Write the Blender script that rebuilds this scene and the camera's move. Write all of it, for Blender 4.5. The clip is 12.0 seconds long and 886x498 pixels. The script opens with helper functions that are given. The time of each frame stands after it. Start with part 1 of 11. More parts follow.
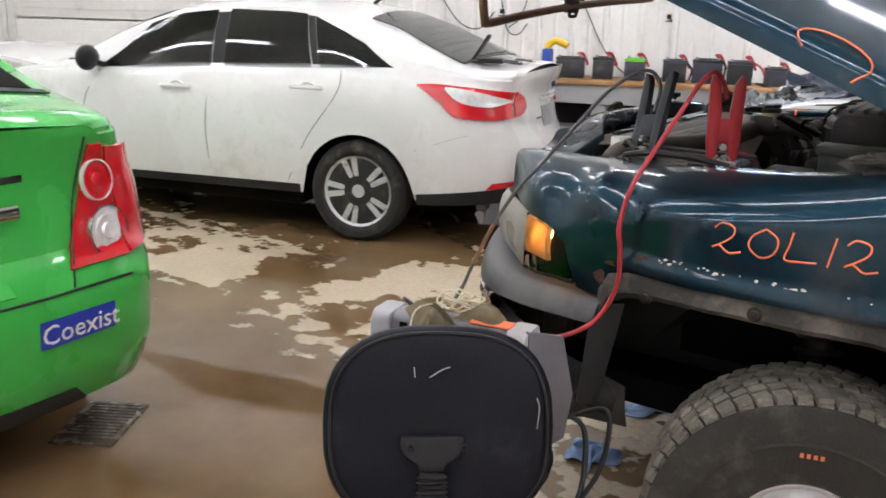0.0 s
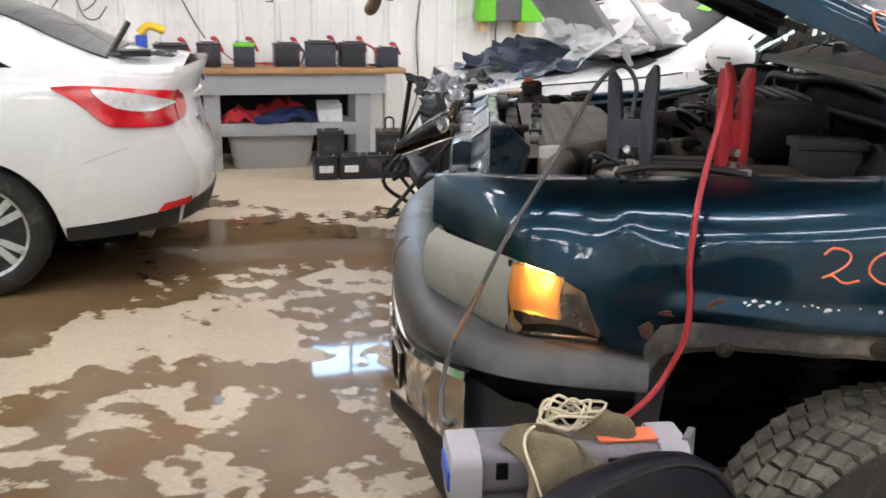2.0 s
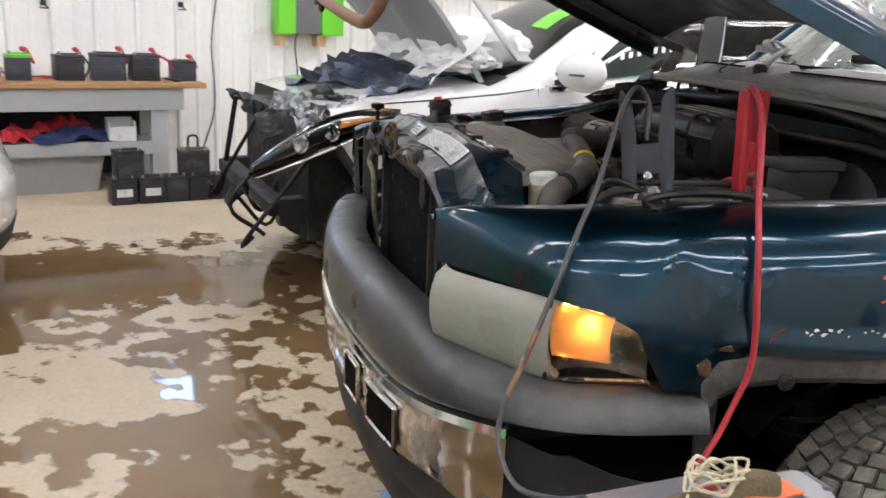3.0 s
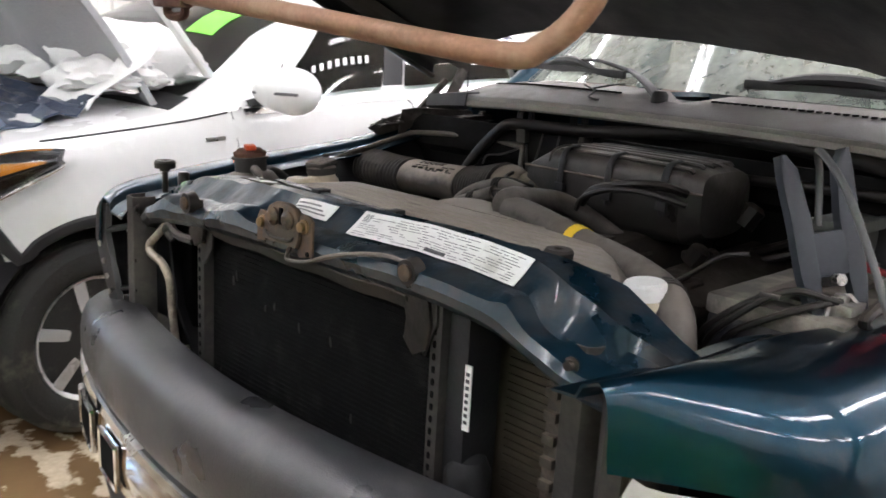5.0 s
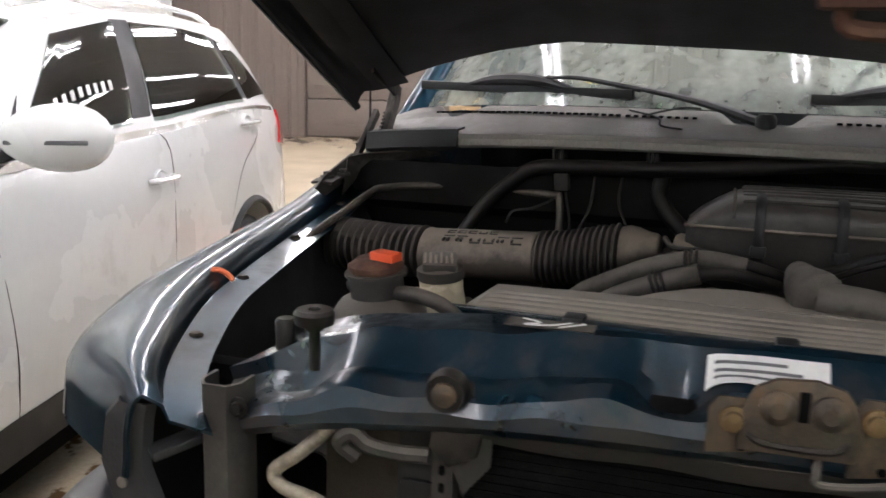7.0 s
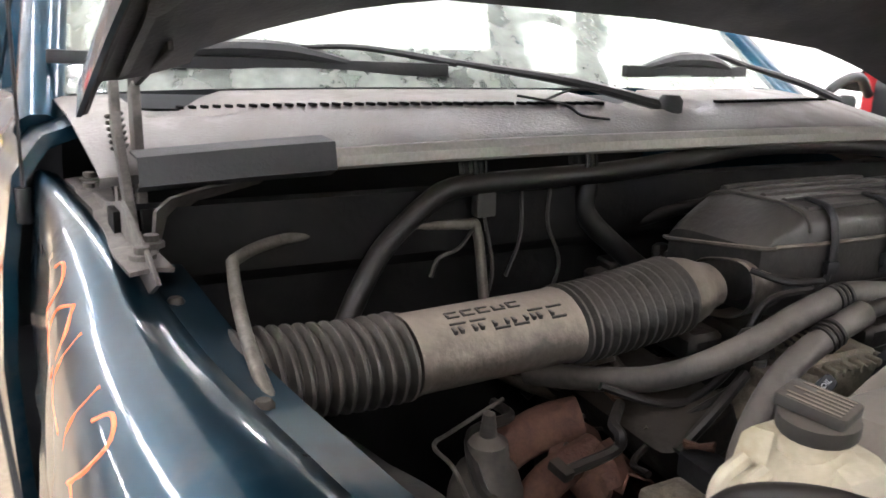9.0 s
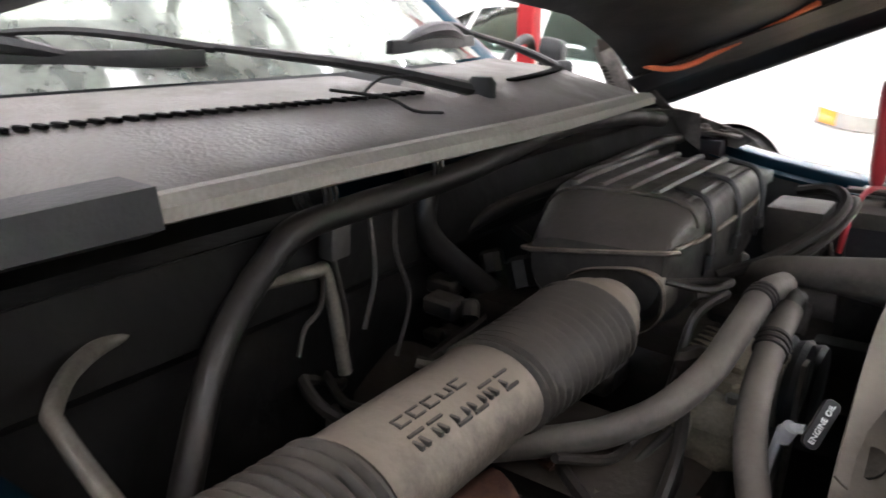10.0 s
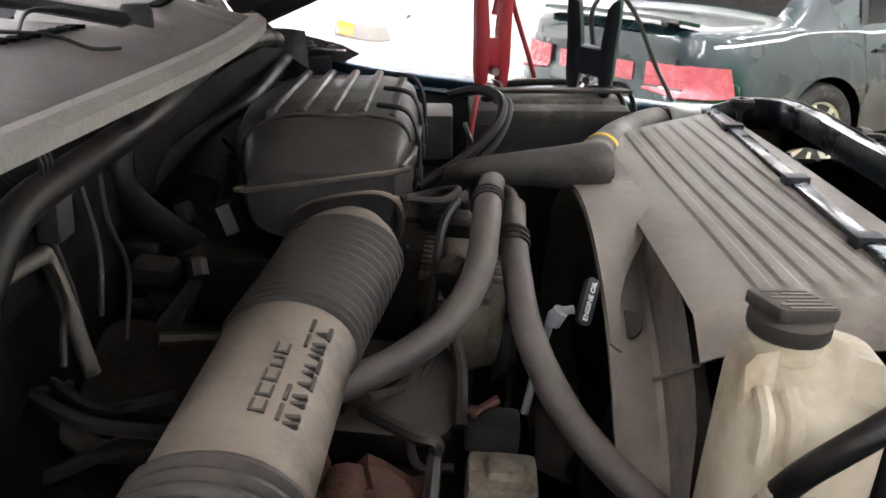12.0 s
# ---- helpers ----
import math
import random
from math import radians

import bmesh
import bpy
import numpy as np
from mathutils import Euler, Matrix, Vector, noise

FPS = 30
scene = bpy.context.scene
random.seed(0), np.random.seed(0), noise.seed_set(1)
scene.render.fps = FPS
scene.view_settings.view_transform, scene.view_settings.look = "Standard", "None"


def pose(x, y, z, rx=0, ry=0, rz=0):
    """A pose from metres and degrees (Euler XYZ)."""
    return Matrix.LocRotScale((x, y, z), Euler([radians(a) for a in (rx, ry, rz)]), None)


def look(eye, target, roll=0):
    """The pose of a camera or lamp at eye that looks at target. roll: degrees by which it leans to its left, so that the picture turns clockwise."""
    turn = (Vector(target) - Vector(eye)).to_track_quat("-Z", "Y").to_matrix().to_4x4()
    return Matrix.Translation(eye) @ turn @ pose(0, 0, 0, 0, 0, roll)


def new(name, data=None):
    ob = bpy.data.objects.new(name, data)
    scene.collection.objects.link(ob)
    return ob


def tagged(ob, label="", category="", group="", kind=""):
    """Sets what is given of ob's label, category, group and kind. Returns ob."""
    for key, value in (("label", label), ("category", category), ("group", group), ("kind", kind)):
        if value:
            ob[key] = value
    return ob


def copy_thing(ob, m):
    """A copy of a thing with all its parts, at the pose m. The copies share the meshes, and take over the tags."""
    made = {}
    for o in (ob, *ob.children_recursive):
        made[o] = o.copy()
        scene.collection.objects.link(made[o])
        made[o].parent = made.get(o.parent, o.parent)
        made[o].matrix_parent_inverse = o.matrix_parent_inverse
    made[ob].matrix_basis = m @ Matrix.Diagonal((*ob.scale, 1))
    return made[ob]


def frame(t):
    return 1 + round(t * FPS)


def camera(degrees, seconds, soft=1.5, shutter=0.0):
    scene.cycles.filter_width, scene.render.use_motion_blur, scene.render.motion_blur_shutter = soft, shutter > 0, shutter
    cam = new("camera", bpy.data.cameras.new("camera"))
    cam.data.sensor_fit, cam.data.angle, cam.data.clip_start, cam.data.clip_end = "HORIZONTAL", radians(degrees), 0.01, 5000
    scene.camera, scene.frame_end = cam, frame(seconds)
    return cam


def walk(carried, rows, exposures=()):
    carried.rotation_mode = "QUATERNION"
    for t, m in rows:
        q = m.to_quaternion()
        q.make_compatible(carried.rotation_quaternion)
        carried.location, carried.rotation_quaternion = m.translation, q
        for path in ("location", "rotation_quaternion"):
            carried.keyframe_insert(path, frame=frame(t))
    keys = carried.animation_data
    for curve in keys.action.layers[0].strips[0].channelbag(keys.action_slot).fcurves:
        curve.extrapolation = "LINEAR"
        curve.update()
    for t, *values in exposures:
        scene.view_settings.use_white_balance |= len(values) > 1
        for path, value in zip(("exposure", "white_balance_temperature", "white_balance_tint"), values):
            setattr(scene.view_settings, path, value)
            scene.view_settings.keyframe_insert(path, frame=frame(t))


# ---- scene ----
PATH = [
    (0, (1.189, -2.737, 1.449), (0.110, -1.138, 0.921), 1.4),
    (0.5, (0.909, -2.677, 1.433), (0.068, -0.940, 0.909), 2.2),
    (1, (0.587, -2.668, 1.448), (0.054, -0.815, 0.916), 0.7),
    (1.5, (0.334, -2.581, 1.423), (0.016, -0.683, 0.882), 0.7),
    (2, (0.085, -2.434, 1.433), (-0.015, -0.513, 0.886), 1.1),
    (2.5, (-0.152, -2.322, 1.420), (-0.002, -0.397, 0.900), 2.5),
    (2.7, (-0.262, -2.280, 1.418), (0.015, -0.366, 0.908), 2.5),
    (4.3, (-0.663, -1.500, 1.396), (0.312, 0.178, 0.914), 4.5),
    (4.5, (-0.695, -1.384, 1.388), (0.384, 0.233, 0.920), 4.6),
    (5, (-0.793, -1.076, 1.411), (0.572, 0.315, 0.959), 3.5),
    (5.5, (-0.800, -0.786, 1.387), (0.711, 0.443, 0.933), 3.6),
    (6, (-0.769, -0.477, 1.402), (0.848, 0.613, 0.957), 3.4),
    (6.5, (-0.777, -0.186, 1.387), (0.979, 0.699, 1.021), 3.3),
    (6.7, (-0.792, -0.046, 1.395), (1.024, 0.705, 1.024), 2.5),
    (8.3, (-0.352, 0.816, 1.392), (1.588, 0.597, 0.955), 2.2),
    (8.5, (-0.264, 0.916, 1.385), (1.626, 0.425, 0.954), 2.5),
    (9, (-0.049, 1.116, 1.417), (1.631, 0.139, 0.942), 2.0),
    (9.5, (0.207, 1.180, 1.412), (1.619, -0.149, 0.921), 1.6),
    (10, (0.412, 1.156, 1.429), (1.425, -0.483, 0.892), 1.3),
    (10.5, (0.542, 1.135, 1.416), (1.066, -0.713, 0.858), 2.3),
    (11, (0.626, 1.150, 1.425), (0.749, -0.759, 0.841), 1.6),
    (11.5, (0.652, 1.163, 1.422), (0.663, -0.739, 0.803), 0.6),
    (12, (0.648, 1.163, 1.416), (0.659, -0.718, 0.736), 0.2),
]
cam = camera(52.96, 12.0, soft=1.6, shutter=0.25)
walk(cam, [(t, look(eye, target, roll)) for t, eye, target, roll in PATH],
     exposures=[(0, 0.1), (1.5, 0.22), (2.5, 0.15), (4.5, 0.65), (5.5, 0.64), (6.0, 0.52), (6.5, 0.3), (8.5, 1.0), (9.0, 1.54), (9.5, 1.9), (10.0, 1.26), (10.5, 1.08), (11.0, 1.17), (11.5, 1.0), (12, 1.44)])

# ---- light ----
world = bpy.data.worlds.new("world")
scene.world = world
world.use_nodes = True
world.node_tree.nodes["Background"].inputs["Color"].default_value = (0.75, 0.85, 1.0, 1)
world.node_tree.nodes["Background"].inputs["Strength"].default_value = 0.15
LIGHT_STRENGTH = 27.0

# ---- tools for meshes ----
V = Vector
TAU = 2 * math.pi


def lerp(a, b, t):
    return a + (b - a) * t


def ramp(t, pts):
    """Smooth value at t of a table of (t, value)."""
    if t <= pts[0][0]:
        return pts[0][1]
    for (a, va), (b, vb) in zip(pts, pts[1:]):
        if t <= b:
            k = (t - a) / (b - a)
            k = k * k * (3 - 2 * k)
            return va + (vb - va) * k
    return pts[-1][1]


def spline(t, pts):
    """Value at t of a table, running smoothly through its points."""
    if t <= pts[0][0]:
        return pts[0][1]
    if t >= pts[-1][0]:
        return pts[-1][1]
    i = max(k for k in range(len(pts) - 1) if pts[k][0] <= t)
    (a, va), (b, vb) = pts[i], pts[i + 1]
    sl = [(q[1] - p[1]) / (q[0] - p[0]) for p, q in zip(pts, pts[1:])]
    ma = (sl[i - 1] + sl[i]) / 2 if i else sl[i]
    mb = (sl[i] + sl[i + 1]) / 2 if i + 1 < len(sl) else sl[i]
    h, k = b - a, (t - a) / (b - a)
    return va * (1 + 2 * k) * (1 - k) ** 2 + h * ma * k * (1 - k) ** 2 + vb * k * k * (3 - 2 * k) + h * mb * k * k * (k - 1)


def line(t, pts):
    """Straight-line value at t of a table of (t, value)."""
    if t <= pts[0][0]:
        return pts[0][1]
    for (a, va), (b, vb) in zip(pts, pts[1:]):
        if t <= b:
            return va + (vb - va) * (t - a) / (b - a)
    return pts[-1][1]


def thing(name, label, category, at=(0, 0, 0), turn=0, group="", kind=""):
    ob = new(name)
    ob.empty_display_size = 0.1
    ob.matrix_basis = pose(*at, 0, 0, turn)
    return tagged(ob, label, category, group, kind)


PLACED = [Matrix()]         # the directions in which the parts that follow are laid out


def part(name, bm, material, parent=None, label="", angle=38, kind=""):
    bm.transform(PLACED[0])
    bmesh.ops.recalc_face_normals(bm, faces=bm.faces)
    lim = radians(angle)
    for f in bm.faces:
        f.smooth = True
    for e in bm.edges:
        if len(e.link_faces) == 2 and e.calc_face_angle(0) > lim:
            e.smooth = False
    me = bpy.data.meshes.new(name)
    bm.to_mesh(me)
    bm.free()
    for m in material if isinstance(material, (list, tuple)) else [material]:
        me.materials.append(m)
    ob = new(name, me)
    if parent is not None:
        ob.parent = parent
    return tagged(ob, label, kind=kind)


def setting(name, bm, material, label, category, angle=38, kind="structure"):
    return tagged(part(name, bm, material, angle=angle), label, category, kind=kind)


def solid(name, bm, material, label, category, group="", angle=38, at=None):
    ob = part(name, bm, material, angle=angle)
    if at is not None:
        ob.matrix_basis = at
    return tagged(ob, label, category, group)


def box(bm, lo, hi, bevel=0.0, m=None, seg=2):
    r = bmesh.ops.create_cube(bm, size=1)
    vs = r["verts"]
    c, s = (V(lo) + V(hi)) / 2, V(hi) - V(lo)
    for v in vs:
        v.co = V((v.co.x * s.x, v.co.y * s.y, v.co.z * s.z)) + c
    if bevel:
        es = list({e for v in vs for e in v.link_edges})
        r = bmesh.ops.bevel(bm, geom=es, offset=min(bevel, 0.45 * min(abs(s.x), abs(s.y), abs(s.z))), segments=seg, affect="EDGES", profile=0.6)
        vs = list({v for f in r["faces"] for v in f.verts} | {v for v in vs if v.is_valid})
    if m is not None:
        bmesh.ops.transform(bm, matrix=m, verts=vs)
    return bm


def rows_mesh(bm, rows, around=False, along=False, flip=False):
    vs = [[bm.verts.new(p) for p in row] for row in rows]
    n, k = len(vs), len(vs[0])
    out = []
    for i in range(n if along else n - 1):
        for j in range(k if around else k - 1):
            a, b = vs[i], vs[(i + 1) % n]
            q = [a[j], a[(j + 1) % k], b[(j + 1) % k], b[j]]
            try:
                out.append(bm.faces.new(q[::-1] if flip else q))
            except ValueError:
                pass
    return vs


def sheet(bm, rows, thick):
    """A surface given by rows of points, made solid by pushing a copy of it inwards along its normals."""
    arr = np.array([[tuple(p) for p in row] for row in rows])
    du, dv = np.gradient(arr, axis=0), np.gradient(arr, axis=1)
    nrm = np.cross(du, dv)
    nrm /= np.linalg.norm(nrm, axis=2, keepdims=True) + 1e-9
    back = arr - nrm * thick
    a = rows_mesh(bm, [[V(p) for p in row] for row in arr])
    b = rows_mesh(bm, [[V(p) for p in row] for row in back])
    rim = lambda g: g[0] + [r[-1] for r in g[1:]] + g[-1][-2::-1] + [r[0] for r in g[-2:0:-1]]
    ra, rb = rim(a), rim(b)
    for i in range(len(ra)):
        k = (i + 1) % len(ra)
        bm.faces.new((ra[i], ra[k], rb[k], rb[i]))
    return bm


def curve_pts(pts, steps=6):
    """Catmull-Rom through the points."""
    p = [V(q) for q in pts]
    p = [2 * p[0] - p[1]] + p + [2 * p[-1] - p[-2]]
    out = []
    for i in range(1, len(p) - 2):
        for k in range(steps):
            t = k / steps
            a, b, c, d = p[i - 1], p[i], p[i + 1], p[i + 2]
            out.append(0.5 * ((2 * b) + (c - a) * t + (2 * a - 5 * b + 4 * c - d) * t * t + (3 * b - a - 3 * c + d) * t ** 3))
    return out + [p[-2]]


def tube(bm, pts, r, seg=10, steps=6, caps=True, squash=None):
    """A round tube along a smooth line; r is a radius, or a function of 0..1 along it."""
    path = curve_pts(pts, steps) if steps > 1 else [V(q) for q in pts]
    n = len(path)
    t0 = (path[1] - path[0]).normalized()
    side = t0.orthogonal().normalized() if abs(t0.z) > 0.9 else t0.cross(V((0, 0, 1))).normalized()
    rows = []
    for i, p in enumerate(path):
        t = (path[min(i + 1, n - 1)] - path[max(i - 1, 0)]).normalized()
        side = (side - t * side.dot(t)).normalized()
        up = side.cross(t)
        rad = r(i / (n - 1)) if callable(r) else r
        sx, sy = squash or (1, 1)
        rows.append([p + (side * math.cos(a) * sx + up * math.sin(a) * sy) * rad for a in (TAU * k / seg for k in range(seg))])
    vs = rows_mesh(bm, rows, around=True)
    if caps:
        bm.faces.new(vs[0][::-1])
        bm.faces.new(vs[-1])
    return bm


def lathe(bm, profile, seg=24, m=None, close=False):
    """Turns a profile of (radius, height) round z."""
    rows = []
    for r, z in profile:
        rows.append([V((max(r, 1e-4) * math.cos(TAU * k / seg), max(r, 1e-4) * math.sin(TAU * k / seg), z)) for k in range(seg)])
    vs = rows_mesh(bm, rows, around=True, along=close)
    if not close:
        for row in (vs[0], vs[-1]):
            bm.faces.new(row)
    if m is not None:
        bmesh.ops.transform(bm, matrix=m, verts=[v for row in vs for v in row])
    return bm


def slab(bm, outline, depth, m=None, bevel=0.0, taper=1.0):
    """A flat outline in x, y drawn out along z."""
    n = len(outline)
    a = [bm.verts.new((x, y, 0)) for x, y in outline]
    b = [bm.verts.new((x * taper, y * taper, depth)) for x, y in outline]
    fs = [bm.faces.new(a[::-1]), bm.faces.new(b)]
    for i in range(n):
        fs.append(bm.faces.new((a[i], a[(i + 1) % n], b[(i + 1) % n], b[i])))
    vs = a + b
    if bevel:
        es = list({e for f in fs[:2] for e in f.edges})
        r = bmesh.ops.bevel(bm, geom=es, offset=bevel, segments=2, affect="EDGES", profile=0.6)
        vs = list({v for f in r["faces"] for v in f.verts} | {v for v in vs if v.is_valid})
    if m is not None:
        bmesh.ops.transform(bm, matrix=m, verts=vs)
    return bm


def rounded(w, h, r, seg=4):
    """A rounded rectangle about the origin."""
    out = []
    for cx, cy, a0 in ((w / 2 - r, h / 2 - r, 0), (-w / 2 + r, h / 2 - r, 90), (-w / 2 + r, -h / 2 + r, 180), (w / 2 - r, -h / 2 + r, 270)):
        out += [(cx + r * math.cos(radians(a0 + 90 * k / seg)), cy + r * math.sin(radians(a0 + 90 * k / seg))) for k in range(seg + 1)]
    return out


def bar(bm, a, b, w, h=None, up=(0, 0, 1), bevel=0.003):
    """A rectangular bar from a to b."""
    a, b = V(a), V(b)
    z = (b - a).normalized()
    x = V(up).cross(z)
    x = x.normalized() if x.length > 1e-4 else z.orthogonal().normalized()
    y = z.cross(x)
    m = Matrix((x, y, z)).transposed().to_4x4()
    m.translation = a
    h = w if h is None else h
    return box(bm, (-w / 2, -h / 2, 0), (w / 2, h / 2, (b - a).length), bevel, m)


def axis_frame(at, z, x=(1, 0, 0)):
    """The pose whose z axis points along z."""
    z = V(z).normalized()
    if abs(z.dot(V(x).normalized())) > 0.99:
        x = (0, 1, 0) if abs(z.y) < 0.5 else (0, 0, 1)
    y = z.cross(V(x)).normalized()
    x = y.cross(z)
    m = Matrix((x, y, z)).transposed().to_4x4()
    m.translation = at
    return m


def words(name, text, size, m, material, parent=None, depth=0.001, label=""):
    """Written characters as a mesh in the plane of m."""
    cu = bpy.data.curves.new(name, "FONT")
    cu.body, cu.size, cu.extrude, cu.align_x, cu.align_y = text, size, depth, "CENTER", "CENTER"
    cu.resolution_u = 2
    tmp = bpy.data.objects.new(name, cu)
    scene.collection.objects.link(tmp)
    me = bpy.data.meshes.new_from_object(tmp.evaluated_get(bpy.context.evaluated_depsgraph_get()))
    bpy.data.objects.remove(tmp)
    me.materials.clear()
    me.materials.append(material)
    me.transform(PLACED[0] @ m)
    ob = new(name, me)
    if parent is not None:
        ob.parent = parent
    return tagged(ob, label)


def stroke(bm, pts, r):
    return tube(bm, pts, r, 6, 4)

# ---- materials ----
def material(name, color, rough=0.5, metal=0.0, vary=0.12, scale=6.0, bump=0.0, bump_scale=60.0, coat=0.0, dirt=None, dirt_amount=0.35, dirt_scale=3.0, spec=0.32, rough_vary=0.1, lit_dust=None, lit_dust_amount=0.7, coat_rough=0.04):
    """A surface with colour grain at two scales, optional dirt, optional dust with light painted into its tops, and
    fine relief.
    """
    m = bpy.data.materials.new(name)
    m.use_nodes = True
    nt = m.node_tree
    p = nt.nodes["Principled BSDF"]
    N, L = nt.nodes.new, nt.links.new
    co = N("ShaderNodeTexCoord")
    geo = N("ShaderNodeNewGeometry")
    n1, n2 = N("ShaderNodeTexNoise"), N("ShaderNodeTexNoise")
    for n, s, d in ((n1, scale, 5), (n2, scale * 14, 3)):
        n.inputs["Scale"].default_value, n.inputs["Detail"].default_value = s, d
        L(geo.outputs["Position"], n.inputs["Vector"])
    add = N("ShaderNodeMath")
    add.operation = "ADD"
    L(n1.outputs["Fac"], add.inputs[0])
    L(n2.outputs["Fac"], add.inputs[1])
    mr = N("ShaderNodeMapRange")
    mr.inputs["From Min"].default_value, mr.inputs["From Max"].default_value = 0.6, 1.4
    mr.inputs["To Min"].default_value, mr.inputs["To Max"].default_value = 1 - vary, 1 + vary
    L(add.outputs[0], mr.inputs["Value"])
    hsv = N("ShaderNodeHueSaturation")
    hsv.inputs["Color"].default_value = (*color, 1)
    L(mr.outputs[0], hsv.inputs["Value"])
    out = hsv.outputs["Color"]
    rr = N("ShaderNodeMapRange")
    rr.inputs["From Min"].default_value, rr.inputs["From Max"].default_value = 0.3, 0.7
    rr.inputs["To Min"].default_value, rr.inputs["To Max"].default_value = max(rough - rough_vary, 0.02), min(rough + rough_vary, 1)
    L(n1.outputs["Fac"], rr.inputs["Value"])
    rough_out = rr.outputs[0]
    if dirt is not None:
        dn = N("ShaderNodeTexNoise")
        dn.inputs["Scale"].default_value, dn.inputs["Detail"].default_value, dn.inputs["Roughness"].default_value = dirt_scale, 8, 0.65
        L(geo.outputs["Position"], dn.inputs["Vector"])
        dr = N("ShaderNodeMapRange")
        dr.inputs["From Min"].default_value, dr.inputs["From Max"].default_value = 0.62 - 0.3 * dirt_amount, 0.86 - 0.4 * dirt_amount
        L(dn.outputs["Fac"], dr.inputs["Value"])
        mx = N("ShaderNodeMix")
        mx.data_type = "RGBA"
        L(dr.outputs[0], mx.inputs["Factor"])
        L(out, mx.inputs["A"])
        mx.inputs["B"].default_value = (*dirt, 1)
        out = mx.outputs["Result"]
        r2 = N("ShaderNodeMix")
        L(dr.outputs[0], r2.inputs["Factor"])
        L(rough_out, r2.inputs["A"])
        r2.inputs["B"].default_value = 0.85
        rough_out = r2.outputs["Result"]
    if lit_dust is not None:                           # dust on upward faces; also paints in lit tops and dark undersides
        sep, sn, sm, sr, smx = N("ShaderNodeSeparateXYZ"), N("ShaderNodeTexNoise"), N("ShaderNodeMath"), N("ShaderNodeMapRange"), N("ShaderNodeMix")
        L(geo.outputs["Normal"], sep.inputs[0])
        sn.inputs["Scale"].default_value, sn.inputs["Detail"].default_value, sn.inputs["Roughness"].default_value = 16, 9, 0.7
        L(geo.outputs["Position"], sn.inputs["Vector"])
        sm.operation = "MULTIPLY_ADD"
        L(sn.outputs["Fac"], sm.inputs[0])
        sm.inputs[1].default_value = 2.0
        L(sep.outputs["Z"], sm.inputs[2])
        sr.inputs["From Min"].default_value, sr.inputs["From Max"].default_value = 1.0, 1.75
        sr.inputs["To Max"].default_value = lit_dust_amount
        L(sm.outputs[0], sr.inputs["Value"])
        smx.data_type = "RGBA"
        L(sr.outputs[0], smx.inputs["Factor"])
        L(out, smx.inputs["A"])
        smx.inputs["B"].default_value = (*lit_dust, 1)
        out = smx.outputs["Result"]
    L(out, p.inputs["Base Color"])
    L(rough_out, p.inputs["Roughness"])
    p.inputs["Metallic"].default_value = metal
    p.inputs["Specular IOR Level"].default_value = spec
    p.inputs["Coat Weight"].default_value = coat
    p.inputs["Coat Roughness"].default_value = coat_rough
    if bump:
        bn = N("ShaderNodeTexNoise")
        bn.inputs["Scale"].default_value, bn.inputs["Detail"].default_value = bump_scale, 4
        L(geo.outputs["Position"], bn.inputs["Vector"])
        b = N("ShaderNodeBump")
        b.inputs["Strength"].default_value, b.inputs["Distance"].default_value = bump, 0.004
        L(bn.outputs["Fac"], b.inputs["Height"])
        L(b.outputs["Normal"], p.inputs["Normal"])
    return m


def glass(name, color, alpha=0.35, rough=0.03):
    """Thin glazing: partly clear, partly gloss."""
    m = bpy.data.materials.new(name)
    m.use_nodes = True
    nt = m.node_tree
    nt.nodes.remove(nt.nodes["Principled BSDF"])
    N, L = nt.nodes.new, nt.links.new
    tr, gl, mix, fr = N("ShaderNodeBsdfTransparent"), N("ShaderNodeBsdfGlossy"), N("ShaderNodeMixShader"), N("ShaderNodeFresnel")
    tr.inputs["Color"].default_value = (*[c * alpha for c in color], 1)
    gl.inputs["Roughness"].default_value = rough
    fr.inputs["IOR"].default_value = 1.5
    L(fr.outputs[0], mix.inputs[0])
    L(tr.outputs[0], mix.inputs[1])
    L(gl.outputs[0], mix.inputs[2])
    L(mix.outputs[0], nt.nodes["Material Output"].inputs[0])
    return m


def tinted_lens(name, color, see=0.35):
    """A coloured lamp lens that lets a bulb glow through it."""
    m = bpy.data.materials.new(name)
    m.use_nodes = True
    nt = m.node_tree
    nt.nodes.remove(nt.nodes["Principled BSDF"])
    N, L = nt.nodes.new, nt.links.new
    tr, tl, gl, mix, top, fr = N("ShaderNodeBsdfTransparent"), N("ShaderNodeBsdfTranslucent"), N("ShaderNodeBsdfGlossy"), N("ShaderNodeMixShader"), N("ShaderNodeMixShader"), N("ShaderNodeFresnel")
    tr.inputs["Color"].default_value = (*color, 1)
    tl.inputs["Color"].default_value = (*color, 1)
    gl.inputs["Roughness"].default_value = 0.06
    fr.inputs["IOR"].default_value = 1.45
    mix.inputs[0].default_value = 1 - see
    L(tr.outputs[0], mix.inputs[1])
    L(tl.outputs[0], mix.inputs[2])
    L(fr.outputs[0], top.inputs[0])
    L(mix.outputs[0], top.inputs[1])
    L(gl.outputs[0], top.inputs[2])
    L(top.outputs[0], nt.nodes["Material Output"].inputs[0])
    return m


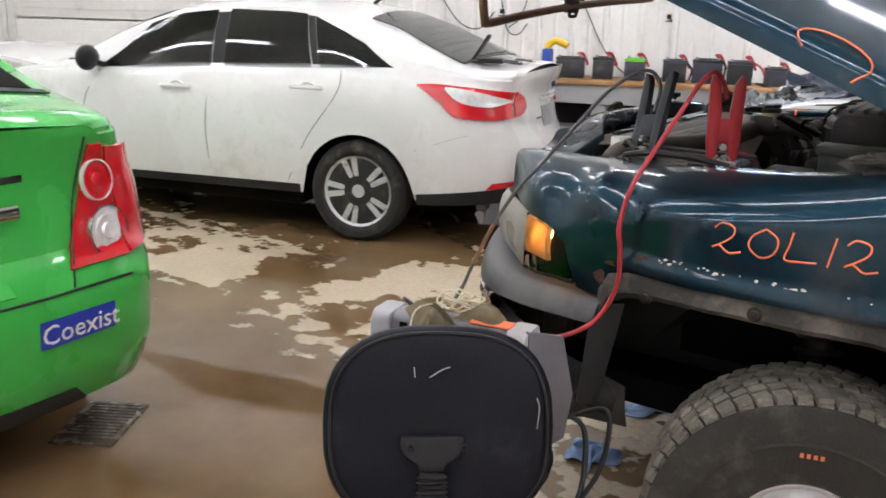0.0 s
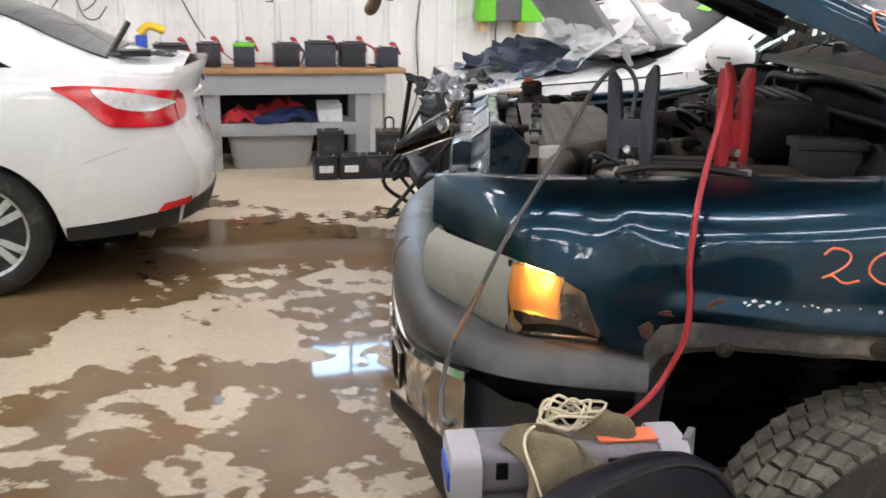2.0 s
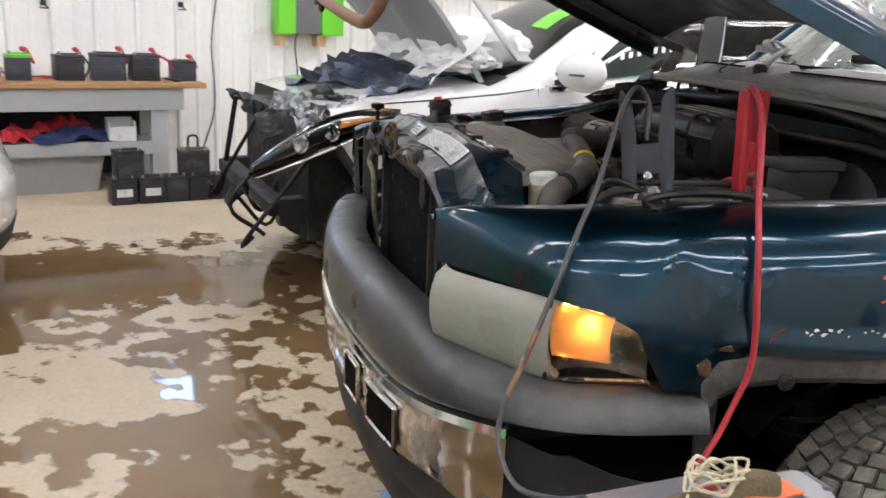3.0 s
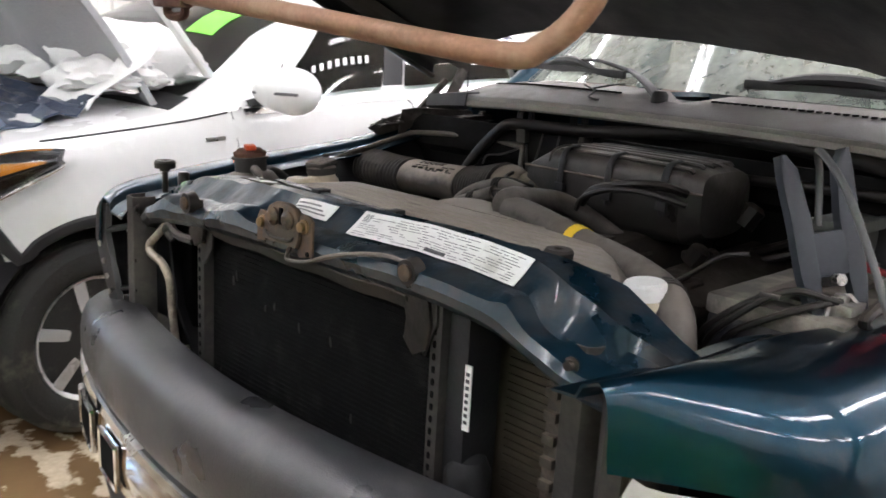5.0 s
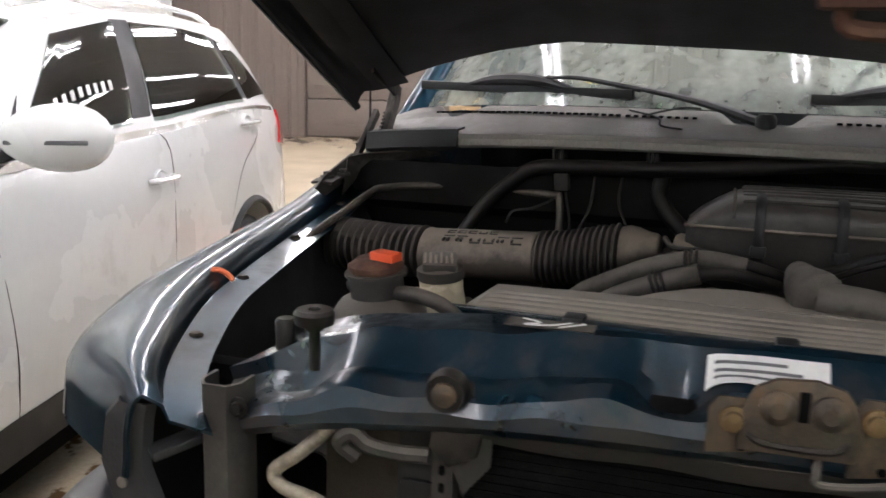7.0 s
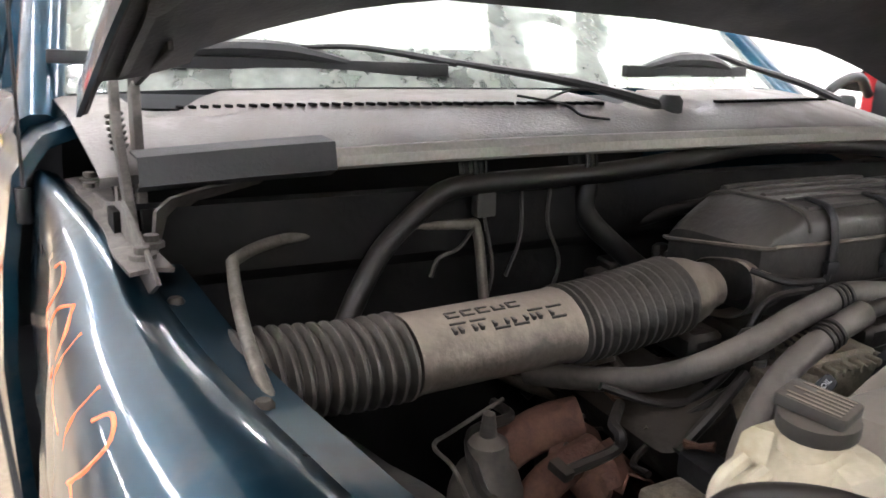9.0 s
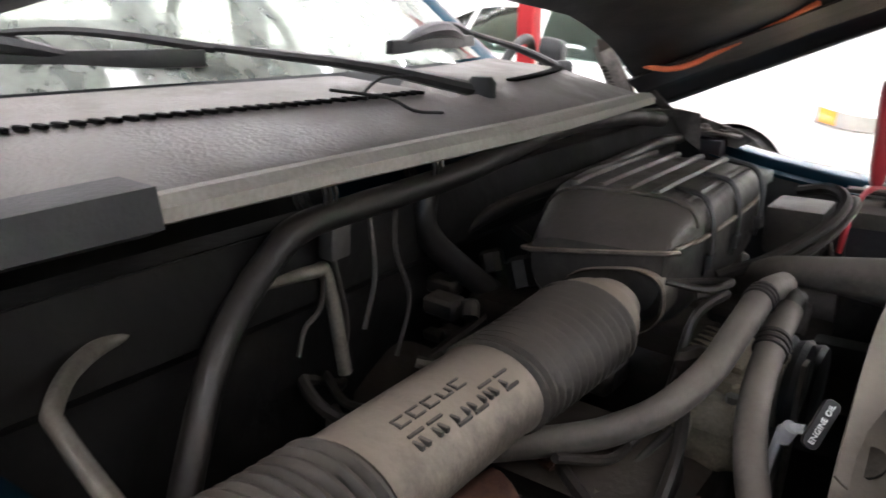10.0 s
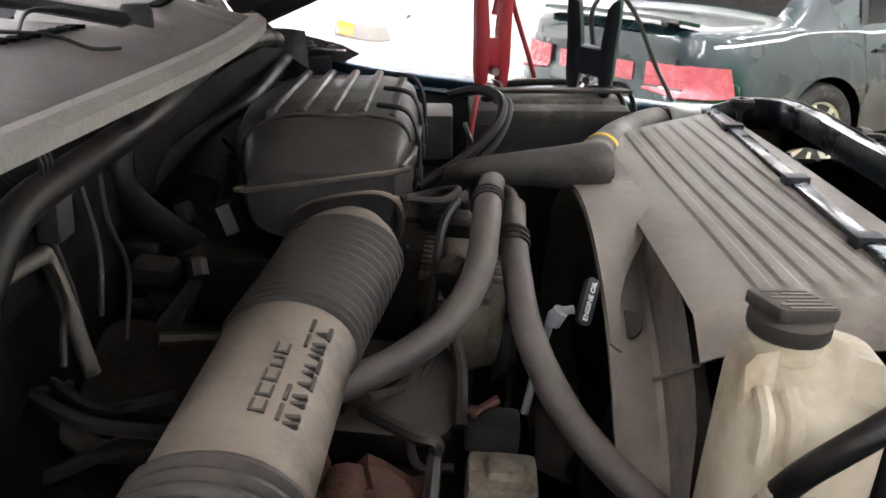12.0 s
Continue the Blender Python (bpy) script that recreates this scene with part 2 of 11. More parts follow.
def dusty_glare_glass(name, color, alpha, dust, amount):
    """Glazing under a film of dust with wiped streaks, which also paint in pale reflections."""
    m = glass(name, color, alpha, 0.04)
    nt = m.node_tree
    N, L = nt.nodes.new, nt.links.new
    out = nt.nodes["Material Output"]
    clear = out.inputs[0].links[0].from_socket
    geo, mp, n1, n2, add, mr, df, mix = N("ShaderNodeNewGeometry"), N("ShaderNodeMapping"), N("ShaderNodeTexNoise"), N("ShaderNodeTexNoise"), N("ShaderNodeMath"), N("ShaderNodeMapRange"), N("ShaderNodeBsdfDiffuse"), N("ShaderNodeMixShader")
    mp.inputs["Scale"].default_value = (1.2, 5.0, 1.2)
    L(geo.outputs["Position"], mp.inputs["Vector"])
    L(mp.outputs[0], n1.inputs["Vector"])
    n1.inputs["Scale"].default_value, n1.inputs["Detail"].default_value = 2.2, 6
    n2.inputs["Scale"].default_value, n2.inputs["Detail"].default_value = 30, 5
    L(geo.outputs["Position"], n2.inputs["Vector"])
    L(n1.outputs["Fac"], add.inputs[0])
    L(n2.outputs["Fac"], add.inputs[1])
    mr.inputs["From Min"].default_value, mr.inputs["From Max"].default_value = 0.75, 1.35
    mr.inputs["To Min"].default_value, mr.inputs["To Max"].default_value = amount * 0.45, amount * 1.05
    L(add.outputs[0], mr.inputs["Value"])
    df.inputs["Color"].default_value = (*dust, 1)
    L(mr.outputs[0], mix.inputs[0])
    L(clear, mix.inputs[1])
    L(df.outputs[0], mix.inputs[2])
    L(mix.outputs[0], out.inputs[0])
    return m


def lamp_material(name, color, strength):
    m = bpy.data.materials.new(name)
    m.use_nodes = True
    p = m.node_tree.nodes["Principled BSDF"]
    p.inputs["Base Color"].default_value = (*color, 1)
    p.inputs["Emission Color"].default_value = (*color, 1)
    p.inputs["Emission Strength"].default_value = strength
    return m


DUST = (0.26, 0.22, 0.18)
M_WALL = material("wall_panel_white", (0.78, 0.78, 0.75), 0.45, vary=0.05, scale=1.5, dirt=(0.5, 0.47, 0.42), dirt_amount=0.1)
M_CEIL = material("ceiling_metal", (0.7, 0.7, 0.68), 0.5, vary=0.05, scale=2)
M_DOOR = material("overhead_door_brown", (0.2, 0.165, 0.145), 0.6, vary=0.08, scale=1.5)
M_WHITE = material("white_car_paint", (0.8, 0.8, 0.79), 0.25, vary=0.03, scale=2, coat=0.8, dirt=(0.5, 0.48, 0.44), dirt_amount=0.12, dirt_scale=2)
M_GREEN = material("green_car_paint", (0.05, 0.43, 0.07), 0.25, vary=0.05, scale=3, coat=0.8)
M_TEAL = material("teal_truck_paint", (0.0025, 0.026, 0.046), 0.36, metal=0.93, vary=0.15, scale=4, coat=0.8, coat_rough=0.075, dirt=(0.06, 0.066, 0.07), dirt_amount=0.16, dirt_scale=5)
M_TEAL_DUSTY = material("teal_paint_dusty", (0.003, 0.016, 0.028), 0.3, metal=0.3, vary=0.25, scale=8, coat=0.6, coat_rough=0.1, bump=0.9, bump_scale=16, dirt=(0.045, 0.042, 0.04), dirt_amount=0.45, dirt_scale=9)
M_DARKSEDAN = material("dark_green_sedan_paint", (0.006, 0.018, 0.022), 0.25, vary=0.06, scale=3, coat=0.9)
M_CHROME = material("chrome", (0.75, 0.75, 0.74), 0.12, metal=1.0, vary=0.04, dirt=(0.25, 0.2, 0.15), dirt_amount=0.2, dirt_scale=6)
M_PAD = material("grey_bumper_plastic", (0.036, 0.036, 0.039), 0.34, vary=0.2, scale=5, bump=0.2, bump_scale=300, dirt=(0.13, 0.127, 0.123), dirt_amount=0.38, dirt_scale=3.5, spec=0.6)
M_BLACK = material("black_plastic", (0.012, 0.012, 0.013), 0.45, vary=0.2, scale=10, bump=0.15, bump_scale=150)
M_TRIM = material("dark_trim_plastic", (0.02, 0.02, 0.021), 0.55, vary=0.15, scale=8, bump=0.2, bump_scale=200)
M_DUSTY = material("dusty_black_plastic", (0.028, 0.026, 0.024), 0.6, vary=0.2, scale=9, bump=0.25, bump_scale=120, dirt=(0.05, 0.043, 0.036), dirt_amount=0.4, dirt_scale=6, lit_dust=(0.115, 0.097, 0.08), lit_dust_amount=0.6)
M_DUSTY_LIGHT = material("heavily_dusted_plastic", (0.06, 0.05, 0.041), 0.6, vary=0.18, scale=7, bump=0.25, bump_scale=100, dirt=(0.036, 0.031, 0.027), dirt_amount=0.36, dirt_scale=7, lit_dust=(0.25, 0.207, 0.165), lit_dust_amount=0.8)
M_SHROUD = material("dusty_grey_shroud", (0.15, 0.13, 0.112), 0.55, vary=0.15, scale=6, bump=0.2, bump_scale=80, dirt=(0.085, 0.07, 0.056), dirt_amount=0.38, dirt_scale=7, lit_dust=(0.34, 0.3, 0.257), lit_dust_amount=0.6)
M_COWL = material("dusty_cowl_plastic", (0.058, 0.054, 0.051), 0.5, vary=0.26, scale=7, bump=0.3, bump_scale=200, dirt=(0.13, 0.118, 0.11), dirt_amount=0.5, dirt_scale=11, lit_dust=(0.2, 0.182, 0.17), lit_dust_amount=0.5)
M_SEAL = material("pale_dust_on_seal", (0.29, 0.27, 0.245), 0.8, vary=0.2, scale=14, bump=0.3)
M_GREASE = material("greasy_dark_metal", (0.009, 0.0075, 0.0065), 0.55, metal=0.2, vary=0.35, scale=14, bump=0.5, bump_scale=60, dirt=(0.038, 0.03, 0.024), dirt_amount=0.45, dirt_scale=14, lit_dust=(0.06, 0.049, 0.04), lit_dust_amount=0.6)
M_RUST = material("rusty_metal", (0.07, 0.032, 0.022), 0.75, metal=0.1, vary=0.4, scale=18, bump=0.6, bump_scale=90, dirt=(0.13, 0.068, 0.045), dirt_amount=0.45, dirt_scale=20)
M_RUSTBAR = material("brown_rusty_bar", (0.24, 0.13, 0.08), 0.6, metal=0.2, vary=0.25, scale=14, bump=0.3, dirt=(0.33, 0.22, 0.15), dirt_amount=0.4, dirt_scale=12)
M_STEEL = material("bare_steel", (0.35, 0.34, 0.32), 0.35, metal=0.9, vary=0.15, scale=20, dirt=(0.2, 0.16, 0.12), dirt_amount=0.35, dirt_scale=15)
M_ALU = material("cast_aluminium", (0.32, 0.28, 0.22), 0.5, metal=0.6, vary=0.25, scale=20, bump=0.4, bump_scale=150, dirt=(0.13, 0.11, 0.09), dirt_amount=0.5, dirt_scale=14)
M_RIM = material("silver_alloy_wheel", (0.66, 0.66, 0.67), 0.32, metal=0.35, vary=0.06, scale=10, dirt=(0.25, 0.22, 0.18), dirt_amount=0.15)
M_TYRE = material("tyre_rubber", (0.028, 0.027, 0.026), 0.8, vary=0.25, scale=14, bump=0.5, bump_scale=120, dirt=(0.12, 0.11, 0.09), dirt_amount=0.3, dirt_scale=8)
M_TYRE_MUD = material("muddy_tyre_rubber", (0.035, 0.033, 0.03), 0.85, vary=0.3, scale=20, bump=0.6, bump_scale=120, dirt=(0.09, 0.083, 0.072), dirt_amount=0.35, dirt_scale=10)
# Black rubber, made darker still to carry the shade under the hood.
M_RUBBER = material("hose_rubber", (0.008, 0.007, 0.0065), 0.45, vary=0.2, scale=12, dirt=(0.018, 0.015, 0.013), dirt_amount=0.4, dirt_scale=8, lit_dust=(0.04, 0.033, 0.028), lit_dust_amount=0.55)
M_HOSE = material("dusty_grey_hose", (0.06, 0.053, 0.047), 0.55, vary=0.2, scale=12, bump=0.2, dirt=(0.03, 0.026, 0.022), dirt_amount=0.4, dirt_scale=12, lit_dust=(0.155, 0.135, 0.116), lit_dust_amount=0.65)
M_AIRBOX = material("dusty_moulded_housing", (0.02176, 0.01972, 0.01836), 0.36, vary=0.2, scale=9, bump=0.2, bump_scale=120, dirt=(0.051, 0.04352, 0.03672), dirt_amount=0.45, dirt_scale=6, lit_dust=(0.0952, 0.08364, 0.07344), lit_dust_amount=0.6, spec=0.5)
M_RESERVOIR = material("grey_green_reservoir", (0.05, 0.056, 0.05), 0.4, vary=0.2, scale=9, dirt=(0.09, 0.085, 0.075), dirt_amount=0.4, dirt_scale=10)
M_BELLOWS = material("dusty_bellows_rubber", (0.0238, 0.021, 0.0182), 0.55, vary=0.25, scale=10, bump=0.2, bump_scale=120, dirt=(0.0525, 0.0441, 0.0371), dirt_amount=0.42, dirt_scale=8, lit_dust=(0.091, 0.077, 0.0651), lit_dust_amount=0.6)
M_PIPE = material("dull_corroded_pipe", (0.12, 0.108, 0.09), 0.5, metal=0.5, vary=0.3, scale=20, bump=0.3, dirt=(0.06, 0.05, 0.04), dirt_amount=0.45, dirt_scale=14)
M_WIRE = material("grey_thin_wire", (0.025, 0.022, 0.019), 0.5, vary=0.2, scale=12)
# Near black: the hood's shade over the bay is put into this paint.
M_FIREWALL = material("grimy_shaded_firewall_paint", (0.004, 0.0036, 0.0033), 0.7, vary=0.3, scale=9, bump=0.4, bump_scale=40, dirt=(0.012, 0.0105, 0.009), dirt_amount=0.3, dirt_scale=8, spec=0.12)
M_WHEELHOUSE = material("dusty_wheelhouse", (0.055, 0.051, 0.047), 0.6, vary=0.25, scale=9, bump=0.4, bump_scale=60, dirt=(0.12, 0.108, 0.095), dirt_amount=0.4, dirt_scale=9)
# Near-black that paints in the shade of slots, holes, hollows and undersides.
M_VOID = material("black_gap_shade", (0.003, 0.003, 0.003), 0.95, vary=0.2, spec=0.08)
M_HINGE = material("dusty_brown_hinge", (0.06, 0.053, 0.048), 0.6, metal=0.15, vary=0.35, scale=20, bump=0.4, dirt=(0.17, 0.155, 0.14), dirt_amount=0.4, dirt_scale=14)
M_SCREEN = dusty_glare_glass("windscreen_glass", (0.78, 0.92, 0.85), 0.72, (0.5, 0.54, 0.49), 0.42)
M_LAMP_GLASS = glass("clear_lamp_glass", (0.95, 0.97, 1.0), 0.85, 0.05)
M_REFLECTOR = material("silvered_reflector", (0.8, 0.78, 0.75), 0.22, metal=1.0, vary=0.08, scale=30, bump=0.25, bump_scale=60)
M_AMBER_BULB = lamp_material("lit_amber_bulb", (1.0, 0.45, 0.09), 38.0)
M_AMBER_LENS = tinted_lens("amber_signal_lens", (1.0, 0.82, 0.64), 0.45)
M_CABIN = material("dark_cabin_cloth", (0.02, 0.021, 0.023), 0.9, vary=0.2)
M_RED_LENS = material("red_lens", (0.62, 0.01, 0.018), 0.12, vary=0.1, scale=30, coat=1.0, spec=0.6)
M_CLEAR_LENS = material("clear_lens_silver", (0.82, 0.8, 0.8), 0.15, metal=0.15, vary=0.25, scale=40, coat=1.0)
M_PINK_LENS = material("faded_red_lens", (0.4, 0.085, 0.105), 0.25, vary=0.12, scale=30, coat=0.6)
M_AMBER_OFF = material("amber_lens", (0.75, 0.26, 0.02), 0.2, coat=1.0)
M_TREAD = material("muddy_tread_blocks", (0.17, 0.155, 0.13), 0.9, vary=0.45, scale=30, bump=0.6, bump_scale=150, dirt=(0.34, 0.31, 0.255), dirt_amount=0.5, dirt_scale=12)
M_LATCH = material("greasy_brown_steel", (0.065, 0.052, 0.042), 0.5, metal=0.5, vary=0.25, scale=25, bump=0.3, dirt=(0.16, 0.11, 0.07), dirt_amount=0.4, dirt_scale=20)
M_BRASSY = material("yellow_rusted_bolt", (0.16, 0.105, 0.05), 0.5, metal=0.4, vary=0.3, scale=40, bump=0.3)
M_FROST = material("clouded_headlight_lens", (0.29, 0.28, 0.245), 0.35, vary=0.08, scale=5, bump=0.03, bump_scale=200, coat=0.3)
M_RED = material("red_plastic", (0.42, 0.025, 0.03), 0.4, vary=0.1, scale=12)
M_RED_CABLE = material("red_cable", (0.36, 0.03, 0.04), 0.45, vary=0.12, scale=12)
M_GREY_CABLE = material("dark_grey_cable", (0.075, 0.075, 0.075), 0.45, vary=0.12, scale=12)
M_ORANGE = material("orange_paint", (0.8, 0.2, 0.09), 0.7, vary=0.12, scale=40)
M_ORANGE_PLASTIC = material("orange_red_plastic", (0.65, 0.09, 0.03), 0.45, vary=0.1)
M_LIME = material("lime_green_plastic", (0.16, 0.6, 0.04), 0.4, vary=0.06)
M_GREY = material("grey_plastic", (0.13, 0.13, 0.135), 0.5, vary=0.1, scale=8, bump=0.15, bump_scale=200)
M_LIGHTGREY = material("light_grey_plastic", (0.33, 0.33, 0.34), 0.5, vary=0.1, scale=8, bump=0.1, dirt=(0.2, 0.18, 0.16), dirt_amount=0.2)
M_BENCH = material("grey_painted_bench", (0.36, 0.37, 0.375), 0.55, vary=0.08, scale=4, dirt=(0.2, 0.18, 0.15), dirt_amount=0.15)
M_WOOD = material("worn_wood_top", (0.36, 0.2, 0.09), 0.6, vary=0.2, scale=8, bump=0.2, dirt=(0.16, 0.09, 0.05), dirt_amount=0.3)
M_TIMBER = material("pale_timber", (0.55, 0.38, 0.22), 0.65, vary=0.15, scale=9, bump=0.2)
M_BATTERY = material("battery_case_black", (0.025, 0.026, 0.03), 0.4, vary=0.2, scale=10, dirt=(0.1, 0.095, 0.09), dirt_amount=0.25, dirt_scale=6)
M_BATTERY_TOP = material("dusty_battery_top", (0.06, 0.056, 0.048), 0.7, vary=0.25, scale=10, dirt=(0.2, 0.185, 0.155), dirt_amount=0.5, dirt_scale=10)
M_FLARE = material("dusty_bent_wheel_lip", (0.035, 0.033, 0.031), 0.6, vary=0.3, scale=12, bump=0.4, dirt=(0.17, 0.15, 0.125), dirt_amount=0.42, dirt_scale=7)
M_CREAM = material("stained_cream_plastic", (0.5, 0.445, 0.335), 0.4, vary=0.12, scale=7, bump=0.15, bump_scale=40, dirt=(0.3, 0.24, 0.15), dirt_amount=0.4, dirt_scale=6)
M_LABEL = material("white_label", (0.72, 0.72, 0.7), 0.5, vary=0.06, scale=10, dirt=(0.4, 0.38, 0.34), dirt_amount=0.15, dirt_scale=12)
M_INK = material("dark_print", (0.06, 0.06, 0.065), 0.6)
M_WHITE_PRINT = material("white_print", (0.8, 0.8, 0.8), 0.5, vary=0.03)
M_YELLOW = material("yellow_plastic", (0.75, 0.5, 0.03), 0.5, vary=0.1)
M_BLUE = material("blue_plastic", (0.03, 0.08, 0.4), 0.45, vary=0.1)
M_NAVY = material("navy_cloth", (0.02, 0.03, 0.09), 0.9, vary=0.25, scale=20, bump=0.4)
M_REDCLOTH = material("red_cloth", (0.45, 0.03, 0.04), 0.85, vary=0.2, scale=20, bump=0.3)
M_OLIVE = material("olive_rag", (0.16, 0.13, 0.08), 0.95, vary=0.25, scale=25, bump=0.6, bump_scale=200)
M_STRING = material("cream_string", (0.62, 0.55, 0.4), 0.85, vary=0.15)
M_BAG = material("white_airbag_cloth", (0.78, 0.77, 0.76), 0.85, vary=0.08, scale=12, bump=0.4, bump_scale=40)
M_VINYL = material("black_vinyl", (0.007, 0.007, 0.011), 0.42, spec=0.16, vary=0.2, scale=6, bump=0.2, bump_scale=250, dirt=(0.04, 0.04, 0.045), dirt_amount=0.15)
M_COPPER_HOSE = material("orange_tan_hose", (0.6, 0.22, 0.1), 0.6, vary=0.12, scale=10)
M_TUBE = lamp_material("lit_tube", (0.985, 0.965, 1.035), LIGHT_STRENGTH)
M_DAYLIGHT = lamp_material("window_daylight", (0.42, 0.66, 1.0), 13.0)
M_STICKER = material("blue_sticker", (0.03, 0.05, 0.4), 0.4, vary=0.06)
M_COREFIN = material("radiator_fins", (0.004, 0.004, 0.004), 0.9, metal=0.1, vary=0.3, scale=25, bump=0.5, bump_scale=300, dirt=(0.02, 0.019, 0.018), dirt_amount=0.2, dirt_scale=18, spec=0.1)
M_COREFIN2 = material("brown_radiator_fins", (0.05, 0.04, 0.028), 0.6, metal=0.3, vary=0.25, scale=25, bump=0.4)
M_GREY_BIN = material("grey_bin", (0.36, 0.35, 0.34), 0.55, vary=0.08)
M_BROWN_BUCKET = material("dark_bucket", (0.06, 0.055, 0.05), 0.55)
M_CARD = material("cardboard", (0.42, 0.29, 0.17), 0.8, vary=0.1)


def floor_material():
    """Tan concrete with brown standing water in irregular shapes."""
    m = bpy.data.materials.new("wet_concrete")
    m.use_nodes = True
    nt = m.node_tree
    p = nt.nodes["Principled BSDF"]
    N, L = nt.nodes.new, nt.links.new
    geo = N("ShaderNodeNewGeometry")

    def noise_tex(scale, detail, rough=0.55):
        n = N("ShaderNodeTexNoise")
        n.inputs["Scale"].default_value, n.inputs["Detail"].default_value, n.inputs["Roughness"].default_value = scale, detail, rough
        L(geo.outputs["Position"], n.inputs["Vector"])
        return n.outputs["Fac"]

    def calc(op, a, b=None):
        c = N("ShaderNodeMath")
        c.operation = op
        for i, v in enumerate((a, b)):
            if v is not None:
                if isinstance(v, (int, float)):
                    c.inputs[i].default_value = v
                else:
                    L(v, c.inputs[i])
        return c.outputs[0]

    def ranged(v, a, b, c=0.0, d=1.0):
        r = N("ShaderNodeMapRange")
        for k, x in zip(("From Min", "From Max", "To Min", "To Max"), (a, b, c, d)):
            r.inputs[k].default_value = x
        L(v, r.inputs["Value"])
        return r.outputs[0]

    def blob(x, y, rx, ry):
        """1 in the middle of an ellipse, falling to 0 at its rim."""
        mp = N("ShaderNodeMapping")
        mp.vector_type = "TEXTURE"
        mp.inputs["Location"].default_value = (x, y, 0)
        mp.inputs["Scale"].default_value = (rx, ry, 1)
        L(geo.outputs["Position"], mp.inputs["Vector"])
        ln = N("ShaderNodeVectorMath")
        ln.operation = "LENGTH"
        L(mp.outputs[0], ln.inputs[0])
        return ranged(ln.outputs["Value"], 0.55, 1.15, 1, 0)

    wet = noise_tex(2.3, 8, 0.6)
    bias = 0.0
    for x, y, rx, ry, k in FLOOR_WATER:
        bias = calc("ADD", bias, calc("MULTIPLY", blob(x, y, rx, ry), k))
    wet = calc("ADD", wet, bias)
    spots = noise_tex(9.0, 3, 0.5)
    wet = calc("ADD", wet, calc("MULTIPLY", calc("SUBTRACT", spots, 0.5), 0.5))
    mask = ranged(wet, 0.5, 0.55)
    grain = noise_tex(40, 6, 0.7)
    big = noise_tex(1.1, 5, 0.6)
    dry = N("ShaderNodeMix")
    dry.data_type = "RGBA"
    L(ranged(calc("ADD", grain, big), 0.7, 1.3), dry.inputs["Factor"])
    dry.inputs["A"].default_value, dry.inputs["B"].default_value = (0.38, 0.305, 0.21, 1), (0.62, 0.525, 0.395, 1)
    wetc = N("ShaderNodeMix")
    wetc.data_type = "RGBA"
    L(ranged(big, 0.35, 0.65), wetc.inputs["Factor"])
    wetc.inputs["A"].default_value, wetc.inputs["B"].default_value = (0.12, 0.07, 0.032, 1), (0.21, 0.135, 0.068, 1)
    mx = N("ShaderNodeMix")
    mx.data_type = "RGBA"
    L(mask, mx.inputs["Factor"])
    L(dry.outputs["Result"], mx.inputs["A"])
    L(wetc.outputs["Result"], mx.inputs["B"])
    L(mx.outputs["Result"], p.inputs["Base Color"])
    L(ranged(mask, 0, 1, 0.55, 0.05), p.inputs["Roughness"])
    p.inputs["Specular IOR Level"].default_value = 0.33
    b = N("ShaderNodeBump")
    b.inputs["Strength"].default_value, b.inputs["Distance"].default_value = 0.3, 0.004
    ripple = calc("MULTIPLY", calc("MULTIPLY", noise_tex(7, 3), mask), 0.16)
    L(calc("ADD", calc("MULTIPLY", grain, ranged(mask, 0, 1, 1, 0.02)), ripple), b.inputs["Height"])
    L(b.outputs["Normal"], p.inputs["Normal"])
    return m


# water lying on the floor: x, y, half-lengths, strength (negative: dried)
FLOOR_WATER = [
    (-2.5, -0.5, 1.3, 0.75, 0.28), (-1.4, -1.0, 1.2, 0.85, 0.3), (-0.7, -0.55, 0.7, 0.5, 0.16), (-2.9, 1.9, 1.9, 0.75, 0.24), (-1.0, 2.65, 1.5, 0.5, 0.23), (-2.1, 0.9, 0.36, 0.6, 0.2), (-0.45, 0.6, 0.3, 1.0, 0.04),
    (-1.3, 0.9, 0.75, 0.7, -0.08), (-1.25, 0.45, 0.45, 0.4, 0.13), (-0.6, 0.72, 0.4, 0.16, 0.2), (-0.55, 0.3, 0.2, 0.4, 0.12), (-2.65, 0.5, 0.4, 0.34, -0.2), (-0.9, 4.6, 2.8, 1.0, -0.3), (4.5, 3.0, 3.0, 4.0, -0.3), (9.0, 4.0, 6.0, 6.0, -0.4), (0.3, 1.8, 0.9, 0.8, 0.08),
]
M_FLOOR = floor_material()

# ---- the workshop ----
ROOM_TURN = 18.0
ROOM = pose(0, 0, 0, 0, 0, ROOM_TURN)
NORTH, SOUTH, WEST, EAST, CEILING = 5.75, -7.5, -7.5, 17.6, 4.4


def at_wall(u, n, z):
    """A place in the room's own directions: along the north wall, towards it, up."""
    return ROOM @ V((u, n, z))


bm = bmesh.new()
rows_mesh(bm, [[ROOM @ V((lerp(WEST, EAST, i / 60), lerp(SOUTH, NORTH, j / 40), 0)) for j in range(41)] for i in range(61)])
setting("floor", bm, M_FLOOR, "tan concrete floor with brown puddles", "floor")

bm = bmesh.new()
k = 0
while SOUTH + 0.6 * k < NORTH + 0.3:
    a = SOUTH - 0.2 + 0.6 * k
    box(bm, (WEST - 0.2, a, CEILING), (EAST + 0.2, a + 0.57, CEILING + 0.05), 0.004, ROOM)
    box(bm, (WEST - 0.2, a + 0.56, CEILING - 0.03), (EAST + 0.2, a + 0.61, CEILING + 0.045), 0.0, ROOM)
    k += 1
setting("ceiling", bm, M_CEIL, "white ribbed metal ceiling", "ceiling")


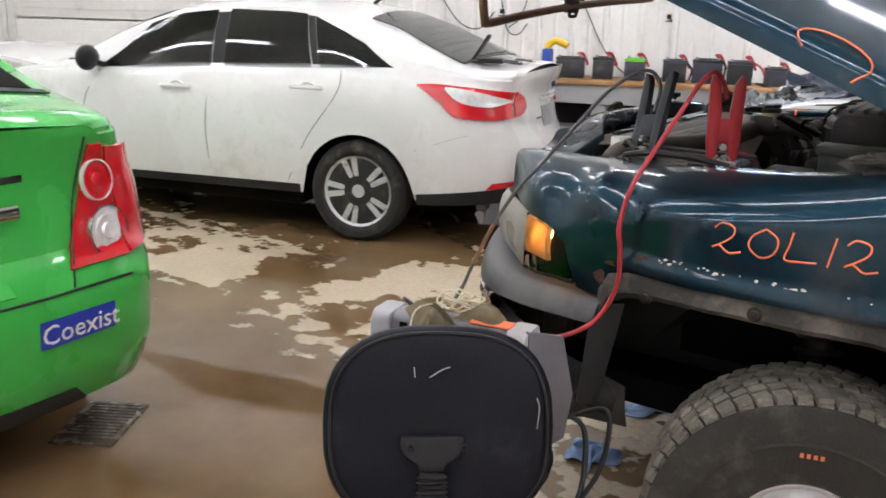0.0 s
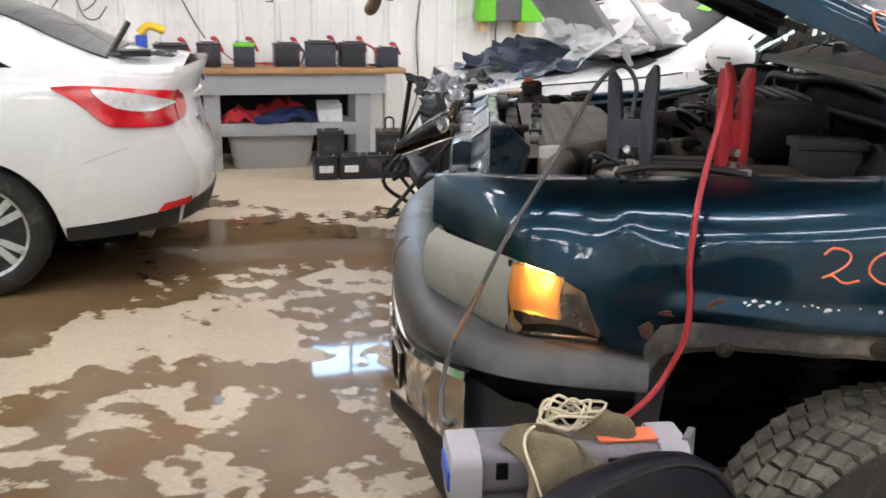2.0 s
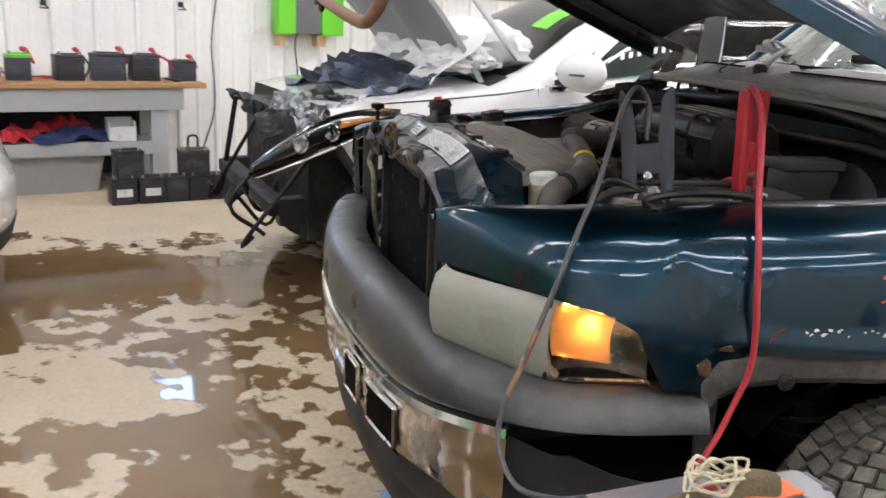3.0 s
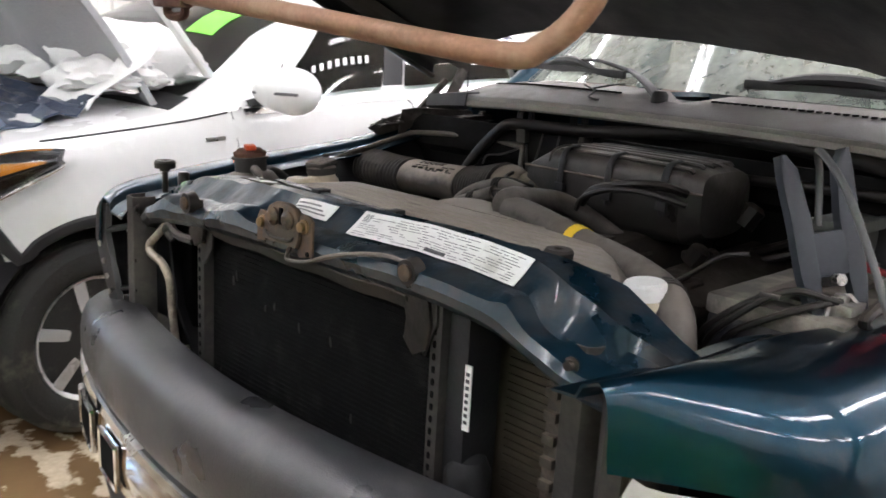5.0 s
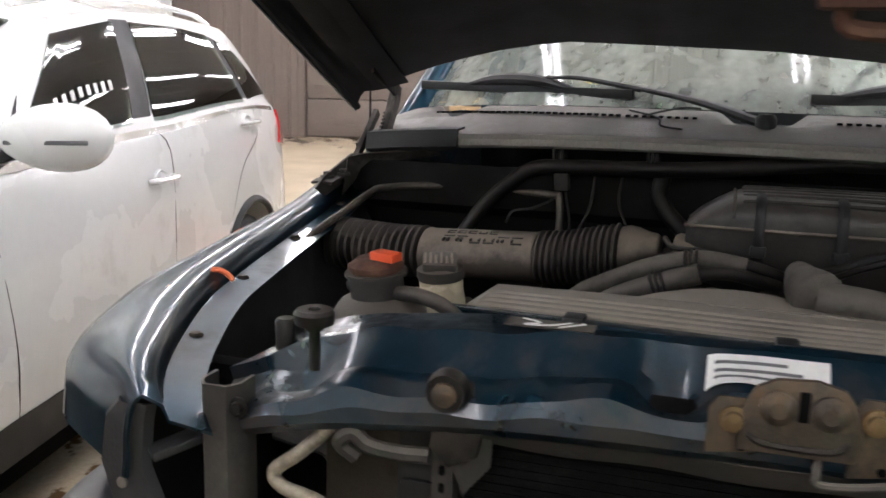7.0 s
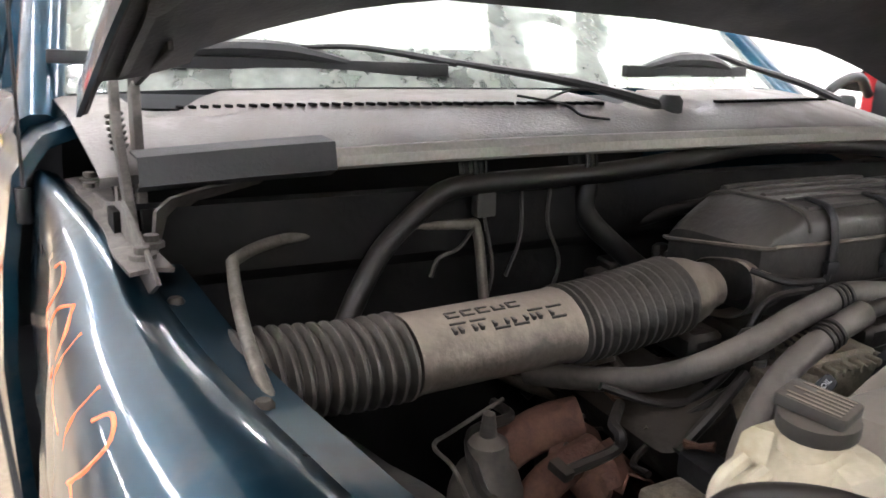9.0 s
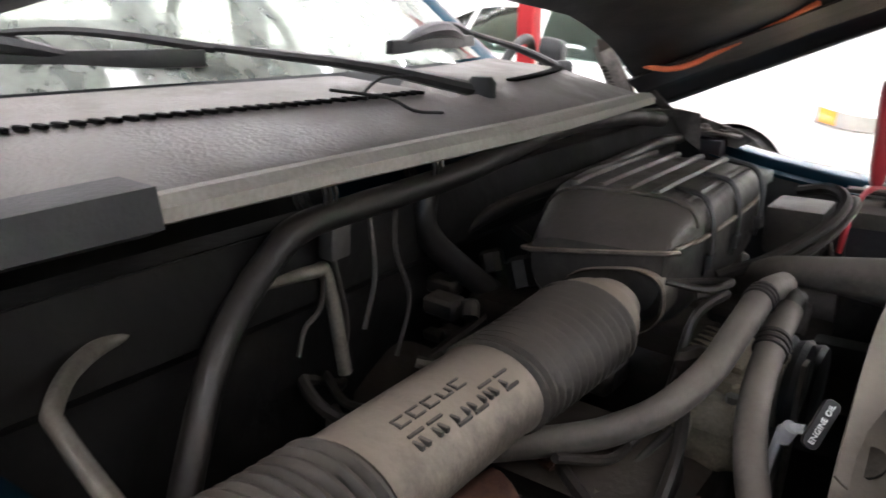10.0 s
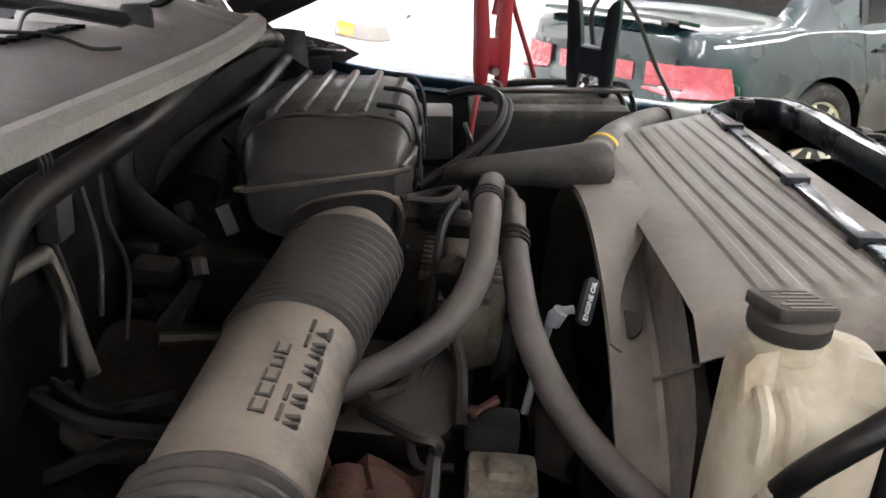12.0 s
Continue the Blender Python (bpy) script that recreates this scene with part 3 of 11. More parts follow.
def ribbed_wall(name, a, b, label, mat, step=0.32):
    """Metal sheet wall with raised ribs between two corners of the room, seen from within."""
    bm = bmesh.new()
    a, b = V((*a, 0)), V((*b, 0))
    along, n = (b - a).normalized(), int((b - a).length / step)
    inward = V((-along.y, along.x, 0))
    profile = []
    for i in range(n + 1):
        s = i * step
        for ds, d in ((0.0, 0.0), (0.018, 0.022), (0.045, 0.022), (0.063, 0.0), (0.17, 0.0), (0.18, 0.005), (0.20, 0.005), (0.21, 0.0)):
            profile.append((s + ds, d))
    rows_mesh(bm, [[ROOM @ (a + along * s + inward * d + V((0, 0, z))) for s, d in profile] for z in (0, CEILING)])
    back = [(0, -0.15), (profile[-1][0], -0.15)]
    rows_mesh(bm, [[ROOM @ (a + along * s + inward * d + V((0, 0, z))) for s, d in back] for z in (0, CEILING)])
    return setting(name, bm, mat, label, "wall", angle=20)


ribbed_wall("wall_north", (EAST, NORTH), (WEST, NORTH), "white ribbed metal wall behind the battery bench", M_WALL)
ribbed_wall("wall_south", (WEST, SOUTH), (EAST, SOUTH), "white ribbed metal wall behind the parked cars", M_WALL)
ribbed_wall("wall_west", (WEST, NORTH), (WEST, SOUTH), "white ribbed metal wall at the end of the shop", M_WALL)
ribbed_wall("wall_east", (EAST, SOUTH), (EAST, NORTH), "brown-grey metal wall behind stored goods", M_DOOR)


def tube_lights():
    """Rows of strip lights under the ceiling."""
    first = None
    for n in (-5.6, -3.2, -0.9, 1.4, 3.9):
        for u in (-6.2, -3.2, -0.2, 2.8, 5.8, 8.8, 11.8, 14.8):
            if first is None:
                first = thing("strip_light", "white twin-tube strip light under the ceiling", "ceiling light", at_wall(u, n, CEILING), ROOM_TURN, "strip lights")
                bm = bmesh.new()
                box(bm, (-1.2, -0.11, -0.09), (1.2, 0.11, 0.0), 0.01)
                part("housing", bm, M_WALL, first)
                for y in (-0.06, 0.06):
                    bm = bmesh.new()
                    tube(bm, [(-1.17, y, -0.115), (1.17, y, -0.115)], 0.02, 10, 1)
                    part("tube", bm, M_TUBE, first, "lit white tube")
            else:
                copy_thing(first, pose(*at_wall(u, n, CEILING), 0, 0, ROOM_TURN))


tube_lights()


# a high window in the north wall, its daylight caught by the wet floor
win = thing("window_1", "small high window with pale blue daylight", "window", kind="structure")
bm = bmesh.new()
box(bm, (0.2, 5.72, 1.86), (0.95, 5.727, 2.14), 0, ROOM)
part("pane", bm, M_DAYLIGHT, win, "bright pale blue pane")
for lo, hi in (((0.13, 5.69, 1.79), (1.02, 5.735, 1.86)), ((0.13, 5.69, 2.14), (1.02, 5.735, 2.21)), ((0.13, 5.69, 1.86), (0.2, 5.735, 2.14)), ((0.95, 5.69, 1.86), (1.02, 5.735, 2.14)), ((0.56, 5.70, 1.86), (0.59, 5.735, 2.14))):
    bm = bmesh.new()
    box(bm, lo, hi, 0.004, ROOM)
    part("window_frame", bm, M_WALL, win)

# ---- the pickup truck ----
C = 0.055           # the truck's middle line
truck = thing("pickup_truck", "dark teal pickup truck with open hood and missing grille", "pickup truck")
WHEEL_X, WHEEL_R = 0.86, 0.37
PLACED[0] = Matrix(((0.9964, -0.0032, 0.0054, -0.0179), (0.0032, 0.9964, 0.0021, 0.0175), (-0.0055, -0.0021, 0.9964, 0.0077), (0, 0, 0, 1)))


def vy(side, v):
    return C + side * v


def fender_width(x, side=-1):
    if side > 0:
        return spline(x, [(-0.02, 0.66), (0.14, 0.875), (0.3, 0.95), (0.42, 0.972), (0.66, 0.978), (0.95, 0.962), (1.15, 0.94), (1.4, 0.93)])
    return spline(x, [(-0.02, 0.66), (0.14, 0.865), (0.3, 0.935), (0.42, 0.965), (0.66, 1.035), (0.95, 1.045), (1.4, 1.035)])


def fender_inner(x, side=-1):
    if side > 0:
        return spline(x, [(-0.02, 0.62), (0.0, 0.64), (0.1, 0.70), (0.33, 0.79), (0.47, 0.815), (0.6, 0.832), (0.71, 0.845), (0.95, 0.862), (1.2, 0.887), (1.4, 0.9)])
    return spline(x, [(-0.02, 0.62), (0.0, 0.64), (0.22, 0.70), (0.55, 0.79), (0.85, 0.87), (1.1, 0.90), (1.4, 0.92)])


def fender_top(x):
    return spline(x, [(-0.02, 1.045), (0.0, 1.053), (0.22, 1.068), (0.55, 1.095), (0.85, 1.125), (1.1, 1.175), (1.4, 1.2)])


def fender_low(x):
    z = line(x, [(-0.02, 0.96), (0.05, 0.955), (0.14, 0.945), (0.22, 0.93), (0.28, 0.90), (0.31, 0.83), (0.33, 0.80), (0.39, 0.795)])
    if x > 0.39:
        z = line(x, [(0.39, 0.80), (0.42, 0.855), (0.48, 0.878), (0.7, 0.886), (1.0, 0.888), (1.2, 0.86), (1.28, 0.76), (1.34, 0.5), (1.5, 0.42)])
    return z


def fender(side, dented):
    bm = bmesh.new()
    xs = [-0.02 + 0.02 * i for i in range(17)] + [0.33 + 0.012 * i for i in range(6)] + [0.41 + 0.03 * i for i in range(33)]
    rows = []
    for x in xs:
        vi, vo, zt, zb = fender_inner(x, side), fender_width(x, side), fender_top(x), fender_low(x)
        vi = min(vi, vo - 0.02)
        pts = [(vi - (0.055 if side < 0 else 0.072), zt - 0.018 - (0 if side < 0 else 0.004)), (vi - 0.02, zt - 0.016), (vi - 0.012, zt), (vi + 0.01, zt + 0.008)]
        drop = min(0.09, 0.8 * (zt - zb))
        for k in range(1, 7):                       # the rounded shoulder
            a = radians(90 * k / 6)
            pts.append((vi + 0.01 + (vo - 0.012 - vi - 0.01) * math.sin(a), zt + 0.008 - drop * (1 - math.cos(a))))
        z0 = zt + 0.008 - drop
        for k in range(1, 11):
            z = lerp(z0, zb, k / 10)
            bulge = 0.012 * math.sin(math.pi * min(1, (z0 - z) / 0.28))
            crease = 0.012 * math.exp(-((z - 0.895) / 0.018) ** 2) if x > 0.42 else 0
            pts.append((vo - 0.012 + bulge + crease, z))
        row = []
        for v, z in pts:
            if dented:
                d = math.exp(-(((x - 0.26) / 0.09) ** 2 + ((z - 1.02) / 0.07) ** 2))
                e = math.exp(-(((x - 0.345) / 0.03) ** 2 + ((z - 1.055) / 0.022) ** 2))
                f = math.exp(-(((x - 0.44) / 0.05) ** 2 + ((z - 1.03) / 0.03) ** 2))
                v += -0.024 * d + 0.018 * e - 0.012 * f
            row.append(V((x, vy(side, v), z)))
        rows.append(row)
    sheet(bm, rows if side < 0 else [r[::-1] for r in rows], 0.004)
    return part("fender", bm, M_TEAL, truck, "dented dark teal front fender" if dented else "dark teal front fender", angle=50)


fender_drv = fender(-1, True)
fender_pas = fender(1, False)


def wheel_flare(side):
    """The grimy folded edge under the paint, over the wheel."""
    bm = bmesh.new()
    rows = []
    for i in range(36):
        x = lerp(0.395, 1.30, i / 35)
        vo = fender_width(x, side)
        zl = fender_low(x)
        dip = line(x, [(0.395, 0.075), (0.45, 0.06), (0.6, 0.045), (1.1, 0.045), (1.3, 0.06)])
        wob = 0.003 * math.sin(31 * x) + 0.002 * math.sin(67 * x)
        rows.append([V((x, vy(side, vo + dv + wob), zl + dz)) for dv, dz in ((-0.02, 0.012), (0.0, 0.002), (0.004, -0.4 * dip), (0.008, -0.8 * dip), (0.0, -dip), (-0.03, -dip + 0.004), (-0.12, -dip + 0.05))])
    sheet(bm, rows if side < 0 else [r[::-1] for r in rows], 0.004)
    return part("wheel_flare", bm, M_FLARE, truck, "grimy black wheel arch edge")


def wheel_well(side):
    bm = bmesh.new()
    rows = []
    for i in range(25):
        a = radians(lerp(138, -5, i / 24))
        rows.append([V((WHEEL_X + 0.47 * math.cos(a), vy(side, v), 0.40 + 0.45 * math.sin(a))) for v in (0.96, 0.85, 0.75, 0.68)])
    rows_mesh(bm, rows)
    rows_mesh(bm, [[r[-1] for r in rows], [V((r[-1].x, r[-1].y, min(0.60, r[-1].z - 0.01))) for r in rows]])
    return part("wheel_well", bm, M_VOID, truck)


for side in (-1, 1):
    wheel_flare(side)
    wheel_well(side)


def truck_wheel(side):
    """A muddy all-terrain tyre with separate tread blocks on a pale rim."""
    hub = new("wheel")
    hub.parent = truck
    hub.matrix_basis = pose(WHEEL_X + 0.035, vy(side, 0.905) + 0.016, WHEEL_R * 0.935, 0, 0, 14) @ pose(0, 0, 0, -90 * side, 0, 0) @ Matrix.Scale(0.935, 4)
    bm = bmesh.new()
    R, W = WHEEL_R - 0.012, 0.13
    prof = [(0.155, -0.10), (0.168, -0.118), (0.22, -0.132), (0.255, -0.134), (0.26, -0.137), (0.265, -0.134), (0.31, -0.134), (0.352, -0.125), (R - 0.008, -0.108), (R, -0.09), (R, 0.09), (R - 0.008, 0.108), (0.352, 0.125), (0.31, 0.134), (0.27, 0.134), (0.265, 0.137), (0.26, 0.134), (0.22, 0.132), (0.168, 0.118), (0.155, 0.10)]
    lathe(bm, prof, 72, close=True)
    part("tyre", bm, M_TYRE_MUD, hub, "mud-coated all-terrain tyre", angle=30)
    bm = bmesh.new()
    for k in range(54):
        a0 = TAU * k / 54
        for w, da, ww, ll in ((-0.088, 0.0, 0.037, 0.034), (-0.044, 0.05, 0.036, 0.035), (0.0, 0.0, 0.036, 0.033), (0.044, 0.06, 0.036, 0.035), (0.088, 0.02, 0.037, 0.034)):
            a = a0 + da + 0.3 * w
            m = pose(0, 0, 0, 0, 0, math.degrees(a)) @ pose(R + 0.004, 0, w, 20 if w > 0 else -20 if w < 0 else 8, 0, 0)
            box(bm, (-0.01, -ll / 2, -ww / 2), (0.0075 - 0.1 * abs(w) * 0.1, ll / 2, ww / 2), 0, m)
        for w in (-1, 1):
            m = pose(0, 0, 0, 0, 0, math.degrees(a0 + 0.03)) @ pose(R - 0.006, 0, w * 0.109, 0, 0, 0)
            box(bm, (-0.028, -0.016, -0.007), (0.005, 0.016, 0.005), 0, m)
    part("tread", bm, M_TREAD, hub, "worn muddy tread blocks", angle=30, kind="stuff")
    bm = bmesh.new()
    lathe(bm, [(0.155, -0.1), (0.155, 0.094), (0.148, 0.096), (0.142, 0.08), (0.12, 0.05), (0.09, 0.07), (0.05, 0.09), (0.0, 0.09)], 48)
    for k in range(8):
        a = TAU * k / 8
        lathe(bm, [(0.012, 0.0), (0.012, 0.02), (0.0, 0.022)], 8, pose(0.085 * math.cos(a), 0.085 * math.sin(a), 0.07))
    part("rim", bm, M_RIM, hub, "pale steel wheel rim")
    bm = bmesh.new()
    for k in range(4):
        box(bm, (-0.03 + 0.014 * k, 0.236, 0.1335), (-0.022 + 0.014 * k, 0.246, 0.1355), 0)
    part("tyre_mark", bm, M_ORANGE, hub, "small orange lettering on the sidewall")
    return hub


truck_wheel(-1)
truck_wheel(1)

# bumper
BUMPER = [(-0.158, 0.0), (-0.148, 0.2), (-0.122, 0.42), (-0.09, 0.6), (-0.035, 0.77), (0.065, 0.90), (0.2, 0.965), (0.4, 0.99)]


def bumper_line(steps=6):
    pts = curve_pts([(x, -v, 0) for x, v in BUMPER[:0:-1]] + [(x + 0.05 * v * v, v, 0) for x, v in BUMPER], steps)
    out = []
    for i, p in enumerate(pts):
        t = (pts[min(i + 1, len(pts) - 1)] - pts[max(i - 1, 0)]).normalized()
        out.append((p, V((-t.y, t.x, 0))))
    return out


def bumper_part(name, profile, mat, keep, label, thick=0.006):
    bm = bmesh.new()
    rows = []
    for p, n in bumper_line():
        if abs(p.y) > keep:
            continue
        sag = ramp(abs(p.y), [(0.55, 0.0), (0.98, 0.055)])
        rows.append([V((p.x, C + p.y, 0)) + n * o + V((0, 0, z - sag * f)) for o, z, f in profile])
    sheet(bm, rows, thick)
    return part(name, bm, mat, truck, label)


bumper_part("bumper_pad", [(-0.112, 0.80, 1), (-0.108, 0.838, 1), (-0.098, 0.845, 1), (-0.05, 0.846, 1), (-0.022, 0.84, 1), (-0.004, 0.826, 1), (0.005, 0.805, 1), (0.010, 0.765, 0.5), (0.010, 0.725, -0.2), (0.002, 0.70, -0.6), (-0.02, 0.694, -0.65)], M_PAD, 1.2, "grey scuffed plastic bumper top")
bumper_part("bumper_chrome", [(-0.006, 0.692, -0.65), (0.008, 0.688, -0.65), (0.012, 0.675, -0.6), (0.006, 0.668, -0.55), (0.008, 0.62, -0.3), (0.004, 0.56, 0), (-0.02, 0.52, 0), (-0.05, 0.505, 0)], M_CHROME, 0.9, "dulled chrome lower bumper")


def bumper_openings():
    """Framed openings in the chrome either side of the plate."""
    line_pts = bumper_line(8)
    for s in (-1, 1):
        for a, b in ((0.30, 0.44), (0.47, 0.66)):
            run = [(p, n) for p, n in line_pts if a < s * p.y < b]
            bm = bmesh.new()
            # black sheet over the chrome, painting the shade inside the opening
            rows_mesh(bm, [[V((p.x, C + p.y, z)) + n * 0.0145 for z in (0.645, 0.57)] for p, n in run])
            part("bumper_opening", bm, M_VOID, truck)
            bm = bmesh.new()
            loop = [V((p.x, C + p.y, 0.65)) + n * 0.014 for p, n in run] + [V((p.x, C + p.y, 0.565)) + n * 0.012 for p, n in run[::-1]]
            tube(bm, loop + [loop[0]], 0.006, 6, 1)
            part("opening_frame", bm, M_CHROME, truck, "chrome edge of the bumper opening")


bumper_openings()


def valance():
    bm = bmesh.new()
    rows = []
    for p, n in bumper_line():
        if p.y > 0.9 or p.y < -0.86:
            continue
        rows.append([V((p.x, C + p.y, 0)) + n * o + V((0, 0, z)) for o, z in ((-0.03, 0.50), (-0.02, 0.47), (-0.035, 0.40), (-0.06, 0.34), (-0.1, 0.33))])
    sheet(bm, rows, 0.004)
    part("air_dam", bm, M_TRIM, truck, "grey plastic air dam under the bumper")
    bm = bmesh.new()                                # broken flap hanging under the bumper's driver end
    rows = []
    for i in range(25):
        t = i / 24
        x, y = lerp(-0.10, 0.47, t), lerp(-0.70, -0.88, min(1, 1.6 * t))
        top = line(x, [(-0.10, 0.61), (-0.03, 0.565), (0.02, 0.55), (0.035, 0.57), (0.065, 0.685), (0.10, 0.675), (0.16, 0.65), (0.165, 0.665), (0.30, 0.62), (0.47, 0.575)])
        low = line(x, [(-0.10, 0.55), (0.0, 0.46), (0.2, 0.44), (0.47, 0.46)])
        rows.append([V((x, y + 0.03 * (k / 4) ** 2, lerp(top, low, k / 4))) for k in range(5)])
    sheet(bm, rows, 0.004)
    part("broken_flap", bm, M_PAD, truck, "torn grey plastic flap")
    bm = bmesh.new()
    rows = [[V((x + 0.012 * math.sin(3 * z), -0.93 + 0.02 * k + 0.02 * math.sin(9 * z), z)) for k, x in enumerate((lerp(0.375, 0.365, f), lerp(0.42, 0.395, f), lerp(0.44, 0.40, f)))] for f, z in ((0, 0.78), (0.25, 0.71), (0.5, 0.64), (0.8, 0.57), (1, 0.53))]
    sheet(bm, rows, 0.006)
    part("liner_tail", bm, M_TRIM, truck, "torn black arch liner hanging down")
    for x, z in ((0.526, 0.832), (0.775, 0.86)):
        bm = bmesh.new()
        lathe(bm, [(0.016, 0), (0.016, 0.004), (0.009, 0.006), (0.009, 0.014), (0, 0.015)], 12, axis_frame((x, vy(-1, fender_width(x) + 0.008), z), (0, -1, 0.1)))
        part("flare_bolt", bm, M_GREASE, truck)
    for y in (-0.4, 0.3):
        bm = bmesh.new()
        bar(bm, (-0.08, y, 0.5), (0.5, y, 0.45), 0.08, 0.11)
        part("frame_rail", bm, M_GREASE, truck)
    bm = bmesh.new()
    bar(bm, (0.8, -0.62, 0.33), (0.9, 0.7, 0.33), 0.09, 0.07)
    lathe(bm, [(0.05, 0), (0.05, 0.28), (0.04, 0.3), (0.03, 0.45), (0, 0.45)], 14, pose(0.84, -0.6, 0.4))
    part("axle", bm, M_GREASE, truck)
    bm = bmesh.new()
    tube(bm, [(0.84 + 0.056 * math.cos(TAU * k / 12), -0.6 + 0.056 * math.sin(TAU * k / 12), 0.45 + 0.04 * k / 12) for k in range(85)], 0.007, 6, 1)
    part("coil_spring", bm, M_GREASE, truck)


valance()


def lamps(side):
    lens = new("headlight")
    lens.parent = truck
    tagged(lens, "clouded yellowed headlight")
    bm = bmesh.new()
    rows = []
    for i in range(15):
        t = i / 14
        x, v = lerp(-0.03, 0.135, t ** 1.15), lerp(0.68, 0.85, t)
        zt, zb = lerp(0.945, 0.934, t), lerp(0.825, 0.80, t)
        edge = 0.012 if i in (0, 14) else 0.0
        row = []
        for k in range(9):
            u = k / 8
            inn = 0.012 if k in (0, 8) else 0.0
            row.append(V((x + edge + inn + 0.012 * (1 - math.sin(math.pi * u)) , vy(side, v), lerp(zt, zb, u))))
        rows.append(row)
    sheet(bm, rows if side < 0 else rows[::-1], 0.02)
    part("lens", bm, M_FROST, lens, "frosted ribbed headlight lens")
    bm = bmesh.new()
    for k in range(26):
        t = (k + 0.5) / 26
        x, v = lerp(-0.03, 0.135, t ** 1.15), lerp(0.68, 0.85, t)
        tube(bm, [V((x - 0.0005 + 0.004, vy(side, v), lerp(0.937, 0.926, t))), V((x - 0.002 + 0.001, vy(side, v), 0.88)), V((x + 0.004, vy(side, v), lerp(0.835, 0.815, t)))], 0.002, 5, 2)
    part("lens_ribs", bm, M_FROST, lens)
    sig = new("turn_signal")
    sig.parent = truck
    bm = bmesh.new()
    rows = []
    for i in range(8):
        t = i / 7
        x, v = lerp(0.145, 0.235, t), lerp(0.862, 0.915, t)
        rows.append([V((x + 0.006 * (1 - math.sin(math.pi * k / 6)), vy(side, v), lerp(lerp(0.936, 0.925, t), 0.845, k / 6))) for k in range(7)])
    sheet(bm, rows if side < 0 else rows[::-1], 0.012)
    part("signal_lens", bm, M_AMBER_LENS, sig, "pale signal lens over a lit amber bulb")
    bm = bmesh.new()
    for r in range(1, 9):
        pts = []
        for q in range(9):
            a = radians(lerp(-75, 75, q / 8))
            t, z = 0.72 - 0.085 * r * math.cos(a), 0.885 + 0.0085 * r * 0.95 * math.sin(a)
            if t > 0.02 and 0.85 < z < lerp(0.932, 0.922, t):
                pts.append(V((lerp(0.145, 0.235, t) - 0.0005, vy(side, lerp(0.862, 0.915, t) + 0.001), z)))
        if len(pts) > 2:
            tube(bm, pts, 0.0014, 5, 2)
    part("lens_ridges", bm, M_AMBER_LENS, sig, kind="stuff")
    bm = bmesh.new()
    bmesh.ops.create_uvsphere(bm, u_segments=14, v_segments=8, radius=0.014)
    bmesh.ops.translate(bm, verts=bm.verts, vec=(0.212, vy(side, 0.872), 0.902))
    part("bulb", bm, M_AMBER_BULB, sig, "lit signal bulb")
    bm = bmesh.new()
    rows = [[V((lerp(0.16, 0.31, i / 8) + 0.01, vy(side, lerp(0.835, 0.895, i / 8) - 0.035 * math.sin(math.pi * i / 8)), lerp(0.945, 0.80, k / 4))) for k in range(5)] for i in range(9)]
    sheet(bm, rows, 0.003)
    part("reflector", bm, M_REFLECTOR, sig, "silver lamp reflector")
    bm = bmesh.new()
    rows = []
    for i in range(12):
        t = i / 11
        x, v = lerp(0.145, 0.305, t), lerp(0.862, 0.925, t)
        zt = 0.843 if t < 0.56 else lerp(0.925, 0.83, ((t - 0.56) / 0.44) ** 2)
        rows.append([V((x, vy(side, v), lerp(zt, lerp(0.797, 0.812, t), k / 4))) for k in range(5)])
    sheet(bm, rows if side < 0 else rows[::-1], 0.012)
    part("clear_lens", bm, M_LAMP_GLASS, sig, "clear side lens").visible_shadow = False
    bm = bmesh.new()
    tube(bm, [V((lerp(0.14, 0.31, t), vy(side, lerp(0.858, 0.93, t)), lerp(0.792, 0.806, t))) for t in (0, 0.5, 1)], 0.005, 6, 3)
    tube(bm, [V((0.141, vy(side, 0.858), 0.94)), V((0.141, vy(side, 0.858), 0.795))], 0.005, 6, 1)
    part("bezel", bm, M_BLACK, sig)
    return sig


sig_drv = lamps(-1)


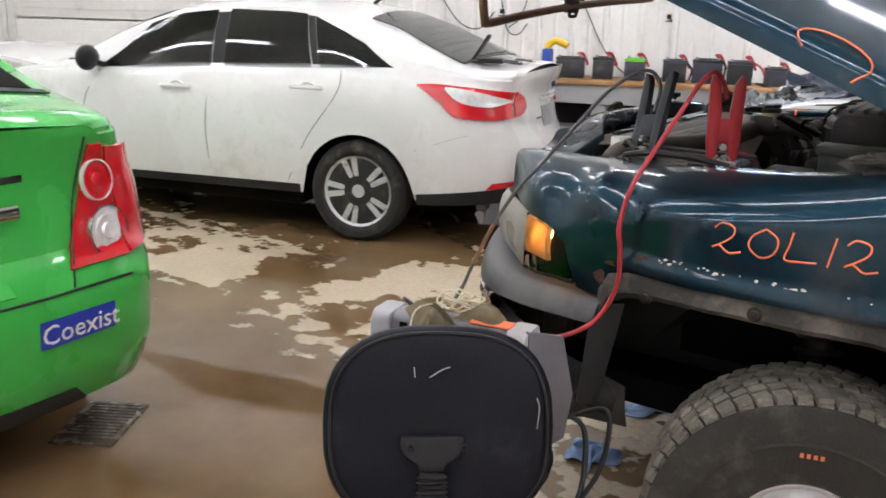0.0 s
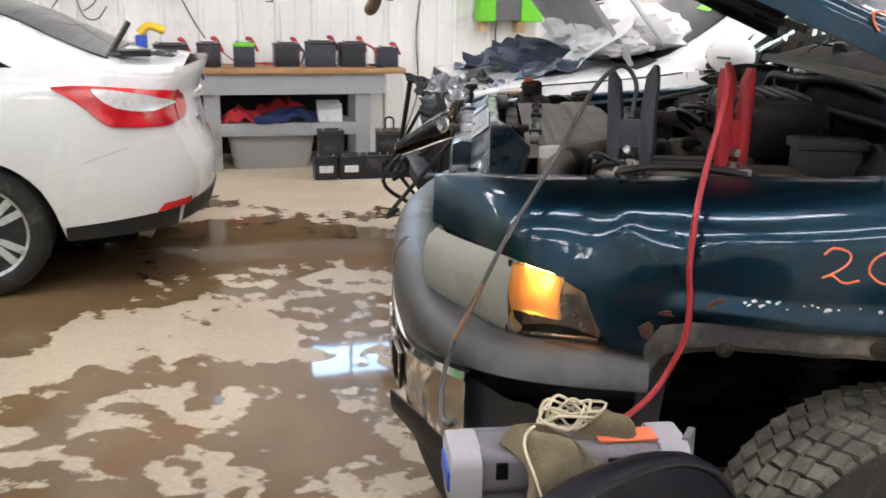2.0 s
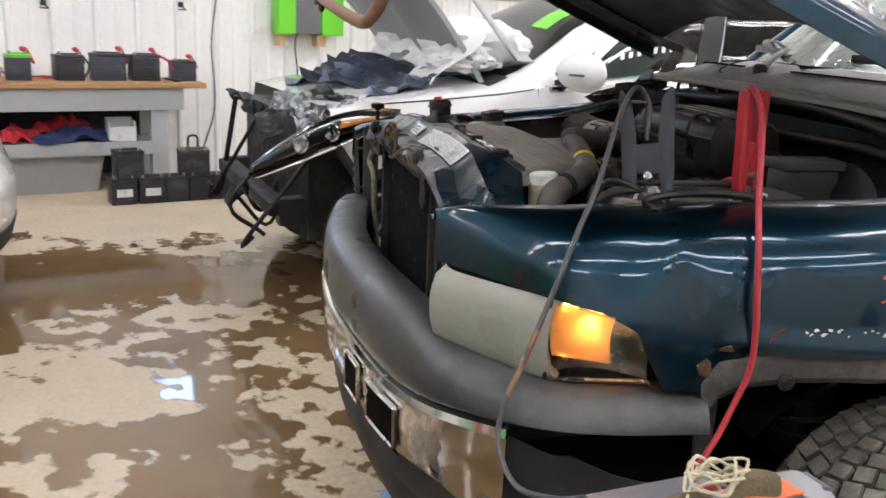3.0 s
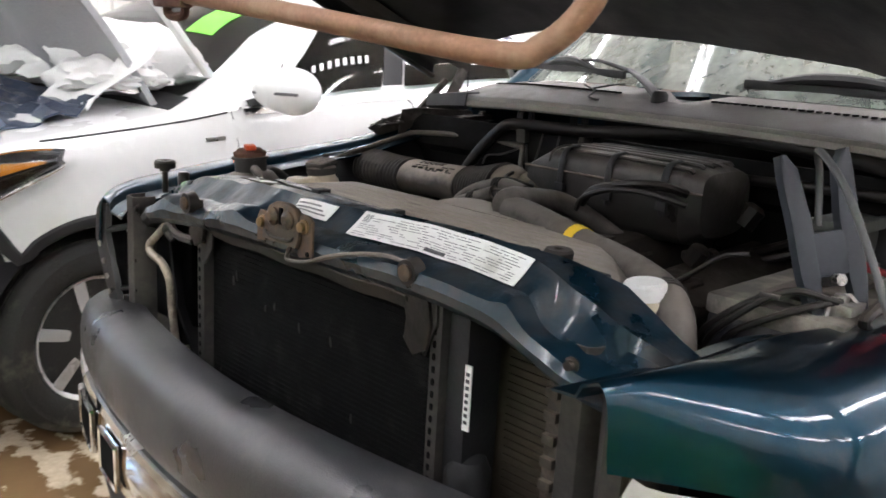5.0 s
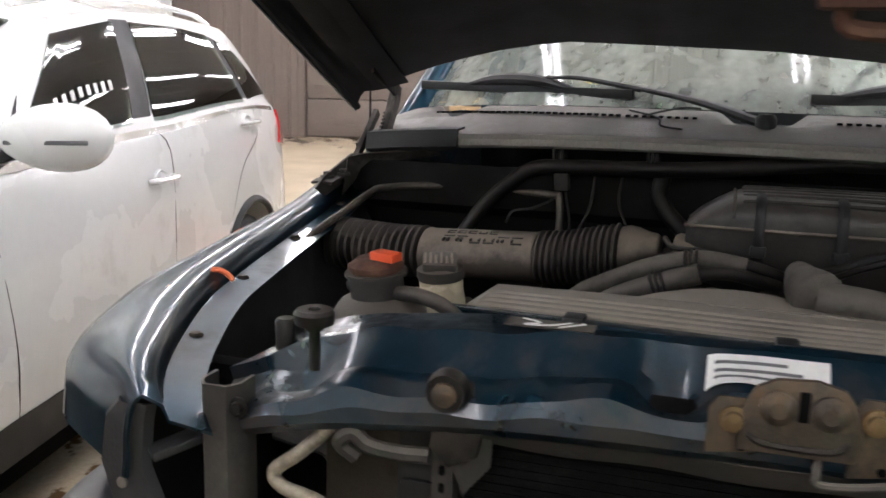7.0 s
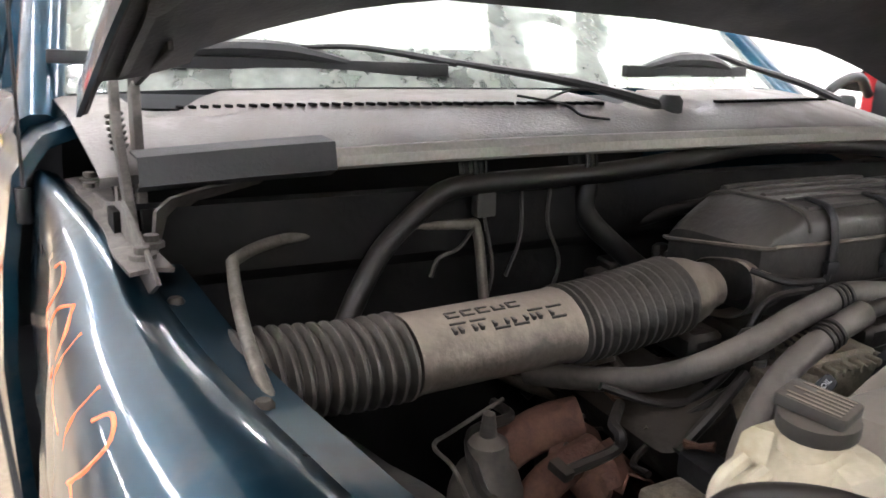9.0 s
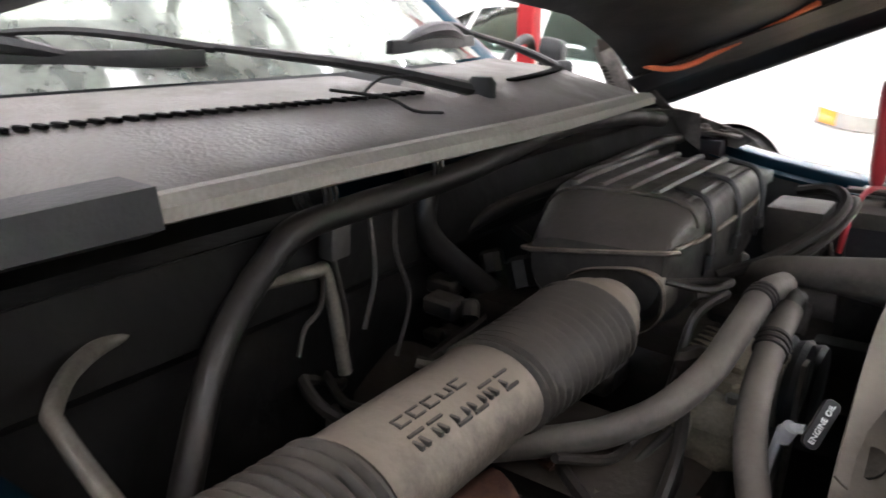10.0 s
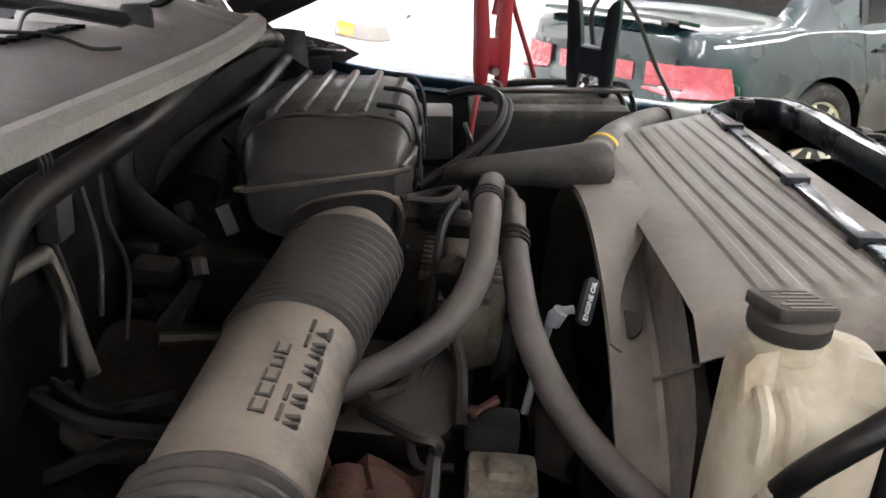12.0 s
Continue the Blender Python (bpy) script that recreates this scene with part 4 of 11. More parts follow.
# cross marked on the headlight, writing and ring chalked on the paint
def chalk():
    def on_side(x, z):
        return V((x, vy(-1, fender_width(x) + 0.003 + 0.012 * math.sin(math.pi * min(1, (fender_top(x) - 0.082 - z) / 0.28)) - 0.011), z))
    glyphs = {
        "2": [[(0.0, 0.8), (0.15, 1.0), (0.4, 0.9), (0.4, 0.6), (0.2, 0.3), (0.0, 0.1), (0.15, 0.2), (0.35, 0.0), (0.6, 0.1)]],
        "0": [[(0.3, 1.0), (0.05, 0.7), (0.0, 0.3), (0.25, 0.0), (0.5, 0.2), (0.55, 0.7), (0.3, 1.0)]],
        "L": [[(0.1, 1.0), (0.05, 0.5), (0.0, 0.05), (0.3, 0.05), (0.6, 0.1)]],
        "1": [[(0.2, 1.0), (0.15, 0.5), (0.1, 0.0)]],
    }
    x0 = 0.668
    for ch, w in (("2", 0.075), ("0", 0.072), ("L", 0.07), ("1", 0.04), ("2", 0.08)):
        bm = bmesh.new()
        for pts in glyphs[ch]:
            stroke(bm, [on_side(x0 + 0.1 * px, 0.972 + 0.058 * pz + 0.03 * (x0 - 0.6)) for px, pz in pts], 0.0022)
        x0 += w
        part("chalk_figure", bm, M_ORANGE, truck, "orange marker figure of 20L12 on the fender")
    bm = bmesh.new()
    for a, b in (((0.02, 0.925), (0.045, 0.845)), ((0.05, 0.925), (0.015, 0.845))):
        stroke(bm, [V((x - 0.012, vy(-1, 0.655 + (x + 0.05) * 1.03), z)) for x, z in (a, ((a[0] + b[0]) / 2, (a[1] + b[1]) / 2), b)], 0.0018)
    part("chalk_cross", bm, M_ORANGE, truck, "orange marker cross on the headlight")
    bm = bmesh.new()
    rest = PLACED[0].inverted()
    stroke(bm, [rest @ V(p) for p in ((0.380, 0.842, 1.076), (0.379, 0.853, 1.086), (0.376, 0.864, 1.091), (0.373, 0.875, 1.0905))], 0.0042)
    part("chalk_stripe", bm, M_ORANGE, truck, "orange marker stripe over the fender edge")
    bm = bmesh.new()
    stroke(bm, [rest @ V(p) for p in ((0.356, 0.882, 1.088), (0.34, 0.892, 1.0855), (0.322, 0.896, 1.0835), (0.30, 0.893, 1.082), (0.28, 0.886, 1.0815))], 0.0035)
    part("chalk_hook", bm, M_ORANGE, truck, "orange marker hook on the fender")
    def on_shoulder(x, k):
        a = radians(lerp(94, 42, k))
        vi, vo = fender_inner(x, 1), fender_width(x, 1)
        z = fender_top(x) + 0.008 - 0.09 * (1 - math.cos(min(a, math.pi / 2))) - 0.09 * max(a - math.pi / 2, 0)
        return V((x, vy(1, vi + 0.012 + (vo - 0.022 - vi) * math.sin(a)), z + 0.002))
    x0 = 1.05
    for ch, w in (("2", 0.08), ("0", 0.085), ("L", 0.1), ("1", 0.06), ("2", 0.1)):
        bm = bmesh.new()
        for pts in glyphs[ch]:
            stroke(bm, [on_shoulder(x0 - 0.125 * px, pz) for px, pz in pts], 0.0028)
        x0 -= w
        part("chalk_figure", bm, M_ORANGE, truck, "orange marker figure of 20L12 on the fender")


chalk()


# paint chips and rust along the crease
def chips():
    bm = bmesh.new()
    rng = random.Random(5)
    for k in range(46):
        x = 0.55 + 0.6 * rng.random() ** 1.4
        z = 0.912 + 0.02 * rng.random()
        r = 0.0015 + 0.005 * rng.random() ** 3
        v = fender_width(x) + 0.003
        pts = [(r * (0.6 + 0.6 * rng.random()) * math.cos(TAU * i / 7) * 1.6, r * (0.6 + 0.6 * rng.random()) * math.sin(TAU * i / 7)) for i in range(7)]
        slab(bm, pts, 0.002, pose(x, vy(-1, v), z, 90, 0, 0))
    part("paint_chips", bm, M_LABEL, truck, "chipped white spots in the paint", kind="stuff")
    for x, z, w, h in ((0.51, 0.908, 0.05, 0.03), (0.393, 0.845, 0.03, 0.03), (0.45, 0.885, 0.1, 0.012)):
        pts = [(w * (0.4 + 0.2 * rng.random()) * math.cos(TAU * i / 9), h * (0.4 + 0.2 * rng.random()) * math.sin(TAU * i / 9)) for i in range(9)]
        bm = bmesh.new()
        slab(bm, pts, 0.003, pose(x, vy(-1, fender_width(x) + 0.004), z, 90, 0, 0))
        part("rust_patch", bm, M_RUST, truck, "rusted dent above the wheel")


chips()

# ---- front structure ----
PLACED[0] = Matrix(((0.998, -0.0115, -0.0056, 0.0048), (0.0115, 0.998, -0.0015, 0.0048), (0.0056, 0.0015, 0.998, 0.0062), (0, 0, 0, 1)))
C = 0.072
BEAM_TOP = [(-0.60, 1.072), (-0.54, 1.084), (-0.47, 1.105), (-0.41, 1.128), (-0.36, 1.142), (0.0, 1.146), (0.3, 1.14), (0.42, 1.13), (0.54, 1.112), (0.60, 1.092), (0.66, 1.066)]


def beam_rear(y):
    """How far back the beam's top reaches."""
    return line(y, [(-0.6, 0.13), (-0.45, 0.17), (-0.36, 0.125), (-0.3, 0.102), (0.26, 0.102), (0.36, 0.14), (0.6, 0.15), (0.66, 0.1)])


def beam_section(y):
    """The painted beam over the radiator: a sloping front, a flat top, pockets and a rolled lower lip."""
    zt, xr = spline(y, BEAM_TOP), beam_rear(y)
    pocket = math.exp(-((y - 0.175) / 0.03) ** 4) + 0.7 * math.exp(-((y - 0.555) / 0.035) ** 4) + 0.8 * math.exp(-((y + 0.43) / 0.03) ** 4)
    lip = 0.012 * (math.exp(-((y - 0.235) / 0.03) ** 2) + math.exp(-((y - 0.115) / 0.02) ** 2) + math.exp(-((y + 0.39) / 0.02) ** 2) + 0.6 * math.exp(-((y - 0.49) / 0.03) ** 2))
    wave = (0.0025 * math.sin(31 * y) + 0.0018 * math.sin(67 * y + 1)) * ramp(abs(y + 0.1), [(0.26, 0.25), (0.34, 1.0)])
    end = ramp(abs(y - 0.03), [(0.5, 0.0), (0.63, 1.0)])
    prof = [(0.02, -0.088), (0.002, -0.085), (-0.009, -0.074), (-0.012, -0.06), (-0.006, -0.047 + lip), (0.012, -0.039 + lip - 0.012 * pocket), (0.036, -0.036 + 0.5 * lip - 0.02 * pocket), (0.057, -0.021 - 0.018 * pocket), (0.079, -0.003), (xr - 0.008, 0.0), (xr - 0.002, -0.003), (xr, -0.012), (xr - 0.002, -0.042)]
    return [V((x + 0.03 * end * (k < 8), y, zt + z + wave * (2 < k < 9) - 0.012 * end * (k > 3))) for k, (x, z) in enumerate(prof)]


def beam_face(y, u, off=0.0):
    """A place on the sloping face: u from its lower edge, 0, to its upper edge, 1."""
    p = beam_section(y)[6:9]
    q = p[0].lerp(p[1], 2 * u) if u < 0.5 else p[1].lerp(p[2], 2 * u - 1)
    return q + V((-0.6, 0, 0.8)) * off


def support_beam():
    bm = bmesh.new()
    rows = [beam_section(lerp(-0.60, 0.66, i / 126)) for i in range(127)]
    sheet(bm, [r[::-1] for r in rows], 0.004)
    return part("radiator_support", bm, M_TEAL_DUSTY, truck, "dusty teal radiator support beam", angle=24)


support_beam()


def support_posts():
    for side, y, name in ((-1, -0.475, "support_post"), (1, 0.63, "support_post")):
        bm = bmesh.new()
        w, d = (0.022, 0.11) if side < 0 else (0.02, 0.04)
        rows = [[V((x, y + side * dy, z)) for x, dy in ((d, -w), (0.045 if side < 0 else 0.012, -w), (0.034 if side < 0 else 0.0, -w + 0.008), (0.034 if side < 0 else 0.0, w - 0.008), (0.045 if side < 0 else 0.012, w), (d, w))] for z in (0.5, 0.62, 0.75, 0.88, 0.98, 1.066)]
        sheet(bm, rows if side < 0 else [r[::-1] for r in rows], 0.004)
        part(name, bm, M_DUSTY, truck, "dusty black sheet metal post")
        for z in (0.934, 0.87):
            # black disc that paints the shade of a hole
            bm = bmesh.new()
            lathe(bm, [(0.005, 0), (0.005, 0.002), (0, 0.002)], 10, axis_frame((-0.0005 if side > 0 else 0.0335, y - 0.012 * side, z), (-1, 0, 0)))
            part("post_hole", bm, M_VOID, truck)
    # bent lamp bracket in the empty passenger headlight opening
    bm = bmesh.new()
    rows = []
    for z, y0, y1 in ((1.04, 0.70, 0.735), (1.02, 0.705, 0.752), (0.97, 0.71, 0.76), (0.92, 0.69, 0.745), (0.87, 0.668, 0.72), (0.835, 0.66, 0.70)):
        rows.append([V((x, y, z)) for x, y in ((0.05, y1 + 0.012), (-0.008, y1 + 0.008), (-0.02, y1), (-0.022, lerp(y0, y1, 0.5)), (-0.02, y0), (-0.01, y0 - 0.006))])
    sheet(bm, rows, 0.004)
    part("lamp_bracket", bm, M_TRIM, truck, "black lamp bracket with bright rivets")
    for z, y in ((0.855, 0.69), (0.885, 0.703), (0.915, 0.716), (0.95, 0.732)):
        bm = bmesh.new()
        lathe(bm, [(0.0065, 0.0), (0.0065, 0.004), (0.0, 0.005)], 8, axis_frame((-0.0215, y, z), (-1, 0, 0)))
        part("rivet", bm, M_STEEL, truck, "bright rivet")
    bm = bmesh.new()
    bar(bm, (-0.018, 0.70, 0.985), (0.03, 0.655, 1.0), 0.03, 0.01)
    part("bracket_stay", bm, M_TRIM, truck)
    bm = bmesh.new()
    bar(bm, (-0.018, 0.69, 0.86), (0.01, 0.64, 0.87), 0.02, 0.008)
    part("bracket_stay", bm, M_TRIM, truck)
    bm = bmesh.new()
    rows = [[V((x, vy(-1, v), z)) for x, v in ((0.03, 0.62), (-0.012, 0.625), (-0.02, 0.635), (-0.018, 0.655), (0.05, 0.66))] for z in (0.80, 0.86, 0.93, 1.0, 1.04)]
    sheet(bm, rows, 0.004)
    part("lamp_bracket", bm, M_DUSTY, truck)
    # black slabs that paint in the shade of the hollows behind the lamps
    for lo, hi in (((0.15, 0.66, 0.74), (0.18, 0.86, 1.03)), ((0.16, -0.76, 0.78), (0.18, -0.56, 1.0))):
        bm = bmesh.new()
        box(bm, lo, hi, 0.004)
        part("lamp_hollow_shade", bm, M_VOID, truck)


support_posts()


def radiator():
    rad = new("radiator")
    rad.parent = truck
    tagged(rad, "black radiator and condenser with dented fins")
    bm = bmesh.new()
    box(bm, (0.035, -0.235, 0.48), (0.06, 0.37, 1.062), 0.003)
    part("condenser_core", bm, M_COREFIN, rad)
    for k in range(62):
        z = 0.485 + 0.0093 * k
        bm = bmesh.new()
        box(bm, (0.0325, -0.23, z), (0.036, 0.365, z + 0.0022), 0)
        part("condenser_tube", bm, M_COREFIN, rad)
    rng = random.Random(19)
    for k in range(14):                               # fins knocked flat by stones
        y, z = rng.uniform(-0.21, 0.34), rng.uniform(0.68, 1.02)
        h, w = rng.uniform(0.005, 0.02), rng.uniform(0.001, 0.004)
        bm = bmesh.new()
        slab(bm, [(-w, -h / 2), (0.4 * w, -h / 2), (w, 0), (0.6 * w, h / 2), (-0.5 * w, h / 2)], 0.0015, axis_frame((0.0322, y, z), (-1, 0, 0), (0, 1, rng.uniform(-0.3, 0.3))))
        part("bent_fin", bm, M_BENT_FIN, rad)
    for y, w in ((-0.248, 0.009), (0.388, 0.0095)):
        bm = bmesh.new()
        rows = [[V((x, y + dy, z)) for x, dy in ((0.04, -w), (0.02, -w), (0.02, w), (0.04, w))] for z in (0.48, 0.7, 0.9, 1.06)]
        sheet(bm, [r[::-1] for r in rows], 0.002)
        part("side_channel", bm, M_DUSTY, rad, "dusty slotted side channel")
        for k in range(27):
            # black inlay in place of a cut slot, its shade painted
            bm = bmesh.new()
            slab(bm, rounded(0.006, 0.010, 0.002, 2), 0.001, axis_frame((0.0165, y, 0.54 + 0.0185 * k), (-1, 0, 0), (0, 1, 0)))
            part("channel_slot", bm, M_VOID, rad)
    for y, s in ((-0.225, 1), (0.36, -1)):               # plates that hold the condenser to the beam
        bm = bmesh.new()
        slab(bm, [(s * a, b) for a, b in ((-0.024, 0.0), (0.026, 0.0), (0.028, -0.045), (0.012, -0.075), (0.006, -0.095), (-0.022, -0.06))][::s], 0.005, axis_frame((0.018, y, 1.075), (-1, 0, 0), (0, -1, 0)), 0.001)
        part("mount_plate", bm, M_DUSTY, rad)
        for dz in (0.02, 0.045):
            bm = bmesh.new()
            lathe(bm, [(0.005, 0), (0.005, 0.003), (0, 0.004)], 8, axis_frame((0.0125, y, 1.07 - dz), (-1, 0, 0)))
            part("mount_bolt", bm, M_STEEL, rad)
    bm = bmesh.new()
    box(bm, (0.12, -0.40, 0.48), (0.15, 0.56, 1.06), 0.003)
    part("radiator_core", bm, M_COREFIN2, rad, "brown radiator fins")
    for k in range(44):
        z = 0.50 + 0.0125 * k
        bm = bmesh.new()
        box(bm, (0.115, -0.385, z), (0.121, -0.30, z + 0.0042), 0)
        part("cooling_tube", bm, M_COREFIN2, rad)
    bm = bmesh.new()
    box(bm, (0.105, -0.412, 0.48), (0.125, -0.382, 1.06), 0.002)
    for k in range(16):
        box(bm, (0.096, -0.405, 0.51 + 0.034 * k), (0.106, -0.384, 0.524 + 0.034 * k), 0.001)
    part("radiator_tank_edge", bm, M_DUSTY_LIGHT, rad, "pale crimped tank edge")
    bm = bmesh.new()
    box(bm, (0.03, -0.30, 0.48), (0.10, -0.262, 1.05), 0.004)
    part("side_baffle", bm, M_BLACK, rad)
    bm = bmesh.new()
    box(bm, (0.029, -0.309, 0.89), (0.032, -0.297, 0.985), 0)
    part("part_label", bm, M_LABEL, rad, "small white parts label")
    bm = bmesh.new()
    for k in range(8):
        box(bm, (0.028, -0.306, 0.90 + 0.01 * k), (0.0295, -0.300, 0.905 + 0.01 * k), 0)
    part("label_print", bm, M_INK, rad, kind="stuff")
    bm = bmesh.new()                                 # receiver bottle low beside the condenser
    lathe(bm, [(0.0, 0.0), (0.03, 0), (0.034, 0.01), (0.034, 0.10), (0.026, 0.118), (0.012, 0.124), (0.0, 0.125)], 22, pose(0.055, -0.29, 0.72))
    part("dryer", bm, M_TRIM, rad, "black receiver bottle")
    bm = bmesh.new()
    for k in range(7):                               # ribbed plastic duct beside the passenger channel
        box(bm, (0.04, 0.405, 0.60 + 0.055 * k), (0.09, 0.44, 0.645 + 0.055 * k), 0.006)
    box(bm, (0.045, 0.40, 0.55), (0.085, 0.445, 1.03), 0.005)
    part("ribbed_duct", bm, M_BLACK, rad)


M_BENT_FIN = material("pale_bent_fins", (0.035, 0.033, 0.03), 0.65, metal=0.3, vary=0.4, scale=60)
radiator()


def front_brackets():
    for y, z, drop, x0 in ((-0.214, 1.101, 0.06, 0.012), (0.377, 1.096, 0.02, 0.006)):
        bm = bmesh.new()
        slab(bm, [(-0.022, 0.02), (0.022, 0.02), (0.026, -0.02), (0.034, -drop), (0.028, -drop - 0.035), (0.0, -drop - 0.05), (-0.02, -drop - 0.03), (-0.014, -drop), (-0.026, -0.02)], 0.006, axis_frame((x0, y, z - 0.012), (-1, 0, 0), (0, -1, 0)), 0.0015)
        part("grille_bracket", bm, M_GREASE, truck, "greasy black bracket")
        bm = bmesh.new()
        lathe(bm, [(0.021, 0), (0.021, 0.005), (0.0185, 0.014), (0.0185, 0.018), (0.011, 0.018), (0.010, 0.022), (0.0, 0.022)], 18, axis_frame((x0 - 0.006, y, z), (-1, 0, 0)))
        part("rubber_washer", bm, M_RUBBER, truck)
        bm = bmesh.new()
        lathe(bm, [(0.012, 0), (0.012, 0.004), (0.008, 0.006), (0.0, 0.005)], 14, axis_frame((x0 - 0.0245, y, z), (-1, 0, 0)))
        part("bolt", bm, M_LATCH, truck, "rusty bolt with rubber washer")
    latch = new("hood_latch")
    latch.parent = truck
    tagged(latch, "greasy steel hood latch")
    for y, w, z0, z1 in ((0.122, 0.042, 1.076, 1.128), (0.012, 0.036, 1.07, 1.14)):
        bm = bmesh.new()
        slab(bm, [(-w / 2, z0), (w / 2, z0 + 0.006), (w / 2, z1 - 0.008), (w / 2 - 0.01, z1), (-w / 2 + 0.008, z1), (-w / 2, z1 - 0.012)], 0.005, Matrix(((0, 0, -1, -0.012), (-1, 0, 0, y), (0, 1, 0, 0), (0, 0, 0, 1))), 0.001)
        part("side_plate", bm, M_LATCH, latch, "brown-stained steel plate")
        bm = bmesh.new()
        lathe(bm, [(0.012, 0), (0.012, 0.003), (0.008, 0.004), (0.008, 0.010), (0.0, 0.012)], 12, axis_frame((-0.018, y, z1 - 0.018), (-1, 0, 0)))
        part("latch_bolt", bm, M_BRASSY, latch, "yellow-rusted bolt")
        bm = bmesh.new()
        lathe(bm, [(0.004, 0), (0.004, 0.002), (0, 0.002)], 8, axis_frame((-0.0172, y - 0.008, z0 + 0.01), (-1, 0, 0)))
        part("plate_hole", bm, M_VOID, latch)
    bm = bmesh.new()
    slab(bm, [(-0.048, -0.034), (0.044, -0.034), (0.05, -0.018), (0.044, 0.012), (0.034, 0.026), (0.012, 0.032), (-0.02, 0.03), (-0.036, 0.022), (-0.047, 0.002)], 0.012, axis_frame((-0.010, 0.07, 1.118), (-1, 0, 0.1), (0, -1, 0)), 0.004)
    part("plate", bm, M_LATCH, latch, "greasy rounded latch plate")
    for dy in (-0.022, 0.018):
        bm = bmesh.new()
        lathe(bm, [(0.015, 0), (0.015, 0.004), (0.011, 0.006), (0.007, 0.010), (0.0, 0.010)], 16, axis_frame((-0.022, 0.07 + dy, 1.126), (-1, 0, 0)))
        part("pivot", bm, M_LATCH, latch)
    bm = bmesh.new()
    box(bm, (-0.0245, 0.064, 1.116), (-0.021, 0.072, 1.142), 0.001)
    part("jaw_slot", bm, M_VOID, latch)
    bm = bmesh.new()
    tube(bm, [(-0.022, 0.11, 1.10), (-0.025, 0.095, 1.094), (-0.025, 0.045, 1.094), (-0.022, 0.032, 1.102)], 0.003, 6, 4)
    part("lever_edge", bm, M_GREASE, latch)
    bm = bmesh.new()
    tube(bm, [(-0.014, 0.052, 1.085), (-0.02, 0.053, 1.072), (-0.022, 0.048, 1.063), (-0.022, 0.0, 1.07), (-0.022, -0.06, 1.092), (-0.02, -0.12, 1.108), (-0.014, -0.17, 1.116), (-0.002, -0.2, 1.112)], 0.0036, 8, 6)
    part("cable", bm, M_HOSE, latch, "thin grey release cable")
    bm = bmesh.new()                                     # pocket in the beam, its shade painted by a black slab; lip below it
    slab(bm, [(-0.024, -0.014), (0.022, -0.014), (0.026, 0.0), (0.018, 0.014), (-0.02, 0.014)], 0.004, axis_frame((0.034, 0.175, 1.0895), (-0.45, 0, 0.9), (0, 1, 0)))
    part("beam_slot", bm, M_VOID, truck)
    bm = bmesh.new()
    sheet(bm, [[V((0.0 + 0.008 * k, lerp(-0.20, 0.35, i / 20), 1.062 - 0.012 * k + 0.002 * math.sin(i))) for k in range(3)] for i in range(21)], 0.003)
    part("lower_lip", bm, M_DUSTY, truck)
    # rubber stops screwed into the beam
    for y, x, z in ((0.528, 0.022, 1.118), (-0.345, 0.15, 1.108)):
        bm = bmesh.new()
        lathe(bm, [(0.006, -0.03), (0.006, 0.012), (0.010, 0.013), (0.010, 0.018), (0.02, 0.019), (0.021, 0.03), (0.018, 0.034), (0.007, 0.034), (0.006, 0.03), (0.0, 0.03)], 18, pose(x, y, z))
        part("hood_stop", bm, M_RUBBER, truck, "black rubber hood stop")
    bm = bmesh.new()
    lathe(bm, [(0.011, -0.03), (0.012, 0.02), (0.009, 0.024), (0.0, 0.024)], 14, pose(0.10, 0.60, 1.09))
    part("hood_stop", bm, M_RUBBER, truck)
    for y, z in ((-0.49, 1.07), (-0.545, 1.052), (0.605, 1.063)):      # small bolts at the beam's ends
        bm = bmesh.new()
        lathe(bm, [(0.011, 0), (0.011, 0.003), (0.007, 0.004), (0.006, 0.010), (0.0, 0.010)], 10, axis_frame((0.004, y, z - 0.02), (-1, 0, 0.1)))
        part("beam_bolt", bm, M_GREASE, truck)
    bm = bmesh.new()                                     # refrigerant pipe through the passenger lamp hole
    tube(bm, [(0.03, 0.485, 1.075), (0.015, 0.505, 1.035), (0.008, 0.54, 1.0), (0.006, 0.566, 0.978), (0.004, 0.556, 0.962), (0.006, 0.515, 0.95), (0.008, 0.49, 0.92), (0.008, 0.482, 0.87), (0.012, 0.476, 0.80), (0.02, 0.47, 0.70)], 0.0078, 10, 5)
    part("refrigerant_pipe", bm, M_ALU, truck, "corroded aluminium pipe with a kink")
    bm = bmesh.new()
    tube(bm, [(0.012, 0.478, 1.005), (0.004, 0.492, 1.022), (0.004, 0.478, 1.034), (0.006, 0.462, 1.022), (0.008, 0.43, 1.018), (0.012, 0.40, 1.018)], 0.0085, 8, 4)
    part("pipe_fitting", bm, M_DUSTY, truck, "dusty hose fitting")


front_brackets()


